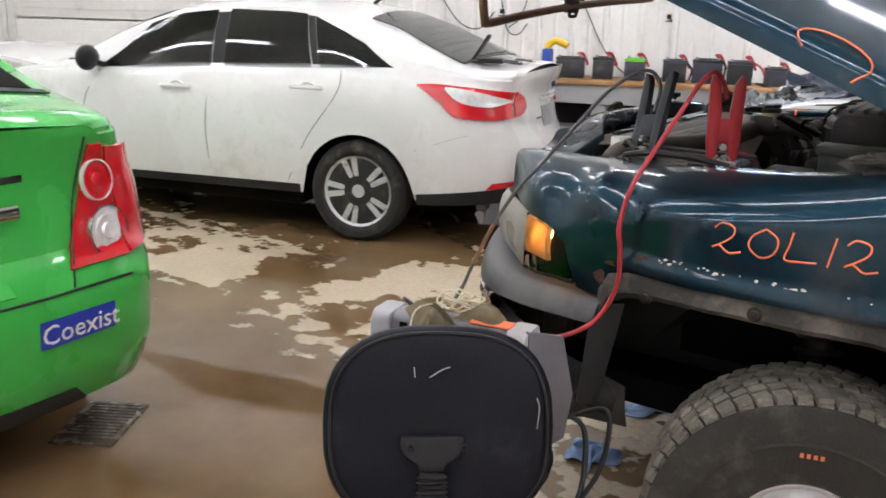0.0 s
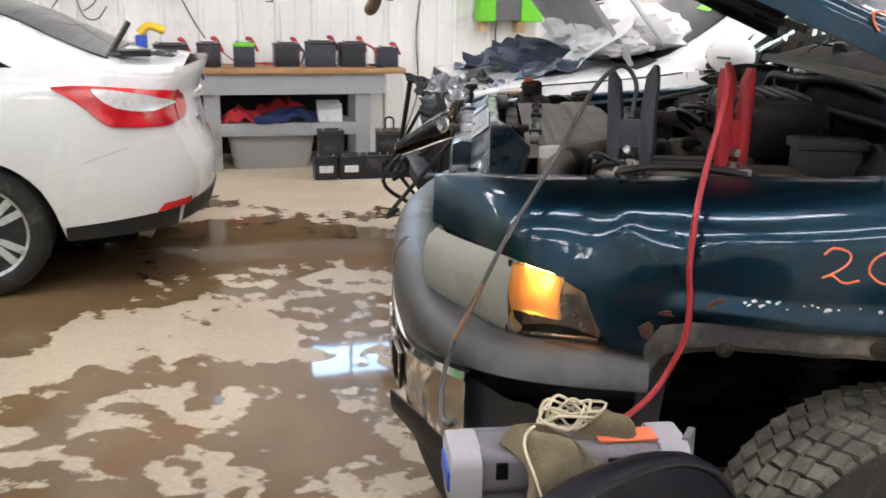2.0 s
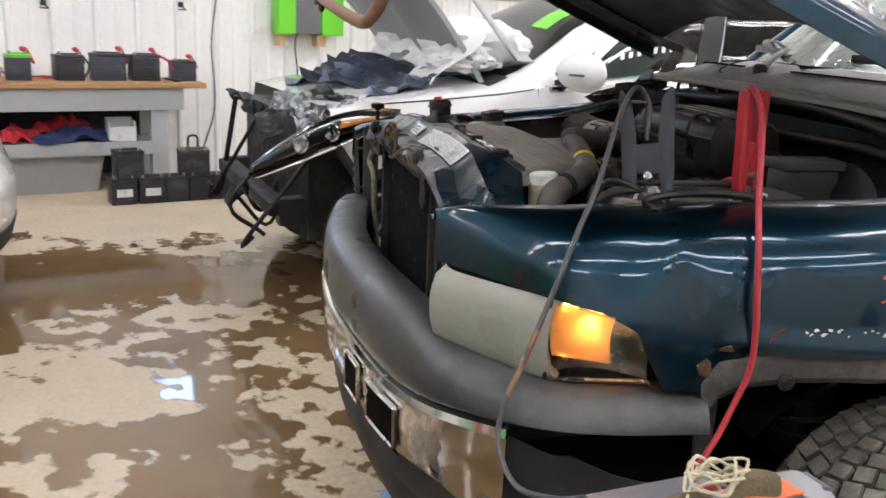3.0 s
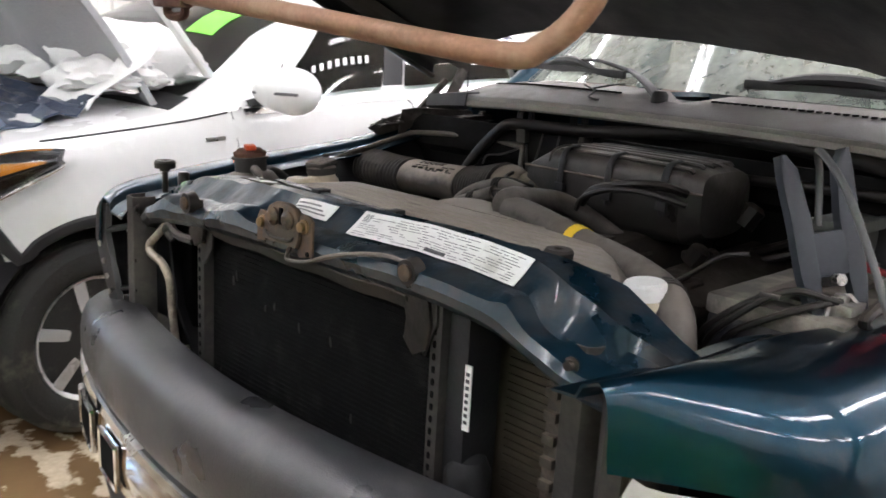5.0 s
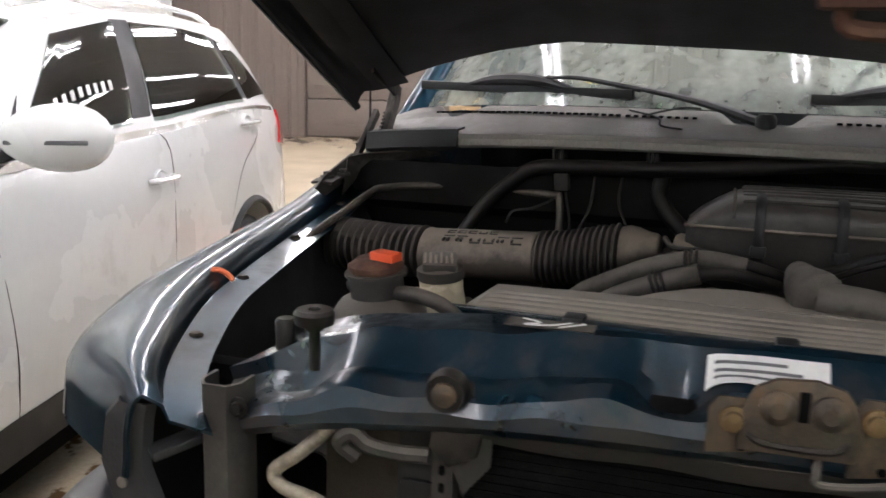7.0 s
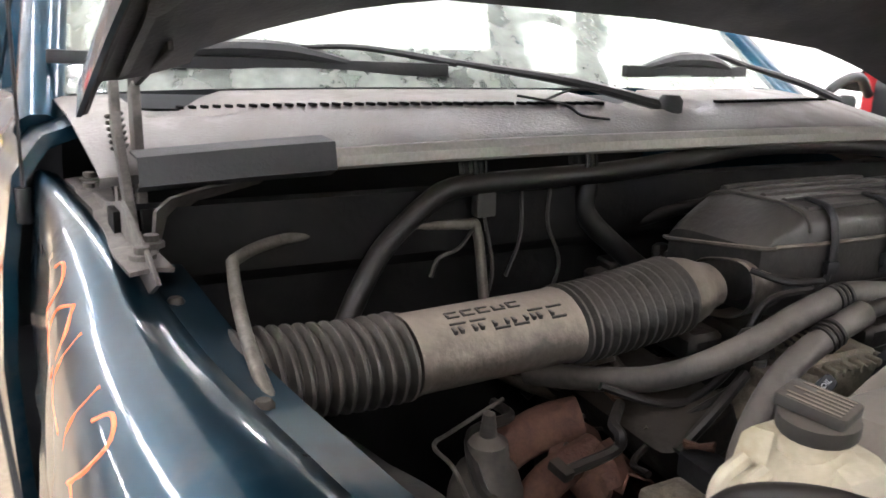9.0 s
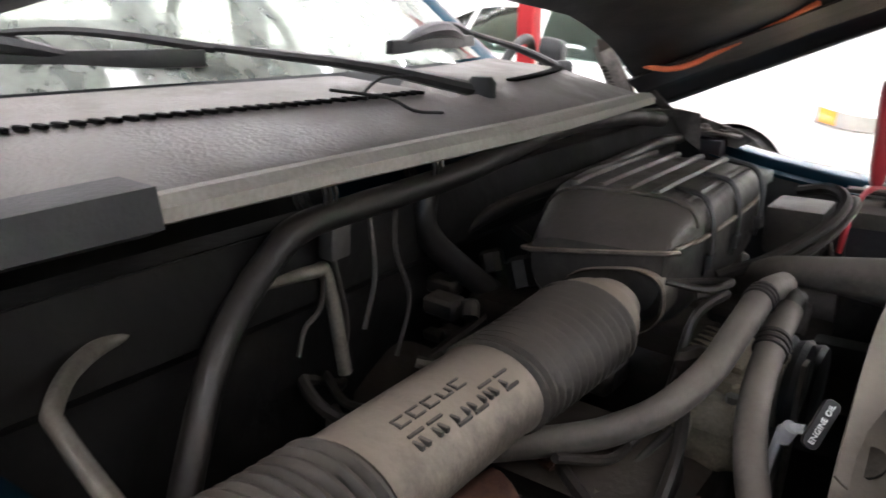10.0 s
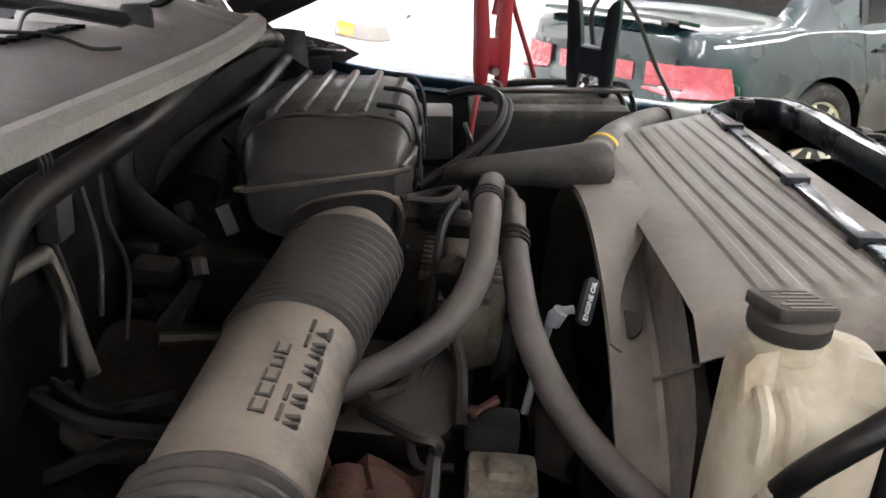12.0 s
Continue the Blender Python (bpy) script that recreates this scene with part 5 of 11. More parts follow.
def beam_labels():
    """White information labels on the beam's sloping face with rows of print."""
    def paper(y0, y1, u0, u1, skew):
        def at(s, t, off):
            return beam_face(lerp(y0, y1, s), lerp(u0, u1, t) + skew * (s - 0.5), off)
        bm = bmesh.new()
        sheet(bm, [[at(i / 24, j / 4, 0.003) for i in range(25)] for j in range(5)], 0.0008)
        return bm, at
    def stamp(bm, at, s0, s1, t0, t1):
        n = max(1, int((s1 - s0) * 24))
        rows_mesh(bm, [[at(lerp(s0, s1, i / n), t, 0.0052) for i in range(n + 1)] for t in (t0, t1)])
    bm, at = paper(-0.022, -0.365, 0.03, 0.97, 0.0)
    part("info_label", bm, M_LABEL, truck, "long white printed label")
    bm = bmesh.new()
    rng = random.Random(3)
    for r in range(10):
        x = 0.09 if r in (6, 7) else 0.03
        while x < 0.95:
            w = 0.02 + 0.07 * rng.random()
            if rng.random() > 0.25:
                stamp(bm, at, x, min(x + w, 0.97), 0.06 + 0.088 * r, 0.084 + 0.088 * r)
            x += w + 0.012
    for k in range(6):
        stamp(bm, at, 0.03 + 0.008 * k, 0.034 + 0.008 * k, 0.58, 0.85)
    part("label_print", bm, M_GREY, truck, kind="stuff")
    bm = bmesh.new()
    stamp(bm, at, 0.5, 0.62, 0.06, 0.2)
    part("label_box", bm, M_INK, truck)
    bm, at = paper(0.146, 0.04, 0.22, 0.85, 0.0)
    part("small_label", bm, M_LABEL, truck, "small white printed label")
    bm = bmesh.new()
    for r in range(3):
        stamp(bm, at, 0.06, 0.9 - 0.12 * r, 0.2 + 0.24 * r, 0.3 + 0.24 * r)
    part("label_print", bm, M_GREY, truck, kind="stuff")
    bm = bmesh.new()
    m = axis_frame((0.093, 0.30, spline(0.30, BEAM_TOP) + 0.0015), (-0.02, 0, 1), (0, -1, 0))
    box(bm, (-0.045, -0.013, -0.001), (0.045, 0.013, 0.0008), 0, m)
    part("worn_label", bm, M_DUSTY, truck, "worn grey label with chalk marks")
    bm = bmesh.new()
    for pts in (((-0.03, 0.01), (-0.01, 0.0), (-0.025, -0.01), (0.0, -0.006), (0.02, 0.009)), ((0.01, -0.01), (0.022, 0.0), (0.034, 0.01))):
        tube(bm, [m @ V((x, y, 0.001)) for x, y in pts], 0.0013, 5, 4)
    part("chalk_marks", bm, M_LABEL, truck)


beam_labels()

# ---- hood ----
PLACED[0] = Matrix()
HOOD_REAR, HOOD_SLOPE = V((1.11, 0, 1.476)), 0.415


def hood_point(s, v):
    """s: 0 at the hinge to 1 at the front edge; v across."""
    x = HOOD_REAR.x - 1.27 * s
    z = HOOD_REAR.z + HOOD_SLOPE * 1.27 * s
    z -= line(abs(v), [(0.0, 0.0), (0.42, 0.01), (0.55, 0.03), (0.7, 0.07), (0.8, 0.105), (0.88, 0.135), (0.93, 0.16), (0.938, 0.185), (0.942, 0.22)])
    w = lerp(0.89, 0.80, s ** 2.2) / 0.942
    arc = -0.01 * (1 - s) ** 3
    return V((x, C + v * w, z + arc * (abs(v) / 0.93) ** 2 - 0.03 * s ** 6 + 0.055 * v / 0.93))


def hood():
    h = new("hood")
    h.parent = truck
    tagged(h, "open dark teal hood with black underside")
    vs = [-0.942, -0.938, -0.93, -0.905, -0.86, -0.8, -0.74, -0.68, -0.6, -0.52, -0.44, -0.3, -0.15, 0, 0.15, 0.3, 0.44, 0.52, 0.6, 0.68, 0.74, 0.8, 0.86, 0.905, 0.93, 0.938, 0.942]
    rows = [[hood_point(i / 24, v) for v in vs] for i in range(25)]
    bm = bmesh.new()
    sheet(bm, [r[::-1] for r in rows], 0.006)
    part("hood_skin", bm, M_TEAL, h, angle=60)
    bm = bmesh.new()
    rows = [[hood_point(0.02 + 0.96 * i / 24, v * 0.965) - V((0.0, 0, 0.03 + (0.012 if (j % 4 == 1 and 3 < i < 21) else 0))) for j, v in enumerate(vs[2:-2])] for i in range(25)]
    sheet(bm, [r[::-1] for r in rows], 0.01)
    part("inner_panel", bm, M_BLACK, h, "black ribbed inner hood panel", angle=60)
    for s in (-1, 1):                                # black inner sides, folded edge flanges
        bm = bmesh.new()
        rows = [[hood_point(0.01 + 0.98 * i / 24, s * v) - V((0, s * d, e)) for v, d, e in ((0.80, 0.0, 0.045), (0.86, 0.004, 0.04), (0.90, 0.012, 0.03), (0.925, 0.014, 0.02), (0.936, 0.012, 0.012), (0.941, 0.008, 0.0))] for i in range(25)]
        sheet(bm, rows if s < 0 else [r[::-1] for r in rows], 0.004)
        part("inner_side", bm, M_BLACK, h, angle=60)
        bm = bmesh.new()
        tube(bm, [hood_point(i / 12, s * 0.941) - V((0, s * 0.008, 0.0)) for i in range(13)], 0.007, 8, 2)
        part("edge_flange", bm, M_BLACK, h)
    # front wall of the hood with its grille opening, and the bar with the striker
    bm = bmesh.new()
    for s in (-1, 1):
        tube(bm, [hood_point(1, s * 0.80) + V((0.0, 0, -0.02)), V((-0.17, vy(s, 0.74), 1.66 + 0.03 * s)), V((-0.16, vy(s, 0.68), 1.54 + 0.04 * s))], 0.02, 8, 4)
    rows = [[hood_point(1, v) + V((-0.02 * k, 0, -0.035 * k)) for v in vs[4:-4]] for k in range(3)]
    sheet(bm, rows, 0.01)
    part("grille_frame", bm, M_BLACK, h, "black empty grille frame")
    bm = bmesh.new()
    pts = [(-0.145, vy(-1, 0.67), 1.50), (-0.15, vy(-1, 0.655), 1.45), (-0.165, vy(-1, 0.62), 1.413), (-0.18, vy(-1, 0.57), 1.404), (-0.20, vy(-1, 0.3), 1.43), (-0.205, C, 1.456), (-0.20, vy(1, 0.3), 1.475), (-0.18, vy(1, 0.57), 1.49), (-0.165, vy(1, 0.62), 1.50), (-0.15, vy(1, 0.655), 1.53), (-0.145, vy(1, 0.67), 1.58)]
    tube(bm, pts, 0.0125, 12, 6)
    part("grille_bar", bm, M_RUSTBAR, h, "rusty bent crossbar")
    bm = bmesh.new()
    box(bm, (-0.215, C - 0.045, 1.435), (-0.195, C + 0.035, 1.48), 0.004)
    box(bm, (-0.225, C - 0.055, 1.475), (-0.18, C + 0.045, 1.495), 0.004)
    tube(bm, [(-0.2, C - 0.03, 1.44), (-0.2, C - 0.025, 1.425), (-0.2, C + 0.015, 1.425), (-0.2, C + 0.02, 1.44)], 0.006, 8, 4)
    part("striker", bm, M_RUST, h, "rusty latch striker")
    bm = bmesh.new()
    tube(bm, [(1.086, -0.660, 1.316), (1.019, -0.680, 1.303), (0.970, -0.700, 1.314), (0.924, -0.700, 1.339), (0.874, -0.700, 1.367), (0.828, -0.690, 1.392), (0.784, -0.680, 1.415), (0.729, -0.660, 1.442)], 0.006, 8, 6)
    part("washer_hose", bm, M_ORANGE, h, "orange line clipped under the hood")
    bm = bmesh.new()                                 # ring drawn on the outside
    pts = []
    for k in range(25):
        a = TAU * k / 32 + 1.0
        q = 0.93 + 0.012 * math.cos(a) if math.cos(a) > 0 else 0.93 + 0.04 * math.cos(a)
        pts.append(hood_point(0.235 + 0.058 * math.sin(a), -q) + V((0, -0.003, 0.002)))
    stroke(bm, pts, 0.0022)
    part("chalk_ring", bm, M_ORANGE, h, "orange marker ring on the hood")
    for s in (-1, 1):                                # hinges
        y = lambda d: C + s * (0.83 + d)
        bm = bmesh.new()
        slab(bm, [(-0.16, 0.0), (-0.10, -0.03), (0.2, -0.04), (0.36, 0.0), (0.36, 0.025), (0.12, 0.035), (0.02, 0.055), (-0.12, 0.02)], 0.006, pose(1.0, y(0.03), 1.158, 90, 0, 0), 0.002)
        rows = [[V((lerp(0.87, 1.34, i / 16), y(d + 0.004 * math.sin(0.8 * i)), 1.164 + 0.002 * math.sin(1.1 * i) + 0.025 * i / 16 - 0.25 * abs(d - 0.025) ** 1.2)) for d in (0.005, 0.018, 0.032, 0.05)] for i in range(17)]
        sheet(bm, rows if s < 0 else [r[::-1] for r in rows], 0.005)
        part("hinge_plate", bm, M_HINGE, h, "pale dusty hinge plate")
        for d0, d1, x0, x1, z1, w in ((-0.005, -0.02, 1.07, 1.17, 1.335, 0.026), (0.012, 0.0, 1.11, 1.2, 1.34, 0.018), (0.022, 0.012, 0.97, 1.13, 1.30, 0.016)):
            bm = bmesh.new()
            bar(bm, (x0, y(d0), 1.15), (x1, y(d1), z1), w * 1.25, 0.012, (0, 1, 0))
            part("hinge_arm", bm, M_HINGE, h, "dusty folding hood hinge arm")
        bm = bmesh.new()
        bar(bm, (1.19, y(-0.02), 1.34), (1.0, y(-0.03), 1.40), 0.03, 0.008, (0, 1, 0))
        part("hinge_link", bm, M_GREASE, h)
        bm = bmesh.new()
        pts = [(1.09 + 0.0008 * k + 0.010 * math.cos(0.9 * k), y(0.004) + 0.010 * math.sin(0.9 * k), 1.17 + 0.0011 * k) for k in range(120)]
        tube(bm, pts, 0.003, 6, 1)
        part("hinge_spring", bm, M_GREASE, h, "greasy coil spring")
        bm = bmesh.new()
        lathe(bm, [(0.0, -0.03), (0.012, -0.028), (0.017, -0.01), (0.017, 0.01), (0.012, 0.028), (0, 0.03)], 14, pose(1.064, y(-0.018), 1.165))
        part("hinge_bush", bm, M_RUST, h, "brown rusted hinge bush")
        for x, z, d in ((0.905, 1.172, 0.03), (0.945, 1.175, 0.012), (1.25, 1.185, 0.03), (1.31, 1.19, 0.02)):
            bm = bmesh.new()
            lathe(bm, [(0.015, -0.002), (0.015, 0.004), (0.009, 0.005), (0.009, 0.012), (0.004, 0.013), (0, 0.013)], 10, pose(x, y(d), z))
            part("hinge_bolt", bm, M_HINGE, h)


hood()

# ---- cowl, screen and cab ----
def cowl_point(v, k):
    """k: 0 front edge, 1 the row of slots, 2 under the screen."""
    a = abs(v)
    xs = (0.93 + 0.2 * v * v, 1.027 + 0.42 * v * v, 1.19 + 0.42 * v * v)
    zs = (1.264 - 0.035 * (a / 0.8) ** 2.5, 1.303 - 0.05 * a ** 3, 1.315 - 0.05 * a ** 3)
    i = min(int(k), 1)
    return V((lerp(xs[i], xs[i + 1], k - i), C + v, lerp(zs[i], zs[i + 1], k - i)))


def cowl():
    cw = new("cowl")
    cw.parent = truck
    tagged(cw, "dusty grey plastic cowl panel with air slots")
    bm = bmesh.new()
    vs = [lerp(-0.86, 0.86, i / 60) for i in range(61)]
    rows = []
    for v in vs:
        row = [cowl_point(v, 0) + V((0.004, 0, -0.016)), cowl_point(v, 0) + V((0, 0, -0.004))]
        for k in (0.06, 0.3, 0.6, 0.85, 1.0, 1.15, 1.5, 2.0):
            p = cowl_point(v, k)
            notch = math.exp(-((v + 0.0) / 0.07) ** 6) + math.exp(-((v - 0.71) / 0.05) ** 6)
            if k > 0.85:
                p.z -= 0.03 * notch
            row.append(p)
        rows.append(row)
    sheet(bm, [r[::-1] for r in rows], 0.004)
    part("cowl_panel", bm, M_COWL, cw, angle=50)
    bm = bmesh.new()
    rows = []
    for v in vs[2:-2]:
        p = cowl_point(v, 0)
        rows.append([p + V(d) for d in ((0.012, 0, 0.003), (-0.004, 0, 0.004), (-0.013, 0, -0.003), (-0.013, 0, -0.011), (0.0, 0, -0.016))])
    sheet(bm, [r[::-1] for r in rows], 0.004)
    part("cowl_seal", bm, M_SEAL, cw, "pale dusty rubber seal along the cowl")
    first = None
    for v0, v1, n in ((0.28, 0.72, 30), (0.13, 0.26, 9), (-0.55, -0.13, 26)):
        for i in range(n):
            v = lerp(v0, v1, i / (n - 1))
            p = cowl_point(v, 1.02)
            if first is None:
                bm = bmesh.new()
                # black inlay on the panel paints the slot's shade
                slab(bm, rounded(0.022, 0.0085, 0.004, 2), 0.004, pose(0, 0, 0.0005))
                first = part("slot", bm, M_VOID, cw)
                first.location = p
                continue
            o = bpy.data.objects.new("slot", first.data)
            scene.collection.objects.link(o)
            o.parent, o.location = cw, p
    bm = bmesh.new()                                 # loose seal lying on the passenger end
    rows = [[cowl_point(lerp(0.82, 0.592, i / 10), 0) + V((dx - 0.01, 0, dz + 0.012)) for dx, dz in ((0.04, 0.006), (-0.005, 0.004), (-0.012, -0.026), (0.01, -0.034))] for i in range(11)]
    sheet(bm, rows, 0.004)
    part("seal_end", bm, M_TRIM, cw, "black foam seal end")
    for s in (-1, 1):                                # sheet corners between the cowl and the hinge
        bm = bmesh.new()
        rows = [[V((x, C + s * v, z)) for x, v, z in ((1.06, 0.66, 1.215), (1.03, 0.74, 1.212), (0.985, 0.80, 1.208), (0.95, 0.825, 1.20))], [V((x, C + s * v, z)) for x, v, z in ((1.08, 0.66, 1.205), (1.06, 0.75, 1.19), (1.0, 0.82, 1.16), (0.945, 0.835, 1.12))]]
        sheet(bm, rows if s > 0 else [r[::-1] for r in rows], 0.004)
        part("cowl_corner", bm, M_HINGE, cw, "dusty sheet metal corner")
    bm = bmesh.new()
    box(bm, (0.90, -0.86, 1.07), (1.02, -0.76, 1.145), 0.008)
    part("hinge_cover", bm, M_BLACK, cw)


PLACED[0] = pose(0.001, 0.012, 0.012)
cowl()


def wipers():
    def screen(v, h):
        return V((1.205 + 0.4 * v * v + 0.95 * h, C + v, 1.32 + 0.85 * h))
    for pv, tipv, name in ((0.0, 0.8, "wiper"), (-0.72, -0.12, "wiper")):
        w = new(name)
        w.parent = truck
        tagged(w, "dusty black windscreen wiper")
        base = cowl_point(pv, 0.9) + V((0, 0, 0.0))
        mid = screen(lerp(pv, tipv, 0.32), 0.03)
        clip = screen(lerp(pv, tipv, 0.62), 0.055)
        bm = bmesh.new()
        tube(bm, [base, lerp(base, mid, 0.45) + V((0, 0, 0.012)), mid + V((0, 0, 0.01))], lambda t: lerp(0.015, 0.008, t), 8, 5, squash=(1.0, 0.7))
        tube(bm, [mid + V((0, 0, 0.008)), lerp(mid, clip, 0.6) + V((0, 0, 0.016)), clip + V((0, 0, 0.006))], lambda t: lerp(0.007, 0.004, t), 6, 5)
        part("arm", bm, M_TRIM, w)
        a, b = screen(lerp(pv, tipv, 0.34) , 0.026), screen(tipv + (0.06 if tipv > 0 else 0.03), 0.03)
        bm = bmesh.new()
        bar(bm, a, b, 0.012, 0.022)
        part("blade", bm, M_BLACK, w)
        bm = bmesh.new()
        c = (a + b) / 2
        d = (b - a).normalized()
        tube(bm, [c - d * 0.16 + V((0, 0, 0.006)), c - d * 0.06 + V((-0.004, 0, 0.022)), c + d * 0.06 + V((-0.004, 0, 0.022)), c + d * 0.16 + V((0, 0, 0.006))], lambda t: 0.006 + 0.009 * math.sin(math.pi * t), 8, 5)
        part("blade_bridge", bm, M_BLACK, w)
        bm = bmesh.new()
        lathe(bm, [(0.02, -0.01), (0.02, 0.012), (0.014, 0.02), (0, 0.021)], 14, pose(*base))
        part("pivot_cap", bm, M_TRIM, w)
    bm = bmesh.new()
    tube(bm, [cowl_point(0.26, 1.1) + V((0, 0, 0.012)), cowl_point(0.2, 0.9) + V((0, 0, 0.006)), cowl_point(0.19, 0.6) + V((0, 0, 0.004)), cowl_point(0.15, 0.5) + V((0, 0, 0.003))], 0.0022, 6, 4)
    tube(bm, [cowl_point(0.12, 1.1) + V((0, 0, 0.02)), cowl_point(0.16, 1.2) + V((0, 0, 0.018)), cowl_point(0.22, 1.05) + V((0, 0, 0.006))], 0.0022, 6, 4)
    part("twig", bm, M_TRIM, truck, "thin twigs lying on the cowl")


wipers()


def cab():
    def screen(v, h):
        w = lerp(1.0, 0.86, h)
        return V((1.215 + 0.42 * v * v + 0.62 * h, C + v * w, 1.316 - 0.05 * abs(v) ** 3 + 0.52 * h))
    bm = bmesh.new()
    rows_mesh(bm, [[screen(lerp(-0.84, 0.84, i / 24), k / 8) for i in range(25)] for k in range(9)])
    o = part("windscreen", bm, M_SCREEN, truck, "dusty windscreen reflecting the ceiling lights")
    o.visible_shadow = False
    bm = bmesh.new()
    for s in (-1, 1):
        tube(bm, [screen(s * 0.87, -0.1), screen(s * 0.87, 0.3), screen(s * 0.87, 0.7), screen(s * 0.87, 1.0)], 0.04, 10, 4)
    rows = [[screen(v, 1.0) + V((dx, 0, dz)) for v in (-0.9, -0.6, -0.2, 0.2, 0.6, 0.9)] for dx, dz in ((-0.02, -0.02), (0.0, 0.03), (0.4, 0.09), (1.1, 0.09), (1.5, 0.0), (1.52, -0.15))]
    sheet(bm, rows, 0.02)
    part("roof", bm, M_TEAL, truck)
    for s in (-1, 1):                                # cab side and door below the window
        bm = bmesh.new()
        rows = []
        for x in [1.33 + 0.06 * i for i in range(26)]:
            row = [V((x, vy(s, v), z)) for v, z in ((0.84, 1.24), (0.885, 1.225), (0.92, 1.18), (0.94, 1.05), (0.95, 0.9), (0.94, 0.7), (0.91, 0.45))]
            rows.append(row)
        sheet(bm, rows if s < 0 else [r[::-1] for r in rows], 0.02)
        part("door", bm, M_TEAL, truck, "dark teal cab door")
        bm = bmesh.new()
        bar(bm, (2.25, vy(s, 0.85), 1.22), (2.2, vy(s, 0.74), 1.80), 0.09, 0.05)
        part("cab_pillar", bm, M_TEAL, truck)
        bm = bmesh.new()
        bar(bm, (2.75, vy(s, 0.86), 1.22), (2.7, vy(s, 0.74), 1.84), 0.12, 0.05)
        part("cab_pillar", bm, M_TEAL, truck)
    bm = bmesh.new()
    rows = [[V((1.30 + 0.22 * v * v + dx, C + v, z)) for v in (-0.8, -0.4, 0, 0.4, 0.8)] for dx, z in ((0, 1.27), (0.25, 1.275), (0.45, 1.25), (0.5, 1.1), (0.5, 0.8))]
    rows_mesh(bm, rows)
    part("dashboard", bm, M_CABIN, truck, "dark dashboard")
    bm = bmesh.new()
    lathe(bm, [(0.175, -0.012), (0.19, 0.0), (0.175, 0.012), (0.163, 0.0)], 32, axis_frame((1.86, -0.33, 1.30), (-0.85, 0, 0.5)), close=True)
    bar(bm, (1.86, -0.5, 1.30), (1.86, -0.16, 1.30), 0.03, 0.02)
    part("steering_wheel", bm, M_BLACK, truck)
    bm = bmesh.new()
    box(bm, (2.35, -0.62, 0.75), (2.5, 0.72, 1.35), 0.05)
    part("bench_seat", bm, M_CABIN, truck)
    bm = bmesh.new()                                 # back wall of the cab with its window, and the box
    box(bm, (2.78, C - 0.88, 0.5), (2.82, C + 0.88, 1.25), 0)
    box(bm, (1.6, C - 0.95, 0.45), (2.8, C + 0.95, 0.5), 0)
    part("cab_floor", bm, M_CABIN, truck)
    bed = bmesh.new()
    for s in (-1, 1):
        box(bed, (2.95, vy(s, 1.0) - 0.03, 0.5), (4.9, vy(s, 1.0) + 0.03, 1.22), 0.02)
    box(bed, (2.92, C - 1.0, 0.5), (2.98, C + 1.0, 1.22), 0.02)
    box(bed, (4.85, C - 1.0, 0.5), (4.92, C + 1.0, 1.22), 0.02)
    box(bed, (2.95, C - 1.0, 0.55), (4.9, C + 1.0, 0.6), 0.0)
    part("cargo_bed", bed, M_TEAL, truck)
    mir = new("door_mirror")
    mir.parent = truck
    bm = bmesh.new()
    slab(bm, rounded(0.13, 0.17, 0.04), 0.07, axis_frame((1.60, -1.31, 1.24), (-1, -0.3, 0), (0, 1, 0)), 0.016, 0.85)
    part("mirror_shell", bm, M_TRIM, mir, "grey plastic door mirror")
    bm = bmesh.new()
    tube(bm, [(1.60, -1.26, 1.27), (1.58, -1.18, 1.32), (1.56, -1.06, 1.30), (1.56, -0.98, 1.24)], 0.014, 10, 5)
    part("mirror_arm", bm, M_BLACK, mir)
    # antenna on the passenger fender
    bm = bmesh.new()
    tube(bm, [(1.32, 0.998, 1.12), (1.32, 0.998, 1.17)], 0.011, 10, 1)
    tube(bm, [(1.32, 0.998, 1.17), (1.33, 1.0, 1.95)], 0.0028, 6, 1)
    part("antenna", bm, M_BLACK, truck, "black whip antenna")


cab()

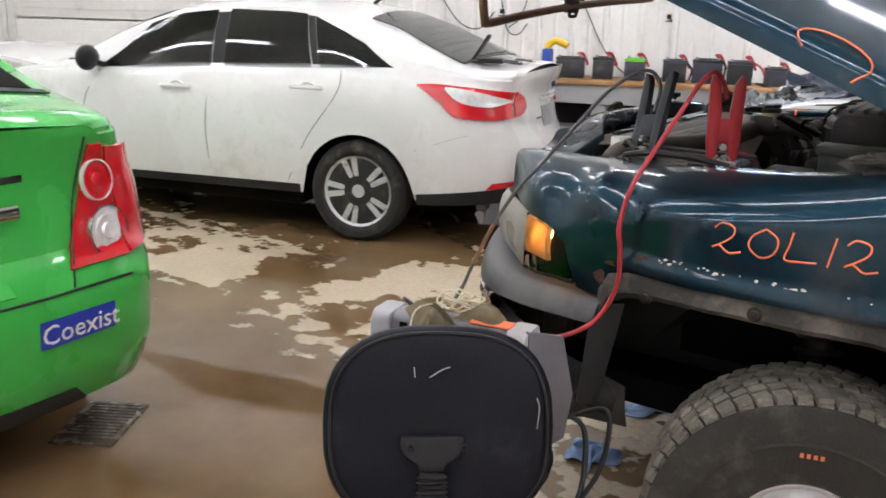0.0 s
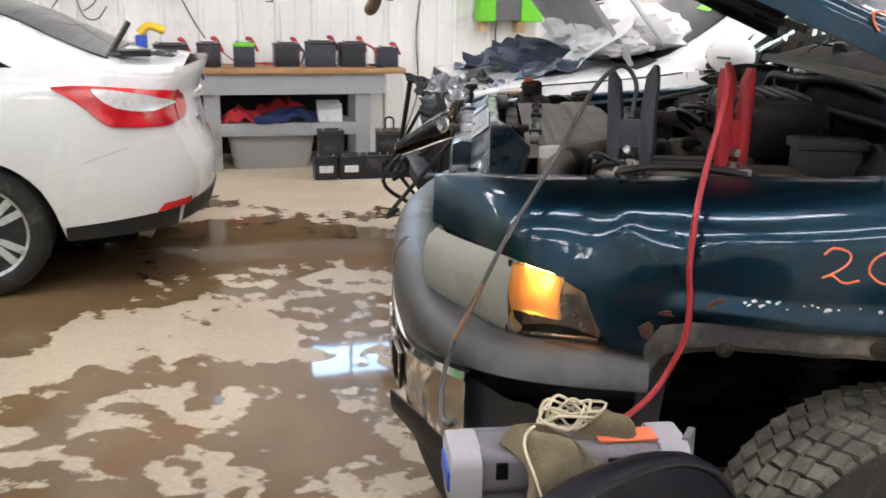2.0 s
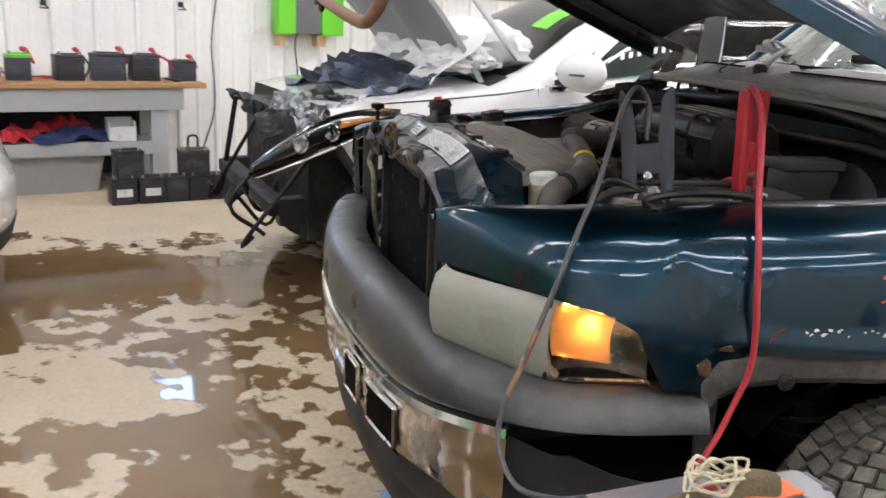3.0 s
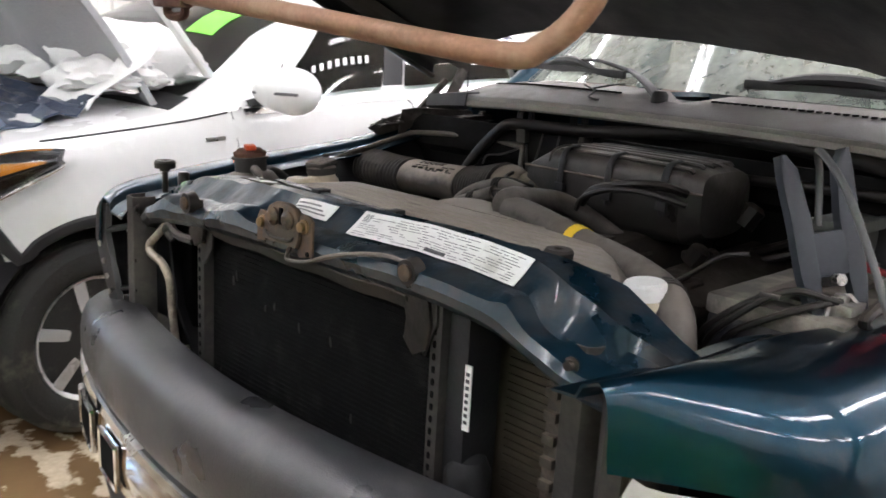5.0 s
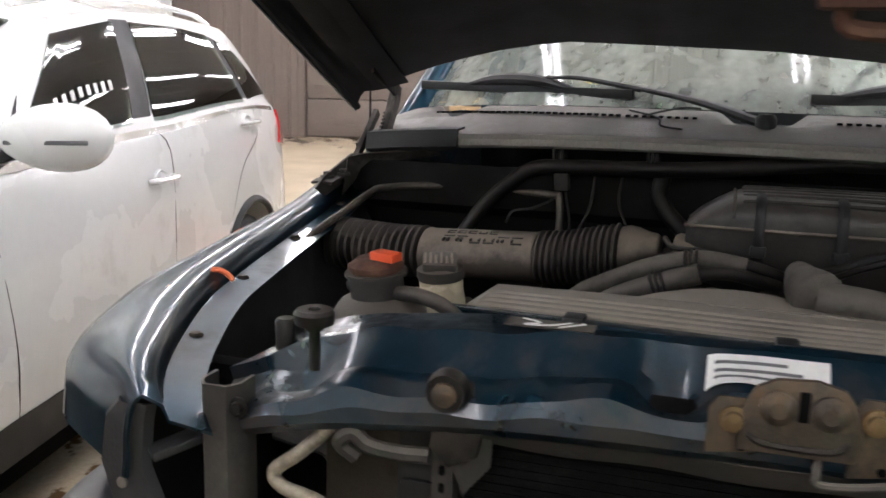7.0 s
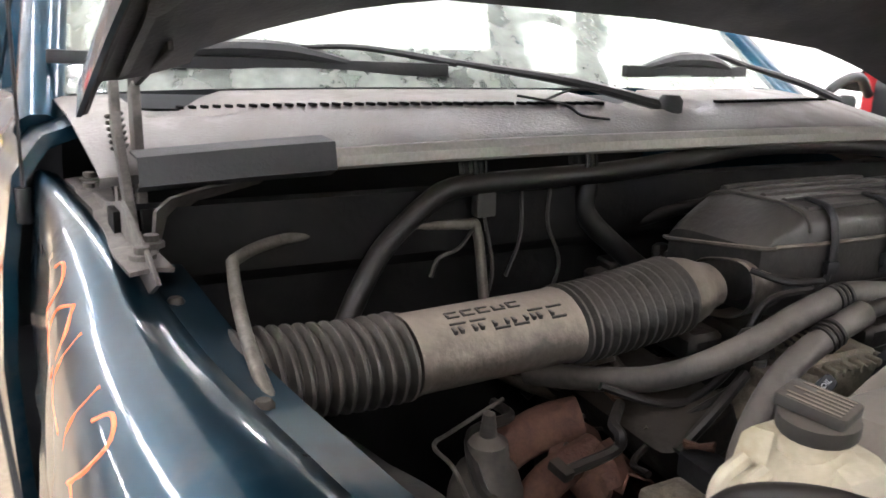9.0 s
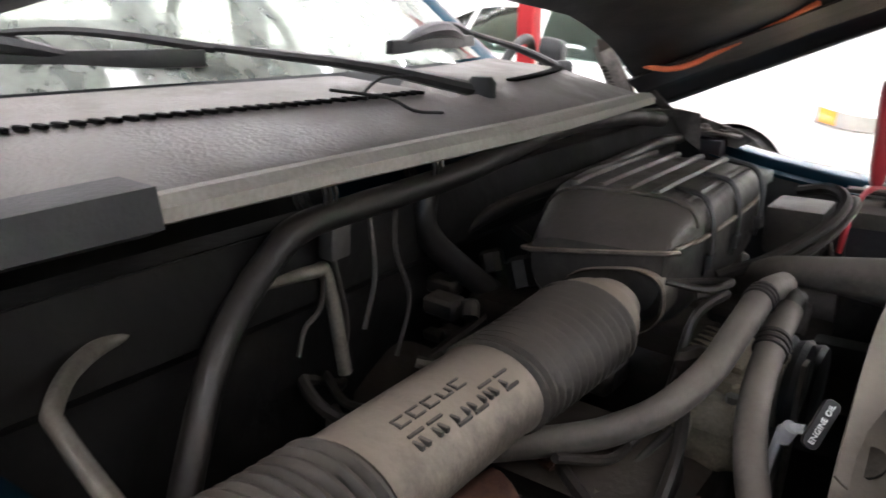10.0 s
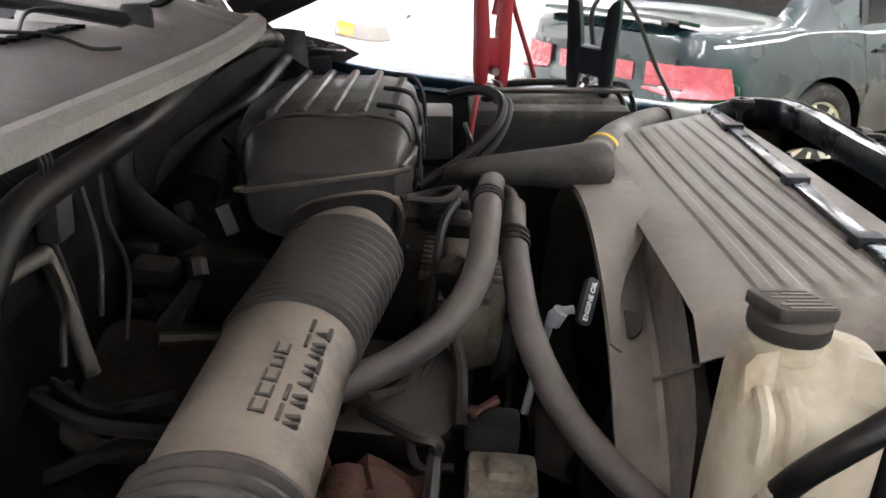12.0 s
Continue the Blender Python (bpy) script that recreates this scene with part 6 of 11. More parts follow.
# ---- engine bay ----
PLACED[0] = Matrix()
def bay_shell():
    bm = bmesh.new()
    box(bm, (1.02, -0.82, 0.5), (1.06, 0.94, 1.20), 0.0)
    part("firewall", bm, M_FIREWALL, truck, "grimy firewall with the hood's shade painted in")
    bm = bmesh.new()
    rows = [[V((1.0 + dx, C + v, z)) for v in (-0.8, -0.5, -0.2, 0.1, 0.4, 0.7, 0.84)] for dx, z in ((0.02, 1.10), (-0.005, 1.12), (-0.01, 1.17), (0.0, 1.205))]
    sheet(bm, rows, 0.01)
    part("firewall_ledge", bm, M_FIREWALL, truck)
    for s in (-1, 1):
        bm = bmesh.new()
        rows = []
        for i in range(20):
            x = lerp(0.12, 1.08, i / 19)
            vi = fender_inner(x, s) - (0.05 if s < 0 else 0.035)
            zt = fender_top(x) - 0.02
            rows.append([V((x, vy(s, vi), zt)), V((x, vy(s, vi - 0.015), zt - 0.05)), V((x, vy(s, min(vi - 0.03, 0.74)), 0.95)), V((x, vy(s, min(vi - 0.06, 0.70)), 0.80)), V((x, vy(s, 0.5), 0.66)), V((x, vy(s, 0.5), 0.47))])
        sheet(bm, rows if s < 0 else [r[::-1] for r in rows], 0.006)
        part("inner_fender", bm, M_TRIM, truck, "grimy black inner fender")
        for x in (0.18, 0.42, 0.66, 0.90):
            bm = bmesh.new()
            lathe(bm, [(0.011, 0), (0.011, 0.004), (0.007, 0.009), (0, 0.009)], 8, pose(x, vy(s, fender_inner(x, s) - 0.03), fender_top(x) - 0.0175))
            part("fender_bolt", bm, M_GREASE, truck)
    for s in (-1, 1):
        bm = bmesh.new()
        rows = []
        for i in range(15):
            x = lerp(0.30, 1.02, i / 14)
            h = 0.05 * math.sin(math.pi * i / 14) + 0.004 * math.sin(5 * i)
            rows.append([V((x, vy(s, v), z + h)) for v, z in ((0.77, 0.90), (0.72, 0.885), (0.65, 0.872), (0.585, 0.862), (0.565, 0.845), (0.555, 0.78), (0.55, 0.68))])
        sheet(bm, rows if s < 0 else [r[::-1] for r in rows], 0.005)
        part("wheelhouse", bm, M_WHEELHOUSE, truck, "dusty black wheelhouse top")
        for x, v in ((0.52, 0.66), (0.60, 0.70)):
            bm = bmesh.new()
            lathe(bm, [(0.009, -0.03), (0.009, 0.004), (0.0, 0.005)], 10, pose(x, vy(s, v), 0.925))
            part("wheelhouse_plug", bm, M_GREASE, truck)
    # dark slab added under the engine to block light from below
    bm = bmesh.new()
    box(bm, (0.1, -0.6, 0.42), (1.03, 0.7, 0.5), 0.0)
    part("bay_light_block", bm, M_VOID, truck)


bay_shell()


PLACED[0] = Matrix(((0.9187, 0.0373, -0.061, 0.1479), (-0.0342, 0.9197, 0.0472, 0.0004), (0.0628, -0.0448, 0.9183, 0.0777), (0, 0, 0, 1)))


def ribbed(y0, y1, n, r0, r1):
    """Radius along a corrugated stretch as (y, r)."""
    out = []
    for i in range(n):
        for f, r in ((0.0, r1), (0.3, r0), (0.55, r0), (0.85, r1)):
            out.append((lerp(y0, y1, (i + f) / n), r))
    return out


def intake():
    duct = new("intake_duct")
    duct.parent = truck
    tagged(duct, "dusty black corrugated air intake duct")
    r = 0.068
    def stretch(name, prof, mat, label):
        bm = bmesh.new()
        rows = []
        for y, rad in prof:
            back = ramp(y, [(0.26, 0), (0.47, 1)])
            cx, cz = 0.735 + 0.012 * back - 0.016 * ramp(y, [(0.3, 1), (0.5, 0)]), 1.05 - 0.025 * back + 0.006 * ramp(y, [(0.25, 1), (0.45, 0)]) + 0.012 * ramp(y, [(0.75, 0), (0.92, 1)])
            rows.append([V((cx + rad * 0.92 * math.cos(a), y, cz + 0.026 + rad * 0.7 * math.sin(a))) for a in (TAU * k / 36 for k in range(36))])
        vs = rows_mesh(bm, rows, around=True)
        bm.faces.new(vs[0])
        bm.faces.new(vs[-1])
        return part(name, bm, mat, duct, label, angle=60)
    stretch("rear_bellows", ribbed(0.915, 0.705, 13, 0.076, 0.064), M_BELLOWS, "corrugated rubber bellows")
    stretch("smooth_tube", [(0.705, 0.069), (0.70, 0.071), (0.695, 0.069), (0.68, 0.069), (0.48, 0.069), (0.474, 0.071), (0.47, 0.069)], M_DUSTY_LIGHT, "dusty smooth tube with raised lettering bars")
    stretch("front_bellows", ribbed(0.47, 0.305, 13, 0.075, 0.064), M_BELLOWS, "corrugated rubber bellows")
    stretch("duct_nose", [(0.305, 0.064), (0.29, 0.066), (0.275, 0.06), (0.255, 0.048), (0.24, 0.044), (0.235, 0.038)], M_DUSTY_LIGHT, "tapered duct nose")
    bm = bmesh.new()
    rng = random.Random(2)
    def glyph(y, x, h, w):
        kind = rng.randrange(3)
        for dx, dy, sx, sy in (((-0.4, 0, 0.18, 1), (0.4, 0, 0.18, 1), (0, 0.4, 0.7, 0.2)), ((-0.4, 0, 0.18, 1), (0, -0.4, 0.7, 0.2), (0, 0.4, 0.7, 0.2)), ((0, 0, 0.9, 0.22), (0, 0.42, 0.9, 0.2), (0.4, 0, 0.18, 1)))[kind]:
            zz = 1.051 + 0.0486 * math.sqrt(max(1 - ((x + dx * h - 0.747) / 0.0638) ** 2, 0))
            box(bm, (x + dx * h - sx * h / 2, y + dy * w - sy * w / 2, zz - 0.004), (x + dx * h + sx * h / 2, y + dy * w + sy * w / 2, zz + 0.0015), 0.0005, None, 1)
    for i in range(5):
        glyph(0.645 - 0.022 * i, 0.734, 0.013, 0.017)
    for i in range(6):
        glyph(0.645 - 0.028 * i, 0.71, 0.019, 0.022)
    part("moulded_relief", bm, M_DUSTY, duct, "two rows of raised moulded bars", kind="stuff")


intake()


def hose(name, pts, r, mat, label="", seg=14):
    bm = bmesh.new()
    tube(bm, pts, r, seg, 7)
    return part(name, bm, mat, truck, label)


def clamp_ring(at, way, r, mat=None):
    bm = bmesh.new()
    m = axis_frame(at, way, (0.3, 0.5, 0.8))
    for k in (-1, 0, 1):
        lathe(bm, [(r, -0.003), (r + 0.0025, -0.002), (r + 0.0025, 0.002), (r, 0.003)], 18, m @ pose(0, 0, 0.009 * k), close=True)
    return part("hose_clamp", bm, mat or M_RUBBER, truck)


def hoses():
    hose("coolant_hose", [(0.555, 0.08, 1.10), (0.561, 0.152, 1.108), (0.563, 0.23, 1.092), (0.571, 0.30, 1.062), (0.598, 0.355, 1.03), (0.638, 0.38, 1.002), (0.674, 0.397, 0.985), (0.75, 0.43, 0.96), (0.82, 0.47, 0.945)], 0.0175, M_HOSE, "dusty grey rubber hose")
    hose("coolant_hose", [(0.53, 0.15, 1.095), (0.529, 0.205, 1.078), (0.521, 0.283, 1.05), (0.507, 0.338, 1.015), (0.476, 0.397, 0.975), (0.436, 0.433, 0.94), (0.39, 0.461, 0.91), (0.34, 0.48, 0.88)], 0.0175, M_HOSE, "dusty grey rubber hose")
    clamp_ring((0.561, 0.165, 1.106), (0.02, 0.95, -0.1), 0.018)
    clamp_ring((0.528, 0.215, 1.075), (-0.05, 0.9, -0.35), 0.018)
    for pts in ([(0.575, 0.02, 1.08), (0.562, 0.07, 1.10), (0.558, 0.10, 1.103)], [(0.56, 0.03, 1.07), (0.535, 0.10, 1.095), (0.53, 0.16, 1.093)]):
        hose("hose_end", pts, 0.011, M_RUBBER)
    hose("heater_hose", [(1.0, -0.62, 1.14), (0.985, -0.4, 1.18), (0.975, -0.1, 1.205), (0.965, 0.2, 1.192), (0.962, 0.44, 1.195), (0.962, 0.525, 1.193), (0.962, 0.57, 1.172), (0.955, 0.645, 1.11), (0.93, 0.71, 1.02), (0.90, 0.77, 0.92)], 0.0165, M_RUBBER, "black heater hose")
    clamp_ring((0.983, 0.48, 1.217), (0, 1, 0), 0.023)
    clamp_ring((0.978, 0.28, 1.214), (0, 1, 0), 0.023)
    hose("pipe", [(1.05, 0.36, 0.95), (1.03, 0.41, 0.93), (0.99, 0.438, 0.91), (0.955, 0.442, 0.89), (0.925, 0.41, 0.87), (0.90, 0.36, 0.85)], 0.013, M_PIPE, "dull metal exhaust pipe")
    hose("heater_hose", [(0.985, 0.26, 1.18), (0.98, 0.265, 1.12), (0.955, 0.20, 1.05), (0.92, 0.12, 0.98)], 0.018, M_RUBBER)
    for pts in ([(0.975, 0.34, 1.19), (0.965, 0.35, 1.12), (0.955, 0.33, 1.05), (0.95, 0.36, 0.98)], [(0.97, 0.40, 1.18), (0.95, 0.41, 1.11), (0.94, 0.44, 1.05)], [(0.968, 0.465, 1.14), (0.955, 0.455, 1.06), (0.95, 0.47, 1.0)], [(0.96, 0.49, 1.125), (0.93, 0.53, 1.11), (0.915, 0.57, 1.105), (0.91, 0.585, 1.08)]):
        hose("wire", pts, 0.003, M_WIRE, "thin grey cable", 8)
    bm = bmesh.new()
    box(bm, (0.95, 0.455, 1.145), (0.972, 0.488, 1.185), 0.004)
    part("sensor", bm, M_DUSTY, truck, "small brown sensor block")
    # wires over the middle
    for pts, r, m in (([(0.63, -0.29, 1.13), (0.58, -0.26, 1.15), (0.545, -0.2, 1.15), (0.55, -0.12, 1.13), (0.60, -0.05, 1.09), (0.66, 0.0, 1.06)], 0.009, M_RUBBER), ([(0.57, -0.33, 1.12), (0.54, -0.26, 1.14), (0.53, -0.18, 1.14), (0.55, -0.09, 1.11), (0.61, -0.02, 1.06)], 0.006, M_RUBBER),
                      ([(0.60, -0.45, 1.04), (0.59, -0.40, 1.03), (0.57, -0.36, 1.0), (0.55, -0.32, 0.97)], 0.005, M_RUBBER), ([(0.63, 0.19, 1.10), (0.60, 0.17, 1.105), (0.615, 0.235, 1.09), (0.62, 0.28, 1.0), (0.64, 0.33, 0.95)], 0.006, M_RUBBER),
                      ([(0.60, 0.30, 0.98), (0.63, 0.36, 0.93), (0.62, 0.43, 0.90), (0.58, 0.44, 0.905)], 0.005, M_RUBBER), ([(0.60, 0.27, 1.0), (0.58, 0.34, 0.97), (0.575, 0.40, 0.93)], 0.008, M_RUBBER),
                      ([(0.66, 0.22, 1.12), (0.615, 0.20, 1.115), (0.60, 0.155, 1.115), (0.63, 0.13, 1.10), (0.67, 0.17, 1.10)], 0.005, M_RUBBER)):
        hose("wire", pts, r, m, "", 8)
    # loose wiring and vacuum lines low in the bay
    rng = random.Random(21)
    for k in range(22):
        a = V((rng.uniform(0.62, 0.98), rng.uniform(-0.05, 0.62), rng.uniform(0.86, 1.0)))
        turn = rng.uniform(0, TAU)
        pts = [a]
        for j in range(4):
            turn += rng.uniform(-0.9, 0.9)
            a = a + V((0.07 * math.cos(turn), 0.09 * math.sin(turn), rng.uniform(-0.035, 0.03)))
            a = V((min(max(a.x, 0.6), 1.0), min(max(a.y, -0.1), 0.68), min(max(a.z, 0.84), 1.03 if a.x > 0.84 else 0.96)))
            pts.append(a)
        hose("wire", pts, rng.choice((0.003, 0.004, 0.006, 0.008)), rng.choice((M_RUBBER, M_RUBBER, M_WIRE, M_PIPE)), "", 7)
        if k % 3 == 0:
            bm = bmesh.new()
            bar(bm, pts[-1] - V((0.012, 0, 0)), pts[-1] + V((0.018, 0.006, 0.006)), 0.016, 0.013, bevel=0.002)
            part("connector", bm, M_GREASE, truck)
    # brown, black and orange clutter low down
    bm = bmesh.new()
    tube(bm, [(0.74, 0.43, 0.90), (0.76, 0.49, 0.885), (0.75, 0.56, 0.86), (0.70, 0.60, 0.83)], lambda t: 0.035 - 0.008 * t, 12, 5)
    tube(bm, [(0.69, 0.44, 0.88), (0.68, 0.52, 0.86), (0.66, 0.58, 0.82)], 0.026, 12, 5)
    part("exhaust_manifold", bm, M_RUST, truck, "flaking rusty exhaust manifold")
    bm = bmesh.new()
    rng = random.Random(5)
    rows = []
    for i in range(11):                              # flaked shield bent over the manifold
        a = radians(lerp(-30, 200, i / 10))
        rows.append([V((lerp(0.60, 0.73, j / 8) + 0.008 * rng.uniform(-1, 1), 0.445 + (0.045 + 0.008 * rng.uniform(-1, 1)) * math.cos(a), 0.845 + (0.045 + 0.01 * rng.uniform(-1, 1)) * math.sin(a) + 0.012 * math.sin(5 * j))) for j in range(9)])
    sheet(bm, rows, 0.003)
    part("heat_shield", bm, M_RUST, truck, "flaking rust-brown heat shield", angle=18)
    bm = bmesh.new()
    box(bm, (0.49, 0.40, 0.84), (0.565, 0.47, 0.905), 0.01)
    box(bm, (0.505, 0.415, 0.89), (0.545, 0.455, 0.915), 0.008)
    part("ignition_coil", bm, M_ALU, truck, "pale coil block")
    bm = bmesh.new()
    box(bm, (0.51, 0.36, 0.90), (0.57, 0.405, 0.935), 0.006)
    part("connector", bm, M_BLACK, truck)
    for x, y, z in ((0.555, 0.385, 0.945), (0.72, 0.385, 0.93), (0.93, 0.28, 0.93), (0.90, 0.34, 0.96)):
        bm = bmesh.new()
        rng = random.Random(int(1000 * x))
        for k in range(5):
            a = rng.random() * TAU
            bar(bm, (x, y, z), (x + 0.02 * math.cos(a), y + 0.02 * math.sin(a), z + 0.012 * rng.random()), 0.008, 0.005, bevel=0.001)
        part("leaf_scrap", bm, M_RUST, truck, "dry orange-brown scrap")


hoses()


def engine():
    eng = new("engine")
    eng.parent = truck
    tagged(eng, "greasy dusty engine block")
    rng = random.Random(11)
    bm = bmesh.new()
    box(bm, (0.56, -0.26, 0.5), (1.0, 0.34, 0.90), 0.03)
    box(bm, (0.60, -0.16, 0.88), (0.96, 0.20, 1.02), 0.03)
    part("block", bm, M_GREASE, eng)
    for y0 in (-0.34, 0.26):
        bm = bmesh.new()
        slab(bm, rounded(0.42, 0.13, 0.03), 0.06, pose(0.79, y0 + 0.065, 0.89, 25 if y0 < 0 else -25), 0.012)
        part("valve_cover", bm, M_GREASE, eng)
    bm = bmesh.new()
    for k in range(46):
        x, y = 0.58 + 0.42 * rng.random(), -0.3 + 0.62 * rng.random()
        s = 0.015 + 0.03 * rng.random()
        z = 0.93 + 0.10 * rng.random()
        if k % 3 == 0:
            lathe(bm, [(s * 0.6, 0), (s * 0.6, s), (s * 0.35, s * 1.2), (0, s * 1.2)], 8, pose(x, y, z, 40 * rng.random(), 40 * rng.random(), 0))
        else:
            box(bm, (x - s, y - s * 0.7, z - s * 0.5), (x + s, y + s * 0.7, z + s * 0.5), s * 0.2, None, 1)
    part("engine_clutter", bm, M_GREASE, eng, kind="stuff")
    alt = new("alternator")
    alt.parent = truck
    tagged(alt, "dull aluminium alternator with finned case")
    bm = bmesh.new()
    slab(bm, rounded(0.115, 0.15, 0.035, 5), 0.12, pose(0.585, 0.145, 0.895), 0.012)
    part("case", bm, M_ALU, alt)
    for k in range(8):
        for x in (0.537, 0.628):
            bm = bmesh.new()
            box(bm, (x - 0.012, 0.083 + 0.0165 * k, 1.008), (x + 0.012, 0.091 + 0.0165 * k, 1.021), 0.002, None, 1)
            part("fin", bm, M_ALU, alt)
    bm = bmesh.new()
    box(bm, (0.56, 0.10, 1.01), (0.608, 0.19, 1.024), 0.006)
    part("cover", bm, M_ALU, alt, "pale dusty cover plate")
    bm = bmesh.new()
    box(bm, (0.548, 0.21, 0.955), (0.62, 0.245, 1.0), 0.008)
    part("foot", bm, M_ALU, alt)
    bm = bmesh.new()
    bar(bm, (0.612, 0.235, 0.97), (0.60, 0.33, 0.90), 0.03, 0.02)
    part("bracket", bm, M_ALU, alt)
    for x, y in ((0.556, 0.232), (0.612, 0.232), (0.64, 0.09)):
        bm = bmesh.new()
        lathe(bm, [(0.009, 0), (0.009, 0.008), (0.0, 0.009)], 6, pose(x, y, 1.0))
        part("bolt", bm, M_STEEL, alt)
    for y, r, z in ((0.07, 0.06, 0.97), (-0.07, 0.07, 0.90), (0.16, 0.045, 0.90)):
        bm = bmesh.new()
        lathe(bm, [(0.01, 0), (r, 0), (r - 0.006, 0.008), (r - 0.002, 0.018), (r - 0.006, 0.026), (0.02, 0.028), (0, 0.03)], 24, axis_frame((0.535, y, z), (-1, 0, 0), (0, 1, 0)))
        part("pulley", bm, M_TRIM, eng)
    bm = bmesh.new()
    bar(bm, (0.505, 0.115, 0.70), (0.505, 0.112, 1.02), 0.024, 0.006, (1, 0, 0), 0.001)
    part("belt", bm, M_HOSE, eng, "dusty drive belt")
    # dipstick with its lettered handle
    dip = new("dipstick")
    dip.parent = truck
    bm = bmesh.new()
    tube(bm, [(0.50, 0.315, 0.90), (0.485, 0.318, 1.02), (0.48, 0.318, 1.035), (0.46, 0.322, 1.043)], 0.005, 8, 4)
    lathe(bm, [(0.009, 0), (0.009, 0.02), (0, 0.021)], 12, axis_frame((0.481, 0.317, 1.022), (-0.35, 0.2, 0.9)))
    part("tube", bm, M_LIGHTGREY, dip, "pale grey dipstick tube")
    bm = bmesh.new()
    m = axis_frame((0.447, 0.326, 1.056), (-0.45, 0.75, 0.5), (-0.35, -0.4, 0.9))
    slab(bm, rounded(0.055, 0.018, 0.007), 0.008, m @ pose(0, 0, -0.004), 0.002)
    part("handle", bm, M_BLACK, dip, "black handle lettered ENGINE OIL")
    words("handle_text", "ENGINE OIL", 0.0085, m @ pose(0, 0, 0.0045), M_WHITE_PRINT, dip, 0.0003)


engine()


def bottles():
    bay = PLACED[0].copy()
    PLACED[0] = pose(-0.02, 0.024, 0.033) @ bay
    wb = new("washer_bottle")
    wb.parent = truck
    tagged(wb, "stained cream washer bottle with black cap")
    bm = bmesh.new()
    rows = []
    for z, f in ((0.70, 0.94), (0.72, 1.0), (0.95, 1.0), (1.055, 0.99), (1.078, 0.93), (1.088, 0.80), (1.09, 0.5)):
        rows.append([V((0.305 + x * f, 0.51 + y * f, z - 0.4 * max(0, z - 1.0) * (y > 0.02))) for x, y in rounded(0.132, 0.11, 0.035, 5)])
    vs = rows_mesh(bm, rows, around=True)
    bm.faces.new(vs[0])
    bm.faces.new(vs[-1])
    lathe(bm, [(0.033, 0), (0.033, 0.022), (0.026, 0.024), (0.026, 0.03)], 20, pose(0.322, 0.486, 1.074))
    for dx in (-0.012, 0.012):
        tube(bm, [(0.34 + dx, 0.535, 1.06), (0.34 + dx, 0.562, 1.045), (0.34 + dx, 0.568, 1.01)], 0.008, 8, 4)
    part("bottle", bm, M_CREAM, wb)
    bm = bmesh.new()
    lathe(bm, [(0.034, 0), (0.036, 0.004), (0.036, 0.016), (0.03, 0.02), (0, 0.02)], 20, pose(0.322, 0.486, 1.092))
    slab(bm, rounded(0.064, 0.052, 0.006), 0.012, pose(0.324, 0.488, 1.112, 4, -5, 20), 0.003)
    part("cap", bm, M_DUSTY, wb, "dusty black flip cap")
    bm = bmesh.new()
    rng = random.Random(8)
    for k in range(6):
        box(bm, (-0.026, -0.02 + 0.008 * k, 0.0098), (0.026 - 0.02 * rng.random(), -0.0165 + 0.008 * k, 0.0108), 0, pose(0.324, 0.488, 1.114, 4, -5, 20))
    part("cap_print", bm, M_DUSTY_LIGHT, wb)
    bm = bmesh.new()
    tube(bm, [(0.335, 0.575, 0.985), (0.325, 0.60, 1.03), (0.285, 0.61, 1.08), (0.235, 0.585, 1.102), (0.185, 0.54, 1.095)], 0.012, 12, 6)
    part("overflow_hose", bm, M_RUBBER, wb, "black rubber hose")
    bm = bmesh.new()
    lathe(bm, [(0.016, 0), (0.016, 0.03), (0.012, 0.034), (0.012, 0.05), (0, 0.05)], 12, axis_frame((0.337, 0.572, 0.945), (0.0, 0.1, 1)))
    part("spigot", bm, M_CREAM, wb)
    PLACED[0] = pose(-0.05, 0.027, 0.058) @ bay
    cb = new("coolant_bottle")
    cb.parent = truck
    tagged(cb, "grey coolant bottle with red lever cap")
    bm = bmesh.new()
    lathe(bm, [(0.0, 0.78), (0.06, 0.78), (0.065, 0.8), (0.065, 1.06), (0.05, 1.08), (0.036, 1.085), (0.036, 1.112), (0.042, 1.113), (0.042, 1.118), (0.03, 1.118)], 24, pose(0.178, 0.51, 0.004))
    tube(bm, [(0.17, 0.48, 1.095), (0.15, 0.44, 1.10), (0.14, 0.40, 1.09), (0.14, 0.37, 1.06)], 0.01, 10, 5)
    part("bottle", bm, M_DUSTY, cb)
    bm = bmesh.new()
    lathe(bm, [(0.034, 0), (0.037, 0.004), (0.037, 0.010), (0.03, 0.014), (0.026, 0.018), (0, 0.018)], 24, pose(0.178, 0.51, 1.122))
    part("cap", bm, M_RUST, cb, "rust-stained pressure cap")
    bm = bmesh.new()
    box(bm, (-0.03, -0.011, -0.002), (0.01, 0.011, 0.01), 0.003, pose(0.172, 0.500, 1.141, 0, 0, 70))
    part("lever", bm, M_ORANGE_PLASTIC, cb, "red cap lever")
    PLACED[0] = pose(-0.012, -0.022, 0.008) @ bay
    wc = new("brake_bottle")
    wc.parent = truck
    tagged(wc, "small white capped bottle")
    bm = bmesh.new()
    lathe(bm, [(0, 0.95), (0.034, 0.95), (0.036, 0.96), (0.036, 1.05), (0.03, 1.06), (0, 1.06)], 20, pose(0.185, -0.50, 0))
    part("bottle", bm, M_CREAM, wc)
    bm = bmesh.new()
    lathe(bm, [(0.03, 1.055), (0.032, 1.057), (0.032, 1.078), (0.028, 1.082), (0, 1.082)], 20, pose(0.185, -0.50, 0))
    part("cap", bm, M_LABEL, wc, "white cap")
    PLACED[0] = bay
    sk = new("shock_tower")
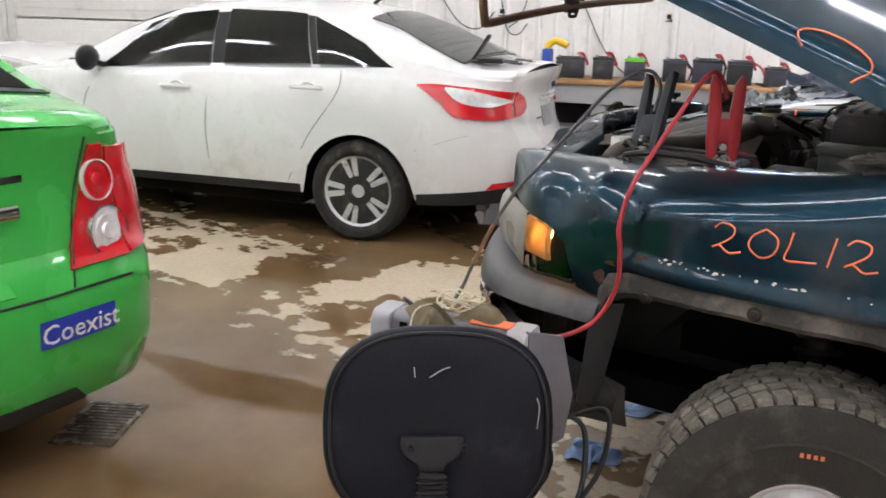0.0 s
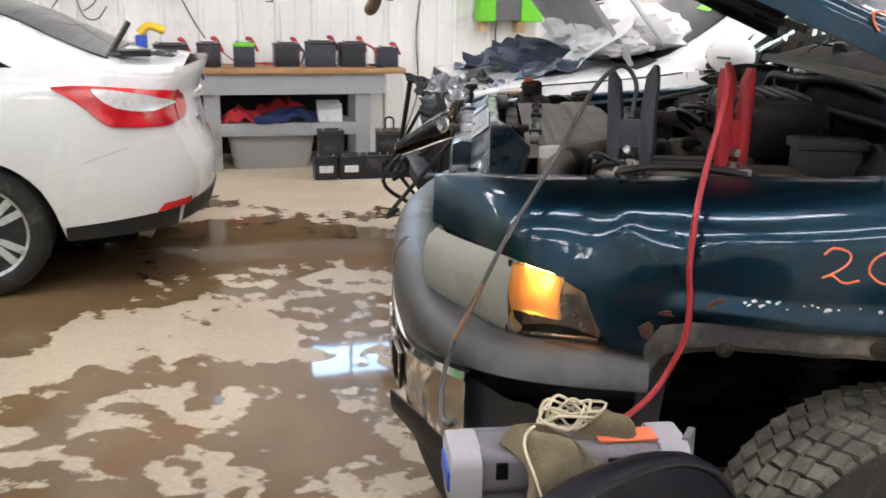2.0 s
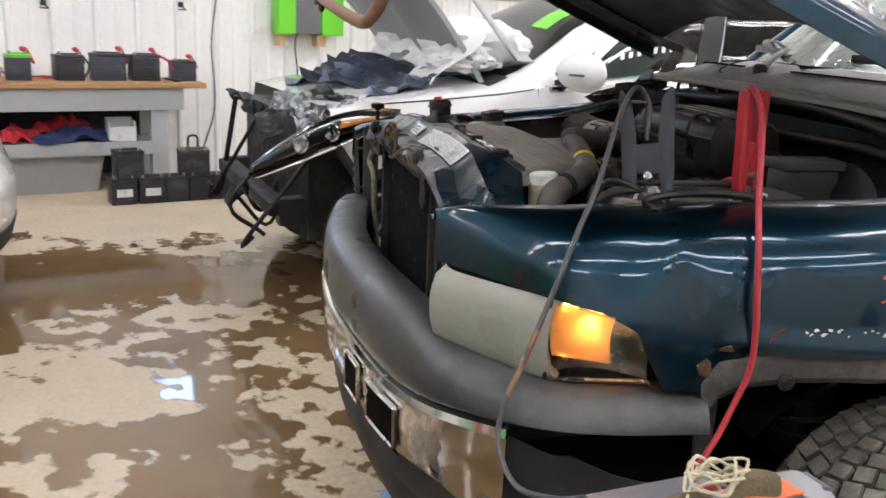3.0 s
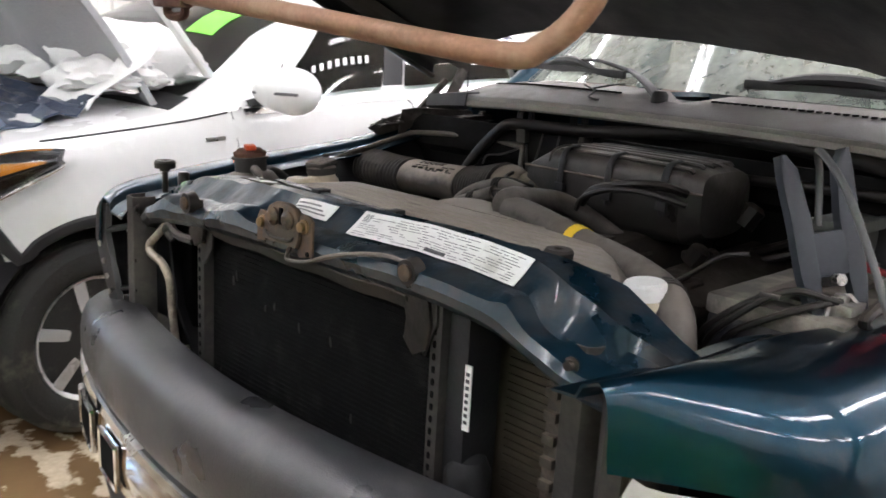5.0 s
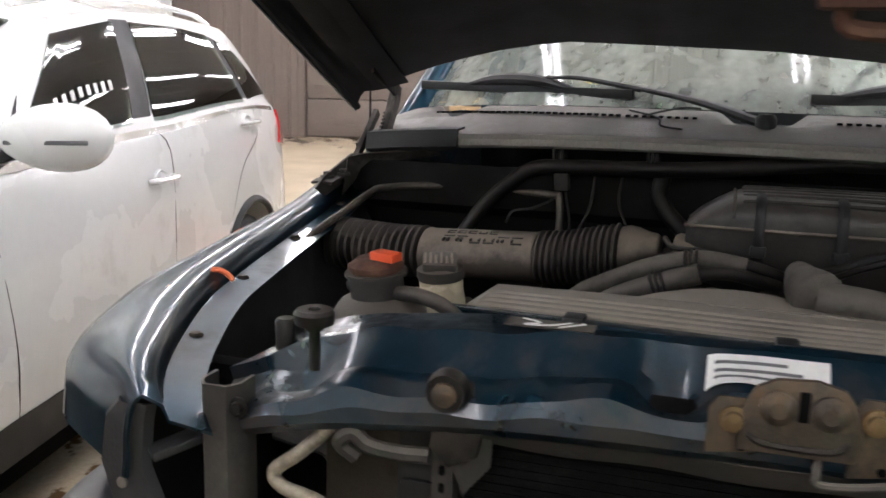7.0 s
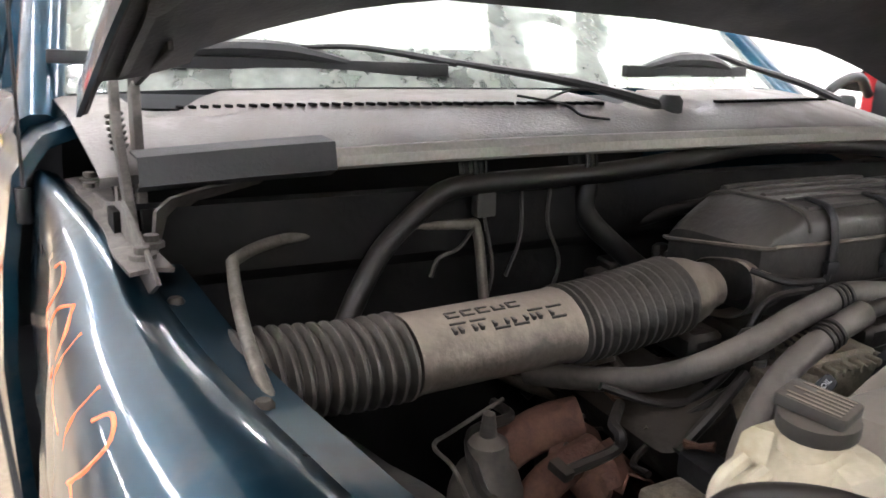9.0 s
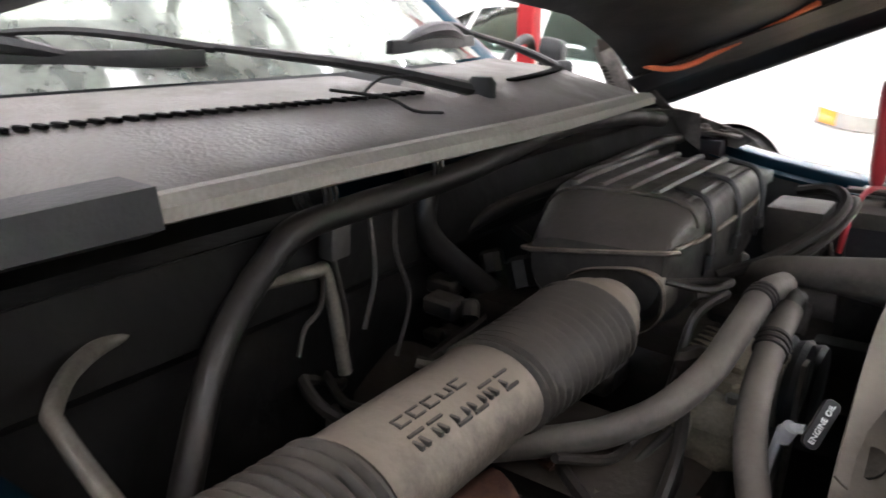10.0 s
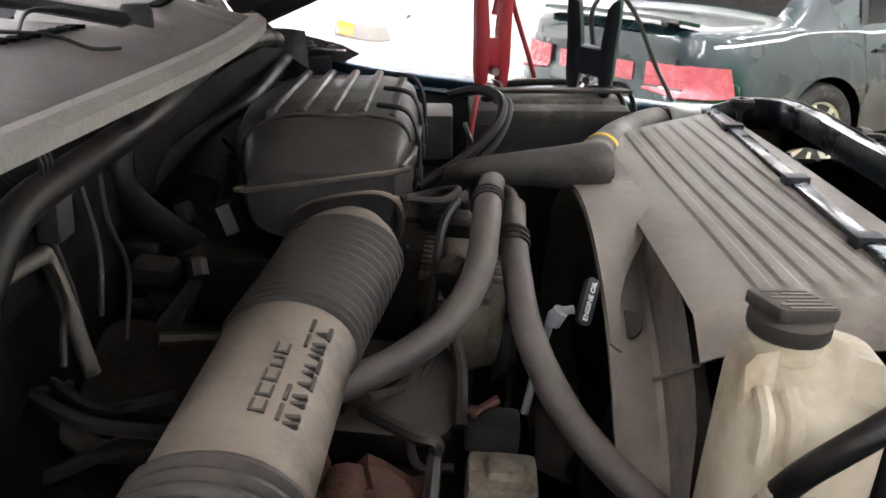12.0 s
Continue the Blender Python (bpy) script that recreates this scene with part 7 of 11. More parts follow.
    sk.parent = truck
    bm = bmesh.new()
    lathe(bm, [(0.075, 0.74), (0.055, 0.80), (0.05, 0.86), (0.04, 0.89), (0.03, 0.90), (0.026, 0.93), (0.012, 0.94), (0.008, 0.97), (0, 0.975)], 24, pose(0.70, 0.605, 0))
    part("tower", bm, M_DUSTY, sk, "dusty shock absorber mount")
    bm = bmesh.new()
    lathe(bm, [(0.012, 0.88), (0.014, 0.90), (0.006, 0.92), (0, 0.925)], 12, pose(0.47, 0.68, 0))
    part("green_cap", bm, M_LIME, sk, "pale green cap")


bottles()
PLACED[0] = Matrix()


def air_box():
    """The filter housing: a ribbed lid with an arched front, a body under the seam and an open mouth."""
    ab = new("air_box")
    ab.parent = truck
    tagged(ab, "dusty black air filter housing")
    def seam(x):
        return 1.148 + 0.13 * (0.80 - x)
    def at(sec, a):
        y, x0, x1, zb, zt = sec
        c, d = math.cos(a), math.sin(a)
        x = (x0 + x1) / 2 + (x1 - x0) / 2 * math.copysign(abs(c) ** (0.42 if c < 0 else 0.6), c)
        zs = seam(x)
        return V((x, y, zs + (zt - zs) * d ** 0.6 if d >= 0 else zs - (zs - zb) * (-d) ** 0.6))
    secs = [(-0.235, 0.77, 0.86, 1.10, 1.175), (-0.225, 0.72, 0.905, 1.07, 1.198), (-0.19, 0.696, 0.925, 1.05, 1.206), (-0.05, 0.69, 0.932, 1.045, 1.211), (0.06, 0.69, 0.918, 1.045, 1.211), (0.12, 0.692, 0.898, 1.045, 1.21), (0.135, 0.694, 0.892, 1.048, 1.206), (0.16, 0.70, 0.886, 1.055, 1.192), (0.185, 0.704, 0.88, 1.065, 1.175), (0.202, 0.708, 0.874, 1.08, 1.158)]
    for name, mat, span in (("lid", M_AIRBOX, (0, 20)), ("body", M_AIRBOX, (20, 40))):
        bm = bmesh.new()
        rows = [[at(sec, TAU * k / 40) for k in range(span[0], span[1] + 1)] for sec in secs]
        vs = rows_mesh(bm, rows)
        bm.faces.new(vs[0])
        bm.faces.new(vs[-1])
        part(name, bm, mat, ab, angle=28)
    for k in range(5):
        x = 0.716 + 0.036 * k
        ang = math.acos(max(-1, min(1, math.copysign(abs((x - 0.815) / 0.125) ** (1 / (0.42 if x < 0.815 else 0.6)), x - 0.815))))
        bm = bmesh.new()
        zt = at((0, 0.69, 0.94, 1.045, 1.211), ang).z
        tube(bm, [(x + 0.004, -0.20, zt - 0.008), (x, -0.17, zt - 0.001), (x, 0.09, zt - 0.001), (x, 0.115, zt - 0.006)], 0.0065, 8, 3, squash=(1.0, 0.8))
        part("lid_rib", bm, M_AIRBOX, ab)
    bm = bmesh.new()
    tube(bm, [at(s, TAU * 0.5) + V((-0.003, 0, 0)) for s in secs[1:]] + [at(secs[-1], 0) + V((0.0, 0.003, 0))] + [at(s, 0) + V((0.002, 0, 0)) for s in secs[-2:-6:-1]], 0.0032, 6, 2)
    part("lid_seam", bm, M_DUSTY_LIGHT, ab, "pale dusty seam")
    bm = bmesh.new()
    tube(bm, [at((0.13, 0.693, 0.894, 1.045, 1.209), TAU * k / 40) for k in range(1, 20)], 0.0028, 6, 2)
    part("lid_edge", bm, M_DUSTY, ab)
    for y in (-0.16, -0.03, 0.09):
        bm = bmesh.new()
        tube(bm, [(0.735, y, 1.214), (0.70, y, 1.207), (0.686, y, 1.18), (0.684, y, 1.14), (0.69, y, 1.11)], 0.0045, 8, 4, squash=(1.8, 0.7))
        box(bm, (0.68, y - 0.012, 1.12), (0.69, y + 0.012, 1.138), 0.003)
        part("clip", bm, M_TRIM, ab, "black spring clip")
    outer = [(0.068 * math.copysign(abs(math.cos(a)) ** 0.7, math.cos(a)), 0.04 * math.copysign(abs(math.sin(a)) ** 0.8, math.sin(a))) for a in (TAU * k / 32 for k in range(32))]
    bm = bmesh.new()                                 # open mouth facing the duct
    rows = []
    for y, f in ((0.09, 0.95), (0.16, 0.99), (0.2, 1.03), (0.208, 1.06), (0.211, 1.02), (0.206, 0.95), (0.14, 0.86)):
        rows.append([V((0.768 + x * f, y - 0.15 * x * f, 1.093 + z * f - 0.2 * x * f)) for x, z in outer])
    vs = rows_mesh(bm, rows, around=True)
    part("mouth", bm, M_DUSTY_LIGHT, ab, "dusty open mouth of the housing")
    bm = bmesh.new()
    # black plate inside the mouth paints its inner shade
    slab(bm, [(x * 0.88, z * 0.88) for x, z in outer], 0.002, axis_frame((0.768, 0.15, 1.093), (0.1, 1, 0), (1, 0, -0.2)))
    part("mouth_shade", bm, M_VOID, ab)


air_box()


def cooling():
    """The upper radiator hose, the fan shroud and the rail in front of it, in the truck's own place."""
    bm = bmesh.new()
    tube(bm, [(0.70, -0.09, 1.03), (0.66, -0.02, 1.08), (0.615, 0.028, 1.113), (0.55, 0.034, 1.121), (0.49, 0.03, 1.121), (0.458, 0.022, 1.119), (0.44, 0.014, 1.116)], lambda t: 0.019 + 0.016 * ramp(t, [(0.35, 0), (0.85, 1)]) - 0.022 * ramp(t, [(0.9, 0), (1.0, 1)]), 18, 7)
    part("hose_neck", bm, M_HOSE, truck, "dusty plastic hose neck with a round end")
    bm = bmesh.new()
    tube(bm, [(0.455, 0.02, 1.112), (0.445, -0.05, 1.107), (0.415, -0.175, 1.092), (0.365, -0.30, 1.088), (0.295, -0.41, 1.086), (0.245, -0.465, 1.08), (0.222, -0.49, 1.06), (0.212, -0.50, 1.02), (0.20, -0.505, 0.95)], 0.0275, 18, 7)
    part("radiator_hose", bm, M_HOSE, truck, "dusty upper radiator hose")
    clamp_ring((0.262, -0.447, 1.083), (-0.65, -0.7, -0.08), 0.028)
    bm = bmesh.new()
    lathe(bm, [(0.0283, -0.012), (0.0295, -0.011), (0.0295, 0.012), (0.0283, 0.012)], 20, axis_frame((0.415, -0.175, 1.092), (-0.3, -1, -0.1), (1, 0, 0)), close=True)
    part("hose_tag", bm, M_YELLOW, truck, "yellow and white tag on the hose")
    hose("refrigerant_line", [(0.965, 0.455, 1.04), (0.985, 0.46, 1.145), (0.99, 0.48, 1.156), (1.0, 0.58, 1.158), (1.0, 0.70, 1.158), (0.975, 0.77, 1.157), (0.93, 0.822, 1.154), (0.905, 0.834, 1.148), (0.82, 0.852, 1.122), (0.719, 0.866, 1.095), (0.62, 0.87, 1.065)], 0.0075, M_PIPE, "corroded metal pipe")
    sh = new("fan_shroud")
    sh.parent = truck
    tagged(sh, "dusty grey plastic fan shroud")
    cy, cz = 0.12, 0.71
    xs = [0.165, 0.17, 0.205]
    for k in range(6):
        xs += [0.215 + 0.027 * k, 0.219 + 0.027 * k, 0.229 + 0.027 * k, 0.233 + 0.027 * k]
    xs += [0.385, 0.40, 0.415, 0.43]
    bm = bmesh.new()
    rows = []
    for i in range(41):
        row = []
        for k, x in enumerate(xs):
            y = lerp(-0.465 + 0.85 * (x - 0.165), 0.475, i / 40)
            rib = 0.0022 if 3 <= k < 27 and (k - 3) % 4 in (1, 2) and 2 < i < 38 else 0
            z = 1.108 - 0.008 * (x - 0.165) / 0.26 - 0.03 * ramp(y, [(0.44, 0), (0.475, 1)]) - 0.02 * ramp(i / 40, [(0.0, 1), (0.04, 0)])
            z -= 0.006 * ramp(x, [(0.41, 0), (0.43, 1)])
            row.append(V((x, y, z + rib + 0.0012 * math.sin(9 * y + 14 * x))))
        rows.append(row)
    sheet(bm, rows, 0.004)
    part("shroud_top", bm, M_SHROUD, sh, "ribbed dusty top panel", angle=18)
    bm = bmesh.new()                                 # smooth lip that runs from the panel over the throat
    rows = []
    for i in range(21):
        y = lerp(-0.16, 0.36, i / 20)
        w = ramp(y, [(0.14, 0.0), (0.34, 1.0)])
        band = lambda x: cz + math.sqrt((0.366 + 0.6 * (x - 0.438)) ** 2 - (y - cy) ** 2)
        x0 = lerp(0.405, 0.474, w)
        z0, z1 = lerp(1.1015, band(x0), w), band(0.487)
        rows.append([V((lerp(x0, 0.487, k / 4), y, lerp(z0, z1, (k / 4) ** 1.3) + 0.0015)) for k in range(5)])
    sheet(bm, rows, 0.003)
    part("throat_lip", bm, M_SHROUD, sh, angle=50)
    bm = bmesh.new()                                 # wall with the round throat standing out of it
    rows = []
    for i in range(61):
        a = radians(lerp(-50, 230, i / 60))
        yy, zz = math.cos(a), math.sin(a)
        big = max(0.372, 1.0 / max(abs(yy) / (0.36 if yy > 0 else 0.42), abs(zz) / 0.388))
        big = min(big, 0.47)
        rows.append([V((x, cy + r * yy, cz + r * zz)) for x, r in ((0.428, big), (0.432, 0.371), (0.438, 0.366), (0.46, 0.377), (0.487, 0.395), (0.488, 0.391), (0.44, 0.355), (0.38, 0.35))])
    rows_mesh(bm, rows)
    part("throat", bm, M_SHROUD, sh, "round shroud throat", angle=30)
    bm = bmesh.new()                                 # short web between the wall and the throat
    bar(bm, (0.445, 0.385, 1.0), (0.43, 0.47, 1.06), 0.006, 0.004)
    part("web", bm, M_SHROUD, sh)
    for k in range(9):                               # moulded writing, too worn to read
        y = 0.045 + 0.0135 * k
        bm = bmesh.new()
        for d in (-0.004, 0.0045):
            box(bm, (0.403, y + d - 0.001, 1.1), (0.424, y + d + 0.001, 1.1045), 0)
        part("moulded_bar", bm, M_DUSTY, sh)
    bm = bmesh.new()
    lathe(bm, [(0.017, -0.002), (0.017, 0.002), (0, 0.0024)], 18, axis_frame((0.463, 0.322, 1.029), (0.25, 0.52, 0.82), (1, 0, 0)))
    part("plug", bm, M_DUSTY, sh)
    bm = bmesh.new()
    lathe(bm, [(0.05, 0), (0.06, 0.01), (0.06, 0.05), (0.03, 0.07), (0.0, 0.07)], 20, axis_frame((0.39, cy, cz), (1, 0, 0), (0, 1, 0)))
    fan = part("fan", bm, M_BLACK, sh)
    for k in range(7):
        bm = bmesh.new()
        m = axis_frame((0.42, cy, cz), (1, 0, 0), (0, 1, 0)) @ pose(0, 0, 0, 0, 0, 360 * k / 7) @ pose(0.19, 0, 0, 28, 0, 0)
        box(bm, (-0.135, -0.05, -0.003), (0.135, 0.05, 0.003), 0.002, m, 1)
        part("blade", bm, M_BLACK, fan)
    # black sheet added for the shade inside the shroud
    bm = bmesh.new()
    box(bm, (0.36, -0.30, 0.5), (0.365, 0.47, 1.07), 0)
    part("shroud_shade_sheet", bm, M_VOID, sh)
    bm = bmesh.new()
    for dx, dz, w in ((0.0, 0.0, 0.02), (0.012, -0.012, 0.014)):
        bar(bm, (0.184 + dx, -0.40, 1.112 + dz), (0.226 + dx, 0.46, 1.112 + dz), w, 0.012, (0, 0, 1))
    part("tank_rail", bm, M_TEAL_DUSTY, sh, "blue painted rail along the radiator")
    for y in (-0.25, 0.07, 0.30):
        x = 0.184 + 0.042 * (y + 0.40) / 0.86
        bm = bmesh.new()
        box(bm, (x - 0.014, y - 0.012, 1.104), (x + 0.016, y + 0.012, 1.123), 0.002)
        part("rail_clip", bm, M_TRIM, sh)
    bm = bmesh.new()
    box(bm, (0.125, -0.46, 1.05), (0.165, 0.5, 1.085), 0.004)
    part("tank_top", bm, M_RUBBER, sh)


cooling()


def electrics():
    bat = new("truck_battery")
    bat.parent = truck
    tagged(bat, "dirty black car battery in its tray")
    bm = bmesh.new()
    box(bm, (0.30, -0.675, 0.86), (0.595, -0.49, 1.065), 0.008)
    part("case", bm, M_BATTERY, bat)
    bm = bmesh.new()
    box(bm, (0.297, -0.68, 1.062), (0.598, -0.487, 1.092), 0.008)
    box(bm, (0.34, -0.62, 1.088), (0.55, -0.55, 1.10), 0.006)
    part("lid", bm, M_BATTERY_TOP, bat, "dust-covered battery top with pale scribbles")
    bm = bmesh.new()
    bar(bm, (0.28, -0.585, 1.112), (0.615, -0.585, 1.112), 0.03, 0.008)
    part("hold_down", bm, M_DUSTY, bat)
    for x, m in ((0.356, M_STEEL), (0.559, M_STEEL)):
        bm = bmesh.new()
        lathe(bm, [(0.02, 0), (0.02, 0.012), (0.01, 0.014), (0.009, 0.028), (0, 0.028)], 14, pose(x, -0.648, 1.09))
        box(bm, (x - 0.02, -0.67, 1.094), (x + 0.035, -0.63, 1.108), 0.003)
        part("terminal", bm, m, bat, "corroded battery terminal")
    words("scribble", "T4 WOK", 0.035, pose(0.45, -0.682, 1.076, 90, 0, 0), M_LABEL, bat, 0.0004)
    bm = bmesh.new()
    for k, (x, y) in enumerate(((0.30, -0.62), (0.31, -0.58), (0.29, -0.60))):
        tube(bm, [(x + 0.05, -0.65, 1.11), (x, y, 1.10 + 0.01 * k), (x - 0.01, y + 0.08, 1.05), (x + 0.03, y + 0.12, 1.0)], 0.005, 8, 5)
        part("ground_cable", bm, M_RUBBER, bat)
        bm = bmesh.new()
    tube(bm, [(0.34, -0.69, 1.085), (0.33, -0.69, 1.10), (0.40, -0.69, 1.112), (0.50, -0.685, 1.11), (0.58, -0.68, 1.098)], 0.008, 8, 5)
    part("ground_cable", bm, M_RUBBER, bat)
    bm = bmesh.new()
    for d in (0.0, 0.02):
        tube(bm, [(0.56, -0.64 + d, 1.11), (0.58, -0.57 + d, 1.115), (0.592, -0.50 + d, 1.08), (0.60, -0.47, 1.02)], 0.005, 8, 5)
        part("positive_cable", bm, M_RED_CABLE, bat, "red battery lead")
        bm = bmesh.new()
    bm.free()
    box_parts = (("relay_box", (0.63, -0.60, 1.0), (0.73, -0.47, 1.085), M_DUSTY, "dusty black relay box"), ("fluid_reservoir", (0.737, -0.50, 1.045), (0.876, -0.435, 1.124), M_RESERVOIR, "grey-green fluid reservoir"), ("battery_tray", (0.28, -0.72, 0.80), (0.62, -0.45, 0.86), M_TRIM, ""))
    for name, lo, hi, m, lab in box_parts:
        bm = bmesh.new()
        box(bm, lo, hi, 0.008)
        if name == "fluid_reservoir":
            box(bm, (lo[0] - 0.008, lo[1] - 0.008, hi[2]), (hi[0] + 0.008, hi[1] + 0.008, hi[2] + 0.022), 0.006)
        part(name, bm, m, truck, lab)
    bm = bmesh.new()
    lathe(bm, [(0.10, -0.05), (0.12, 0.0), (0.12, 0.06), (0.06, 0.10), (0, 0.10)], 24, axis_frame((0.96, -0.5, 1.02), (-1, 0, 0), (0, 1, 0)))
    part("brake_booster", bm, M_BLACK, truck)
    rng = random.Random(21)
    for k in range(16):                              # looms and lines along the driver side and firewall
        y = -0.75 + 0.1 * k * rng.random()
        z = 1.0 + 0.12 * rng.random()
        pts = [(0.98, y, z), (0.93, y + 0.08 * rng.random(), z - 0.05 * rng.random()), (0.92 + 0.05 * rng.random(), y + 0.16, z - 0.08), (0.96, y + 0.3 * rng.random(), z - 0.2)]
        hose("loom", pts, 0.004 + 0.006 * rng.random(), M_RUBBER, "", 8)
    hose("loom", [(0.98, -0.75, 1.15), (0.95, -0.5, 1.17), (0.94, -0.2, 1.165), (0.97, 0.05, 1.15), (1.0, 0.16, 1.12)], 0.011, M_RUBBER, "taped wiring loom", 10)


PLACED[0] = pose(0.01, 0.006, 0.005)
electrics()

# ---- jumper clamps, charger and chair beside the truck ----
jumper = thing("jumper_cables", "red and black jumper cables clamped to the truck battery", "jumper cables")


def clamp_handles(base, top_a, top_b, mat, label, parent):
    """Two flat handles joined by a bridge, standing up from the jaws."""
    base, a, b = V(base), V(top_a), V(top_b)
    mid = (a + b) / 2
    z = (mid - base).normalized()
    x = (b - a)
    x = (x - z * x.dot(z)).normalized()
    y = z.cross(x)
    h, w = (mid - base).length, (b - a).length / 2
    m = Matrix((x, y, z)).transposed().to_4x4()
    m.translation = base
    root = None
    for k in (-1, 1):
        bm = bmesh.new()
        prof = [(w * 0.72, -0.01, 0.008), (w * 0.80, 0.02, 0.011), (w * 0.80, 0.05, 0.0145), (w * 0.82, 0.12, 0.0145), (w * 0.90, h - 0.05, 0.0135), (w * 0.95, h - 0.02, 0.012), (w * 1.10, h, 0.004)]
        rows = []
        for cx, zz, t in prof:
            d = 0.011
            rows.append([m @ V((k * cx + dx * t, dy * d, zz)) for dx, dy in ((-0.6, -1), (0.6, -1), (1, -0.7), (1, 0.7), (0.6, 1), (-0.6, 1), (-1, 0.7), (-1, -0.7))])
        vs = rows_mesh(bm, rows, around=True)
        bm.faces.new(vs[0])
        bm.faces.new(vs[-1])
        part("handle", bm, mat, parent, label)
    bm = bmesh.new()
    box(bm, (-w * 0.8, -0.009, 0.045), (w * 0.8, 0.009, 0.105), 0.006, m)
    part("bridge", bm, mat, parent)
    for k in (-1, 1):
        bm = bmesh.new()
        rows = []
        for t in [i / 8 for i in range(9)]:
            c = V((k * (0.012 + 0.02 * math.sin(math.pi * t)), 0, 0.02 - 0.09 * t))
            rows.append([m @ (c + V((0.003 * sx, 0.014 * sy, 0))) for sx, sy in ((-1, -1), (1, -1), (1, 1), (-1, 1))])
        vs = rows_mesh(bm, rows, around=True)
        bm.faces.new(vs[0])
        bm.faces.new(vs[-1])
        part("jaw", bm, M_STEEL, parent, "toothed copper-coloured jaw")
    bm = bmesh.new()
    lathe(bm, [(0.008, -0.02), (0.008, 0.02)], 12, m @ pose(0, 0, 0.04, 90, 0, 0))
    part("pivot", bm, M_STEEL, parent)
    return m, h, w


M_BLACK_CLAMP = material("slate_black_clamp", (0.022, 0.025, 0.032), 0.42, vary=0.15, scale=10, dirt=(0.07, 0.07, 0.075), dirt_amount=0.2)
M_RED_CLAMP = material("red_clamp_plastic", (0.34, 0.02, 0.028), 0.4, vary=0.12, scale=10, dirt=(0.2, 0.06, 0.06), dirt_amount=0.2)
clamp_handles((0.356, -0.644, 1.095), (0.325, -0.553, 1.293), (0.399, -0.598, 1.295), M_BLACK_CLAMP, "black plastic clamp handle", jumper)
clamp_handles((0.553, -0.655, 1.10), (0.524, -0.661, 1.305), (0.577, -0.636, 1.302), M_RED_CLAMP, "red plastic clamp handle", jumper)
bm = bmesh.new()
tube(bm, [(0.36, -0.6, 1.2), (0.365, -0.59, 1.265), (0.33, -0.60, 1.30), (0.27, -0.67, 1.255), (0.2, -0.76, 1.14), (0.155, -0.80, 1.07), (0.11, -0.845, 1.0), (0.06, -0.875, 0.9), (0.02, -0.885, 0.81), (0.0, -0.91, 0.74), (0.005, -1.0, 0.71), (0.02, -1.13, 0.76), (0.035, -1.2, 0.8)], 0.0048, 10, 8)
part("black_lead", bm, M_GREY_CABLE, jumper, "dark grey cable over the fender")
bm = bmesh.new()
tube(bm, [(0.55, -0.645, 1.25), (0.54, -0.655, 1.29), (0.524, -0.675, 1.312), (0.512, -0.73, 1.288), (0.497, -0.775, 1.24), (0.459, -0.85, 1.136), (0.436, -0.905, 1.06), (0.428, -0.932, 0.98), (0.434, -0.932, 0.925), (0.434, -0.93, 0.855), (0.412, -0.93, 0.79), (0.38, -0.945, 0.742), (0.333, -0.98, 0.714), (0.292, -1.03, 0.713), (0.275, -1.1, 0.74), (0.27, -1.17, 0.775)], 0.0056, 10, 8)
part("red_lead", bm, M_RED_CABLE, jumper, "red cable over the fender")

# short orange-brown length laid over the dark lead
bm = bmesh.new()
tube(bm, [(0.068, -0.871, 0.917), (0.06, -0.875, 0.9), (0.04, -0.881, 0.855), (0.02, -0.885, 0.81)], 0.0052, 10, 4)
part("orange_stretch", bm, M_RUSTBAR, jumper, "orange-brown stretch of the cable")

CD = V((0.985, 0.172, 0))
CN = V((-0.172, 0.985, 0))
CM = Matrix((CD, CN, V((0, 0, 1)))).transposed().to_4x4()
CM.translation = V((0.2, -1.165, 0.5))
charger = thing("battery_charger", "grey portable battery charger standing on the chair seat", "charger")
M_CHARGER = material("lilac_grey_plastic", (0.16, 0.155, 0.17), 0.45, vary=0.1, scale=9, bump=0.1, bump_scale=200, dirt=(0.3, 0.28, 0.26), dirt_amount=0.25, dirt_scale=7)
M_CAP = material("pale_grey_plastic", (0.36, 0.355, 0.37), 0.45, vary=0.08, scale=9, dirt=(0.3, 0.27, 0.22), dirt_amount=0.2)
bm = bmesh.new()
box(bm, (-0.165, -0.10, 0), (0.14, 0.11, 0.235), 0.02, CM)
part("case", bm, M_CHARGER, charger)
bm = bmesh.new()
slab(bm, rounded(0.07, 0.08, 0.02, 5), 0.27, CM @ pose(-0.145, -0.075, 0.268, 0, 90, 0), 0.003)
part("handle_bar", bm, M_CHARGER, charger, "grey carrying handle")
for x in (-0.19, 0.118):
    bm = bmesh.new()
    slab(bm, rounded(0.086, 0.10, 0.02, 5), 0.045, CM @ pose(x, -0.075, 0.262, 0, 90, 0), 0.005)
    part("end_cap", bm, M_CAP, charger, "pale grey end cap")
for x in (-0.115, -0.045, 0.05, 0.1):
    bm = bmesh.new()
    box(bm, (x - 0.009, -0.118, 0.262), (x + 0.009, -0.111, 0.288), 0.002, CM)
    part("slot", bm, M_VOID, charger)
bm = bmesh.new()
box(bm, (-0.194, -0.115, 0.245), (-0.188, -0.04, 0.275), 0.002, CM)
part("end_label", bm, M_BLUE, charger, "small blue label")
bm = bmesh.new()
box(bm, (0.03, -0.1, 0.305), (0.12, -0.06, 0.3085), 0.001, CM)
part("warning_label", bm, M_ORANGE, charger, "orange label strip")
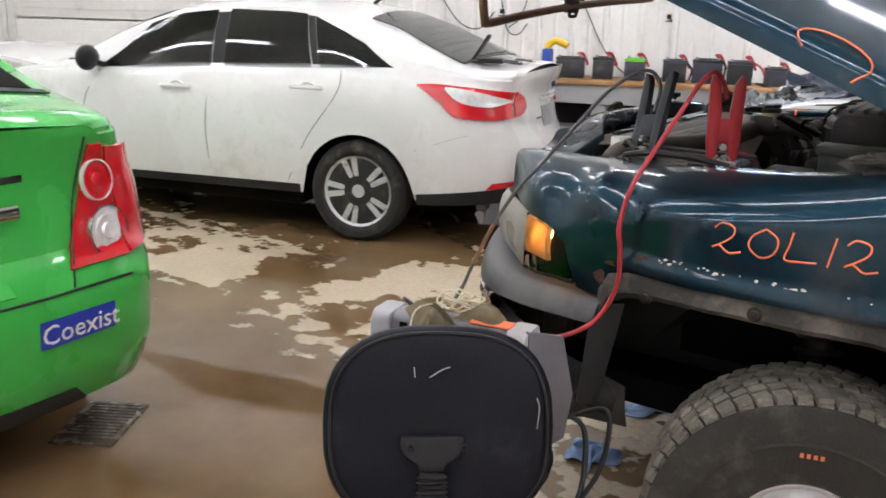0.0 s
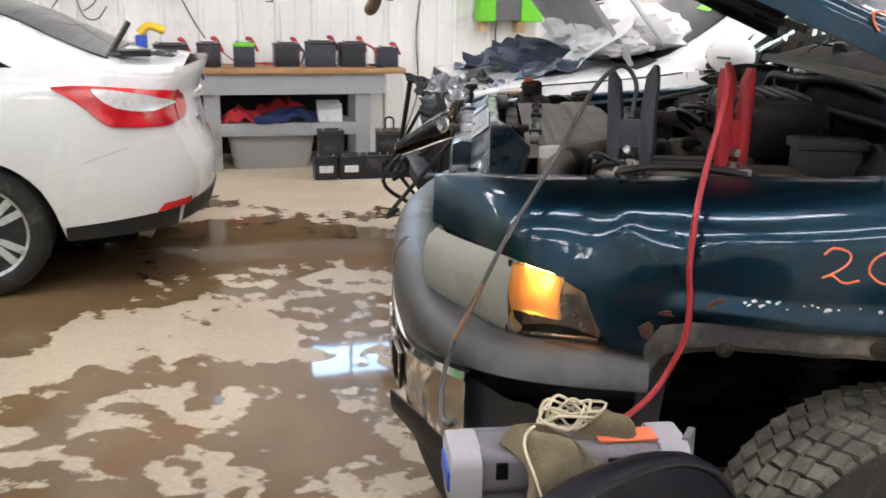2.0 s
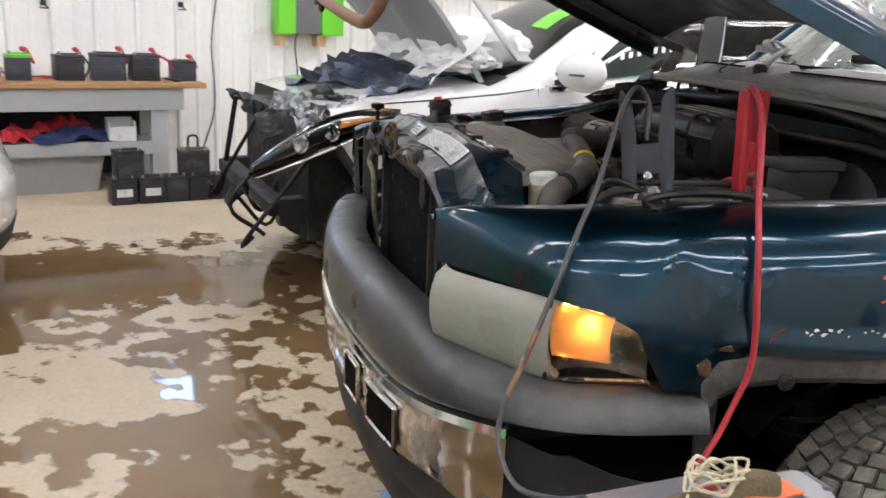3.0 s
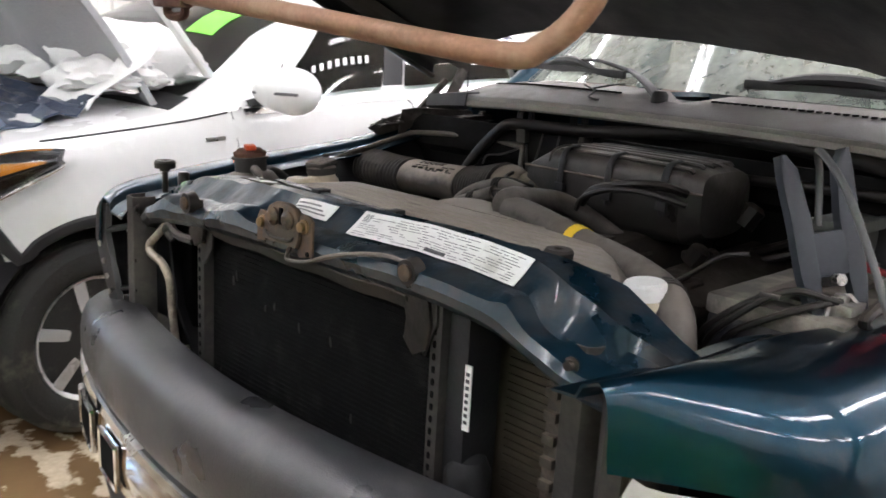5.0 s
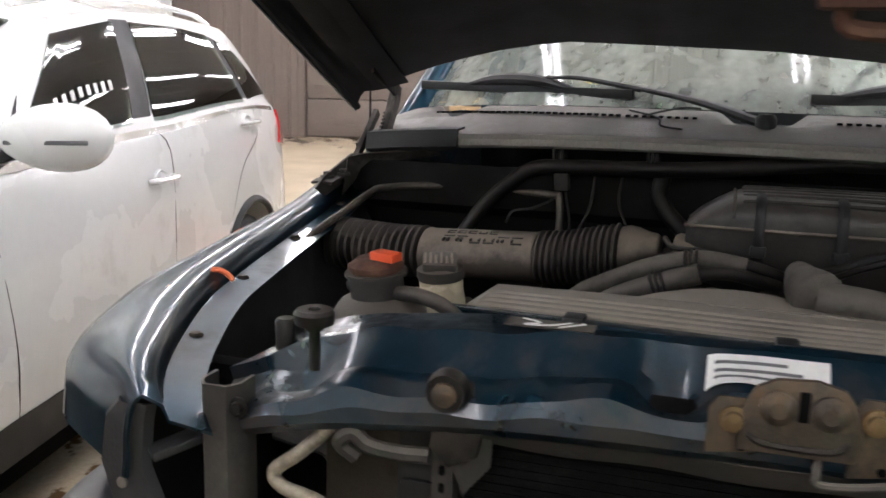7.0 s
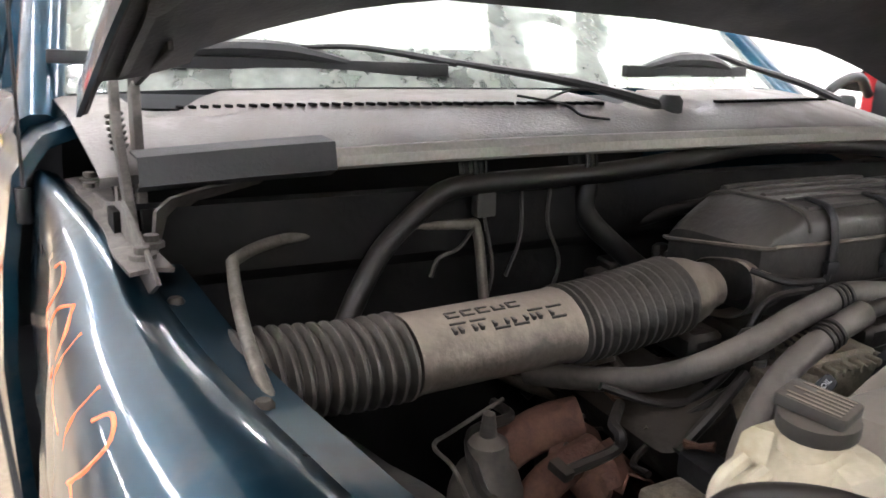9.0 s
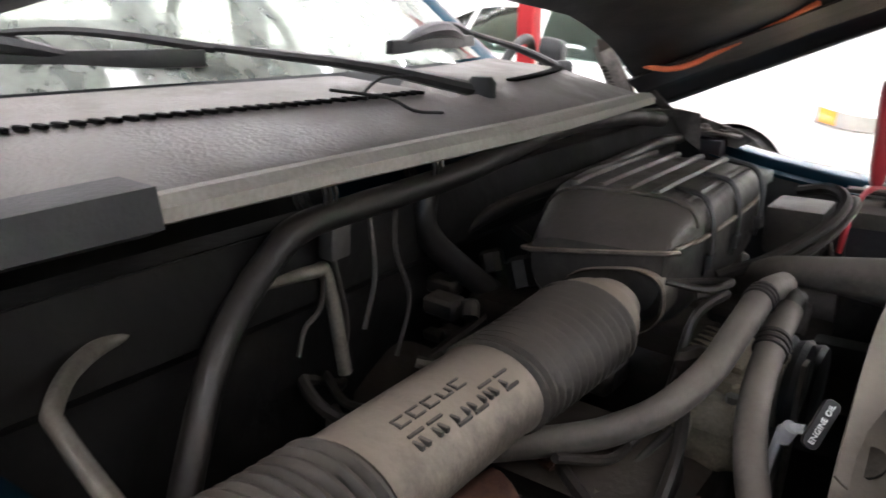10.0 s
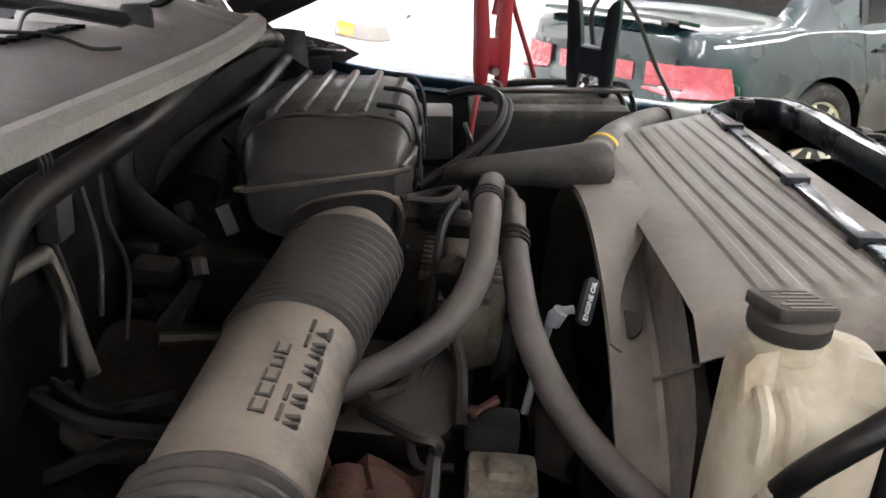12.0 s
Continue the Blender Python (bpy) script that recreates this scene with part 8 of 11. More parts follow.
for i in range(7):
    bm = bmesh.new()
    box(bm, (0.14, -0.07, 0.05 + 0.022 * i), (0.1445, 0.08, 0.061 + 0.022 * i), 0.001, CM)
    part("vent_slat", bm, M_TRIM, charger)
bm = bmesh.new()
slab(bm, [(0, 0), (0.12, 0.02), (0.14, 0.12), (0.1, 0.26), (0.0, 0.29)], 0.012, CM @ pose(0.155, -0.1, 0.02, 90, 0, 62), 0.003)
part("side_plate", bm, M_CHARGER, charger)
for pts in ([(0.2, 0.0, 0.1), (0.26, 0.02, 0.06), (0.28, -0.06, -0.05), (0.24, -0.1, -0.1)], [(0.2, 0.05, 0.06), (0.3, 0.05, 0.1), (0.31, 0.0, 0.0), (0.27, -0.05, -0.09)]):
    bm = bmesh.new()
    tube(bm, [CM @ V(p) for p in pts], 0.006, 8, 8)
    part("cord", bm, M_BLACK, charger)


PLACED[0] = Matrix()


def rag(name, label, m, size, mat, seed, height):
    """A dropped cloth with deep folds."""
    r = random.Random(seed)
    ph = [r.uniform(0, 6) for _ in range(8)]
    n = 26
    rows = []
    for i in range(n):
        row = []
        for j in range(n):
            u, v = i / (n - 1) - 0.5, j / (n - 1) - 0.5
            z = height * (0.5 + 0.5 * math.sin(9 * u + 3 * v + ph[0]) * math.cos(7 * v - 2 * u + ph[1])) + 0.3 * height * math.sin(19 * u + 11 * v + ph[2])
            z *= max(0, 1 - 2.6 * (u * u + v * v))
            row.append(m @ V((u * size[0] + 0.02 * math.sin(8 * v + ph[3]), v * size[1] + 0.02 * math.sin(9 * u + ph[4]), max(z, 0) + 0.004)))
        rows.append(row)
    bm = bmesh.new()
    sheet(bm, rows, 0.003)
    return solid(name, bm, mat, label, "rag", angle=70)


rag("olive_rag", "crumpled olive brown rag draped on the charger", CM @ pose(0.015, -0.13, 0.25, 42, 0, 20), (0.2, 0.2), M_OLIVE, 5, 0.085)
bm = bmesh.new()
r = random.Random(12)
pts = []
for k in range(30):
    a = k * 1.35
    pts.append(CM @ V((0.0 + 0.055 * math.cos(a) * r.uniform(0.4, 1.1), -0.06 + 0.04 * math.sin(a) * r.uniform(0.4, 1.1), 0.325 + 0.035 * (0.5 + 0.5 * math.sin(k * 2.3)))))
pts += [CM @ V(p) for p in ((-0.07, -0.1, 0.33), (-0.065, -0.16, 0.29), (-0.045, -0.19, 0.23), (-0.03, -0.2, 0.2))]
tube(bm, pts, 0.0022, 6, 5)
solid("cream_string", bm, M_STRING, "tangled cream string lying on the charger", "string")

# office chair, seen from behind its back
office = thing("office_chair", "worn black vinyl office chair holding a charger", "chair")
bn = V((0.58, -0.76, 0.28)).normalized()
bx = V((0, 0, 1)).cross(bn).normalized()
by = bn.cross(bx)
BM = Matrix((bx, by, bn)).transposed().to_4x4()
BM.translation = V((0.307, -1.428, 0.655))


def pad(w, h, n=40, p=2.7):
    return [(w / 2 * abs(math.cos(a)) ** (2 / p) * (1 if math.cos(a) > 0 else -1), h / 2 * abs(math.sin(a)) ** (2 / p) * (1 if math.sin(a) > 0 else -1)) for a in [TAU * k / n for k in range(n)]]


bm = bmesh.new()
rows = []
for f, z in ((0.0, 0.012), (0.5, 0.011), (0.86, 0.008), (0.95, 0.004), (0.985, -0.004), (1.0, -0.02), (0.985, -0.04), (0.93, -0.052), (0.6, -0.062), (0.0, -0.065)):
    rows.append([BM @ V((x * max(f, 0.01), y * max(f, 0.01), z)) for x, y in pad(0.455, 0.40)])
rows_mesh(bm, rows, around=True)
part("backrest", bm, M_VINYL, office, "black vinyl backrest with rounded corners")
bm = bmesh.new()
ring = [BM @ V((x * 0.93, y * 0.93, 0.007)) for x, y in pad(0.455, 0.40)]
tube(bm, ring + [ring[0]], 0.0035, 6, 2)
part("piping", bm, M_BLACK, office)
bm = bmesh.new()
slab(bm, [(-0.07, 0.03), (0.07, 0.03), (0.072, 0.005), (0.06, -0.02), (0.03, -0.03), (0.03, -0.055), (-0.03, -0.055), (-0.03, -0.03), (-0.06, -0.02), (-0.072, 0.005)], 0.024, BM @ pose(-0.015, -0.035, 0.008) @ Matrix.Diagonal((0.85, 0.8, 1, 1)), 0.004)
part("bracket", bm, M_BLACK, office, "grey plastic back bracket")
for x in (-0.055, 0.045):
    bm = bmesh.new()
    lathe(bm, [(0, 0), (0.008, 0), (0.008, 0.005), (0.004, 0.006), (0, 0.003)], 12, BM @ pose(x, -0.03, 0.03))
    part("screw", bm, M_BLACK, office)
bm = bmesh.new()
path = [BM @ V((-0.015, -0.08, 0.025)), BM @ V((-0.015, -0.15, 0.03)), BM @ V((-0.02, -0.26, 0.02))]
tube(bm, path, lambda t: 0.028 + 0.004 * (1 if int(t * 26) % 2 else -1), 14, 14, squash=(1, 0.7))
part("bellows", bm, M_TRIM, office, "ribbed rubber cover on the back post")
bm = bmesh.new()
tube(bm, [path[-1], path[-1] + V((-0.04, 0.05, -0.06)), V((0.2, -1.28, 0.42)), V((0.13, -1.17, 0.42))], 0.02, 10, 6, squash=(1.4, 0.5))
part("back_post", bm, M_BLACK, office)
for pts in ([(-0.02, 0.10), (0.005, 0.115), (0.02, 0.12)], [(0.19, 0.06), (0.195, 0.04), (0.19, 0.0)], [(-0.13, -0.15), (-0.1, -0.16)], [(-0.05, 0.12), (-0.048, 0.1)]):
    bm = bmesh.new()
    tube(bm, [BM @ V((x, y, 0.0112)) for x, y in pts], 0.0014, 5, 4)
    part("scuff", bm, M_LIGHTGREY, office, "pale scuff mark")
SM = pose(0.155, -1.165, 0, 0, 0, 38)
bm = bmesh.new()
rows = []
for f, z in ((0.01, 0.498), (0.7, 0.499), (0.92, 0.492), (1.0, 0.468), (0.97, 0.44), (0.8, 0.43), (0.01, 0.43)):
    rows.append([SM @ V((x * f, y * f, z)) for x, y in pad(0.48, 0.46)])
rows_mesh(bm, rows, around=True)
part("seat", bm, M_VINYL, office, "black vinyl seat")
bm = bmesh.new()
lathe(bm, [(0.028, 0.1), (0.028, 0.28), (0.02, 0.285), (0.02, 0.43)], 16, SM)
part("gas_post", bm, M_BLACK, office)
for k in range(5):
    a = TAU * k / 5 + 0.3
    d = V((math.cos(a), math.sin(a), 0))
    c = V((0.155, -1.165, 0))
    bm = bmesh.new()
    bar(bm, c + d * 0.02 + V((0, 0, 0.12)), c + d * 0.28 + V((0, 0, 0.075)), 0.045, 0.03, bevel=0.008)
    leg = part("leg", bm, M_BLACK, office)
    bm = bmesh.new()
    side = V((-d.y, d.x, 0))
    for s in (-0.014, 0.014):
        lathe(bm, [(0.0, -0.009), (0.026, -0.009), (0.027, 0), (0.026, 0.009), (0, 0.009)], 16, axis_frame(c + d * 0.275 + side * s + V((0, 0, 0.027)), side, d))
    tube(bm, [c + d * 0.275 + V((0, 0, 0.03)), c + d * 0.275 + V((0, 0, 0.075))], 0.008, 8, 1)
    part("castor", bm, M_BLACK, leg)

rag("blue_glove", "blue disposable glove dropped on the floor", pose(0.12, 0.26, 0, 0, 0, 45), (0.24, 0.12), material("pale_blue_glove", (0.2, 0.3, 0.5), 0.5, vary=0.12, scale=14), 8, 0.03)
rag("blue_cloth", "blue cloth lying on the floor under the truck", pose(0.1, -0.2, 0, 0, 0, -30), (0.16, 0.16), bpy.data.materials["pale_blue_glove"], 9, 0.035)

# floor drain
M_DRAIN = material("wet_brown_iron", (0.09, 0.066, 0.045), 0.25, metal=0.2, vary=0.3, scale=20, bump=0.3)
drain = thing("floor_drain", "dark iron grate set in the concrete floor", "drain", (-1.39, -1.04, 0), -60)
bm = bmesh.new()
for lo, hi in (((-0.16, -0.11, 0.0), (0.16, -0.09, 0.008)), ((-0.16, 0.09, 0.0), (0.16, 0.11, 0.008)), ((-0.16, -0.09, 0.0), (-0.145, 0.09, 0.008)), ((0.145, -0.09, 0.0), (0.16, 0.09, 0.008))):
    box(bm, lo, hi, 0.001)
part("frame", bm, M_DRAIN, drain)
for k in range(12):
    bm = bmesh.new()
    x = lerp(-0.13, 0.13, k / 11)
    box(bm, (x - 0.006, -0.09, 0.0), (x + 0.006, 0.09, 0.007), 0.001)
    part("grate_bar", bm, M_DRAIN, drain)
bm = bmesh.new()
# black plate painting the shade below the grate
box(bm, (-0.145, -0.09, 0.0005), (0.145, 0.09, 0.002))
part("sump_shade", bm, M_VOID, drain)

# ---- parked cars ----
M_PANE = glass("tinted_car_pane", (0.9, 1.0, 0.96), 0.8, 0.02)
M_PANE_DARK = glass("black_tinted_pane", (0.9, 0.9, 0.92), 0.7, 0.02)
M_REAR_PANE = glass("grey_rear_pane", (0.95, 1.0, 1.0), 0.95, 0.04)
M_BACKING = material("grey_green_backing", (0.07, 0.085, 0.08), 0.8, vary=0.3, scale=3)
M_BACKING_DARK = material("black_backing", (0.006, 0.006, 0.007), 0.8, vary=0.2)
M_AIRBAG_SHEEN = material("white_foil", (0.8, 0.8, 0.82), 0.35, vary=0.08, scale=12, bump=0.3, bump_scale=30)
M_CRUMPLE = material("crumpled_dark_blue_metal", (0.05, 0.065, 0.1), 0.35, metal=0.4, vary=0.3, scale=10, bump=0.4, dirt=(0.2, 0.19, 0.18), dirt_amount=0.3, dirt_scale=8)
M_TORN = material("torn_bright_metal", (0.4, 0.41, 0.43), 0.3, metal=0.7, vary=0.25, scale=14, bump=0.5, bump_scale=40, dirt=(0.12, 0.12, 0.13), dirt_amount=0.4, dirt_scale=10)


def car_surface(c):
    """The car's skin: S(s, v) at s behind the nose, v 0..1 flank, 1..2 glass side, 2..3 roof; E(end, q, v) across nose and tail."""
    L, W = c["L"], c["W"]

    def ends(s):
        k = 1.0
        for d, r, a in ((s - c.get("from", 0), c["nose_r"], c["nose_k"]), (L - s, c["tail_r"], c["tail_k"])):
            e = min(max(d / r, 0), 1)
            k *= 1 - a * (1 - math.sqrt(max(0, 1 - (1 - e) ** 2)))
        return k

    def low(s):
        z = line(s, c["sill"])
        for sc, r, zc in c["arches"]:
            if abs(s - sc) < r:
                z = max(z, zc + math.sqrt(r * r - (s - sc) ** 2))
        return z

    def slide(s, z):
        k = min(max((s - L + 0.45) / 0.45, 0), 1)
        j = min(max((0.45 - s) / 0.45, 0), 1)
        return k * k * line(z, c["tail"]) - j * j * line(z, c["nose"])

    def flat(s, v):
        w = W / 2 * ends(s)
        zb, zt, zl = ramp(s, c["belt"]), line(s, c["top"]), low(s)
        tall = min(max((zt - zb) / 0.3, 0), 1)
        edge = lerp(0.88, c["cant"], tall)
        zc = zb + (zt - zb) * lerp(0.6, 0.84, tall)
        if v <= 1:
            z = lerp(zl, zb, v)
            f = (z - 0.2) / (zb - 0.2)
            y = w * line(f, c["flank"])
        elif v <= 2:
            k = v - 1
            z = lerp(zb, zc, k)
            y = w * (lerp(c["flank"][-1][1] - 0.015, edge, k) + 0.02 * math.sin(math.pi * k))
        else:
            k = v - 2
            y = w * edge * (1 - k)
            z = zc + (zt - zc) * (1 - (1 - k) ** 2.4)
        return y, z

    def S(s, v, side=-1):
        y, z = flat(s, v)
        return V((s + slide(s, z), side * y, z))

    def E(end, q, v):
        s = L if end > 0 else c.get("from", 0)
        y, z = flat(s, min(v, 2))
        if v > 2:
            zt = line(s, c["top"])
            z = z + (zt - z) * (1 - abs(q) ** 2.4)
        return V((s + slide(s, z) + end * c["bulge"] * (1 - q * q), q * y, z))

    return S, E


def skin_patch(bm, f, quad, off=0.005, thick=0.004, n=8, m=6):
    """A piece of skin between four corners (a, b, c, d) of f's two parameters, standing off by a little."""
    a, b, c, d = quad
    rows = []
    for i in range(n + 1):
        row = []
        for j in range(m + 1):
            u, w = i / n, j / m
            p = [lerp(lerp(a[k], b[k], u), lerp(d[k], c[k], u), w) for k in (0, 1)]
            q0 = f(*p)
            e = 0.01
            nr = (f(p[0] + e, p[1]) - f(p[0] - e, p[1])).cross(f(p[0], p[1] + e) - f(p[0], p[1] - e))
            nr = nr.normalized() if nr.length > 1e-9 else V((0, 0, 1))
            ref = q0 - V((f.mid[0], 0, f.mid[1]))
            if f.axis == "side":
                ref.x = 0
            if nr.dot(ref) < 0:
                nr = -nr
            row.append(q0 + nr * off)
        rows.append(row)
    arr = rows
    return sheet(bm, arr, thick)


class Skin:
    """One of the car's surfaces, with a place inside the car to tell in from out."""

    def __init__(self, f, mid, axis="side"):
        self.f, self.mid, self.axis = f, mid, axis

    def __call__(self, a, b):
        return self.f(a, b)


def car_wheel(parent, centre, R, r, width, side, spokes, mat, label="silver alloy rim"):
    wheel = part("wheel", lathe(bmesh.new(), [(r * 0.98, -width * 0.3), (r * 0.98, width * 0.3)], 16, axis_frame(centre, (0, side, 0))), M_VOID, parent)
    m = axis_frame(centre, (0, side, 0), (0, 0, 1))
    bm = bmesh.new()
    h = width / 2
    prof = [(r, -h * 0.7), (r + 0.02, -h * 0.95), (R * 0.9, -h), (R * 0.975, -h * 0.8), (R, -h * 0.5)]
    for g in (-0.4, -0.1, 0.15, 0.42):
        prof += [(R, g * h - 0.006), (R - 0.008, g * h - 0.004), (R - 0.008, g * h + 0.004), (R, g * h + 0.006)]
    prof += [(R, h * 0.55), (R * 0.975, h * 0.8), (R * 0.9, h), (R * 0.86, h * 0.985), (R * 0.85, h), (r + 0.025, h * 0.98), (r + 0.008, h * 0.86), (r, h * 0.7)]
    part("tyre", lathe(bm, prof, 48, m), M_TYRE, wheel, "black rubber tyre", kind="")
    bm = bmesh.new()
    lathe(bm, [(r * 0.9, -h * 0.7), (r * 0.92, h * 0.3), (r * 0.94, h * 0.7), (r * 1.01, h * 0.84), (r * 1.0, h * 0.7), (r * 1.0, -h * 0.7)], 40, m, close=True)
    part("rim", bm, mat, wheel, label)
    bm = bmesh.new()
    lathe(bm, [(0.0, h * 0.45), (r * 0.28, h * 0.45), (r * 0.26, h * 0.68), (r * 0.12, h * 0.72), (0, h * 0.7)], 24, m)
    part("hub", bm, mat, wheel)
    for k in range(spokes):
        for d in ((-0.17, 0.17) if spokes == 5 else (0,)):
            a = TAU * (k + 0.25) / spokes
            c, e = a + d * 1.1, a + d * 1.0
            bm = bmesh.new()
            p0, p1 = V((math.cos(c) * r * 0.2, math.sin(c) * r * 0.2, h * 0.56)), V((math.cos(e) * r * 0.96, math.sin(e) * r * 0.96, h * 0.66))
            bar(bm, m @ p0, m @ p1, r * (0.17 if spokes == 5 else 0.2), h * 0.22, up=(m @ V((0, 0, 1))) - V(centre), bevel=0.006)
            part("spoke", bm, mat, wheel)
    return wheel


def car(name, label, at, turn, c, paint, step=0.045):
    """A car with a hollow skin, window openings, dark lining and underbody."""
    ob = thing(name, label, "car", at, turn)
    S, E = car_surface(c)
    L, s0 = c["L"], c.get("from", 0)
    n = int((L - s0) / step)
    ss = [lerp(s0, L, i / n) for i in range(n + 1)]
    vv = [i / 10 for i in range(10)] + [1 + i / 6 for i in range(6)] + [2 + i / 8 for i in range(9)]
    bm = bmesh.new()
    for side in (-1, 1):
        vs = [[bm.verts.new(S(s, v, side)) for v in vv] for s in ss]
        for i in range(n):
            for j in range(len(vv) - 1):
                bm.faces.new((vs[i][j], vs[i + 1][j], vs[i + 1][j + 1], vs[i][j + 1]))
    for end in (1, -1):
        if end < 0 and s0:
            continue
        rows_mesh(bm, [[E(end, lerp(-1, 1, k / 16), v) for k in range(17)] for v in [i / 10 for i in range(11)] + [1.5, 2, 2.2]])
    bmesh.ops.remove_doubles(bm, verts=bm.verts, dist=0.002)
    part("body", bm, paint, ob, angle=32)
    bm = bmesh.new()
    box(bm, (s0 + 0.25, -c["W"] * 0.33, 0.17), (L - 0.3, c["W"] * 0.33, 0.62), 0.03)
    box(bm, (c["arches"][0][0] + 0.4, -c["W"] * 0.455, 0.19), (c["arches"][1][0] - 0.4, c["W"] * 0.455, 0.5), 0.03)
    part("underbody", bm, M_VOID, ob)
    return ob, Skin(lambda s, v: S(s, v, -1), (0, 0.8)), Skin(lambda s, v: S(s, v, 1), (0, 0.8)), Skin(lambda q, v: E(1, q, v), (L - 1, 0.7), "end"), Skin(lambda q, v: E(-1, q, v), (1, 0.6), "end")


def patch_part(name, skin, quad, mat, parent, label="", off=0.005, thick=0.004, n=8, m=6):
    if mat in (M_PANE, M_PANE_DARK, M_REAR_PANE):
        pane = part(name, skin_patch(bmesh.new(), skin, quad, 0.009, 0.003, n, m), mat, parent, label)
        # opaque sheet added under the pane, its colour the unlit cabin's darkness
        part("cabin_backing", skin_patch(bmesh.new(), skin, quad, 0.004, 0.002, n, m), M_BACKING if mat is not M_PANE_DARK else M_BACKING_DARK, pane)
        return pane
    return part(name, skin_patch(bmesh.new(), skin, quad, off, thick, n, m), mat, parent, label)


def lens_part(name, skin, outline, mat, parent, label, off, thick):
    """A lens whose lower and upper edges follow rows of (along, low, high) on the skin."""
    def g(a, b):
        for p, q in zip(outline, outline[1:]):
            if a <= q[0] or q is outline[-1]:
                k = (a - p[0]) / (q[0] - p[0])
                return skin(a, lerp(lerp(p[1], q[1], k), lerp(p[2], q[2], k), b))
    f = Skin(g, skin.mid, skin.axis)
    return part(name, skin_patch(bmesh.new(), f, [(outline[0][0], 0), (outline[-1][0], 0), (outline[-1][0], 1), (outline[0][0], 1)], off, thick, 24, 6), mat, parent, label)


def across(skin_l, skin_r):
    """Both halves of the roof as one surface: w 0..2 runs from one side's edge over the middle."""
    return Skin(lambda s, w: skin_l(s, 2 + w) if w <= 1 else skin_r(s, 4 - w), (0, 0.5))


def door_handle(parent, skin, s, v, mat):
    p = skin(s, v)
    out = V((0, -1 if p.y < 0 else 1, 0))
    bm = bmesh.new()
    lathe(bm, [(0.0, -0.012), (0.05, -0.012), (0.05, 0.002), (0.044, 0.004), (0.03, -0.006), (0.0, -0.008)], 20, axis_frame(p, out) @ Matrix.Diagonal((1.1, 0.75, 1, 1)))
    cup = part("handle_cup", bm, mat, parent)
    bm = bmesh.new()
    tube(bm, [p + V((-0.1, 0, 0)) + out * 0.002, p + V((-0.08, 0, 0.003)) + out * 0.032, p + V((0.07, 0, 0.003)) + out * 0.034, p + V((0.1, 0, 0)) + out * 0.002], 0.014, 8, 5, squash=(1, 0.8))
    part("door_handle", bm, mat, parent)


def gap_line(parent, skin, pts, mat=None, r=0.0022):
    bm = bmesh.new()
    tube(bm, [skin(*p) for p in pts], r, 6, 4)
    part("panel_gap", bm, mat or M_TRIM, parent)


def wing_mirror(parent, skin, s, v, mat, size=1.0):
    p = skin(s, v)
    o = -1 if p.y < 0 else 1
    bm = bmesh.new()
    bmesh.ops.create_uvsphere(bm, u_segments=20, v_segments=12, radius=1)
    for q in bm.verts:
        x, y, z = q.co
        k = 0.075 if x < 0 else 0.045
        q.co = p + V((x * k + 0.01 - 0.03 * y * o * o, o * 0.15 + y * 0.13, 0.06 + z * 0.082 * (1 + 0.15 * y * o))) * size
    cap = part("mirror_cap", bm, mat, parent)
    bm = bmesh.new()
    bar(bm, p + V((0, -o * 0.02, 0.0)), p + V((0.0, o * 0.09, 0.03)) * 1, 0.07, 0.03)
    part("mirror_foot", bm, M_BLACK, parent)
    bm = bmesh.new()
    bar(bm, p + V((-0.065, o * 0.06, 0.05)) * size, p + V((-0.05, o * 0.26, 0.055)) * size, 0.008, 0.012)
    part("signal_strip", bm, M_GREY, parent)


def glaze(ob, side, quads, mat, frame_mat=M_TRIM):
    for q in quads:
        patch_part("window", side, q, mat, ob, "dark tinted side window", 0.004, 0.003)


# -- white sedan
SEDAN = dict(L=4.53, W=1.80, nose_r=0.9, nose_k=0.3, tail_r=0.62, tail_k=0.36, bulge=0.10, cant=0.70,
             belt=[(0, 0.78), (1.2, 0.96), (1.7, 0.985), (2.6, 1.02), (3.45, 1.05), (3.9, 1.06), (4.53, 1.02)],
             top=[(0, 0.72), (0.5, 0.9), (1.15, 1.02), (1.35, 1.08), (1.6, 1.22), (1.9, 1.36), (2.2, 1.46), (2.6, 1.495), (3.0, 1.49), (3.4, 1.44), (3.75, 1.325), (4.1, 1.155), (4.22, 1.105), (4.5, 1.1), (4.53, 1.09)],
             sill=[(0, 0.25), (0.6, 0.22), (1.2, 0.28), (3.3, 0.28), (3.95, 0.27), (4.53, 0.3)], arches=[(0.9, 0.37, 0.31), (3.55, 0.365, 0.31)],
             flank=[(0, 0.94), (0.2, 0.985), (0.45, 1.0), (0.75, 0.985), (0.9, 0.955), (1.0, 0.915)],
             tail=[(0.25, -0.06), (0.45, 0.0), (0.62, 0.0), (0.7, -0.05), (0.9, -0.09), (1.05, -0.03), (1.1, -0.02)], nose=[(0.2, -0.05), (0.5, 0.0), (0.8, -0.1)])
SIDE = [[(1.62, 1.06), (2.5, 1.03), (2.48, 1.94), (1.98, 1.9)], [(2.6, 1.03), (3.22, 1.03), (3.12, 1.92), (2.58, 1.94)], [(3.28, 1.03), (3.76, 1.1), (3.55, 1.55), (3.18, 1.9)]]
BACK = [(3.52, 0.1), (4.16, 0.1), (4.16, 1.9), (3.52, 1.9)]
focus, fl, fr, fe, fn = car("white_sedan", "white sedan with dark tinted windows parked on wet concrete", (-5.955, 1.325, 0), 16, SEDAN, M_WHITE)
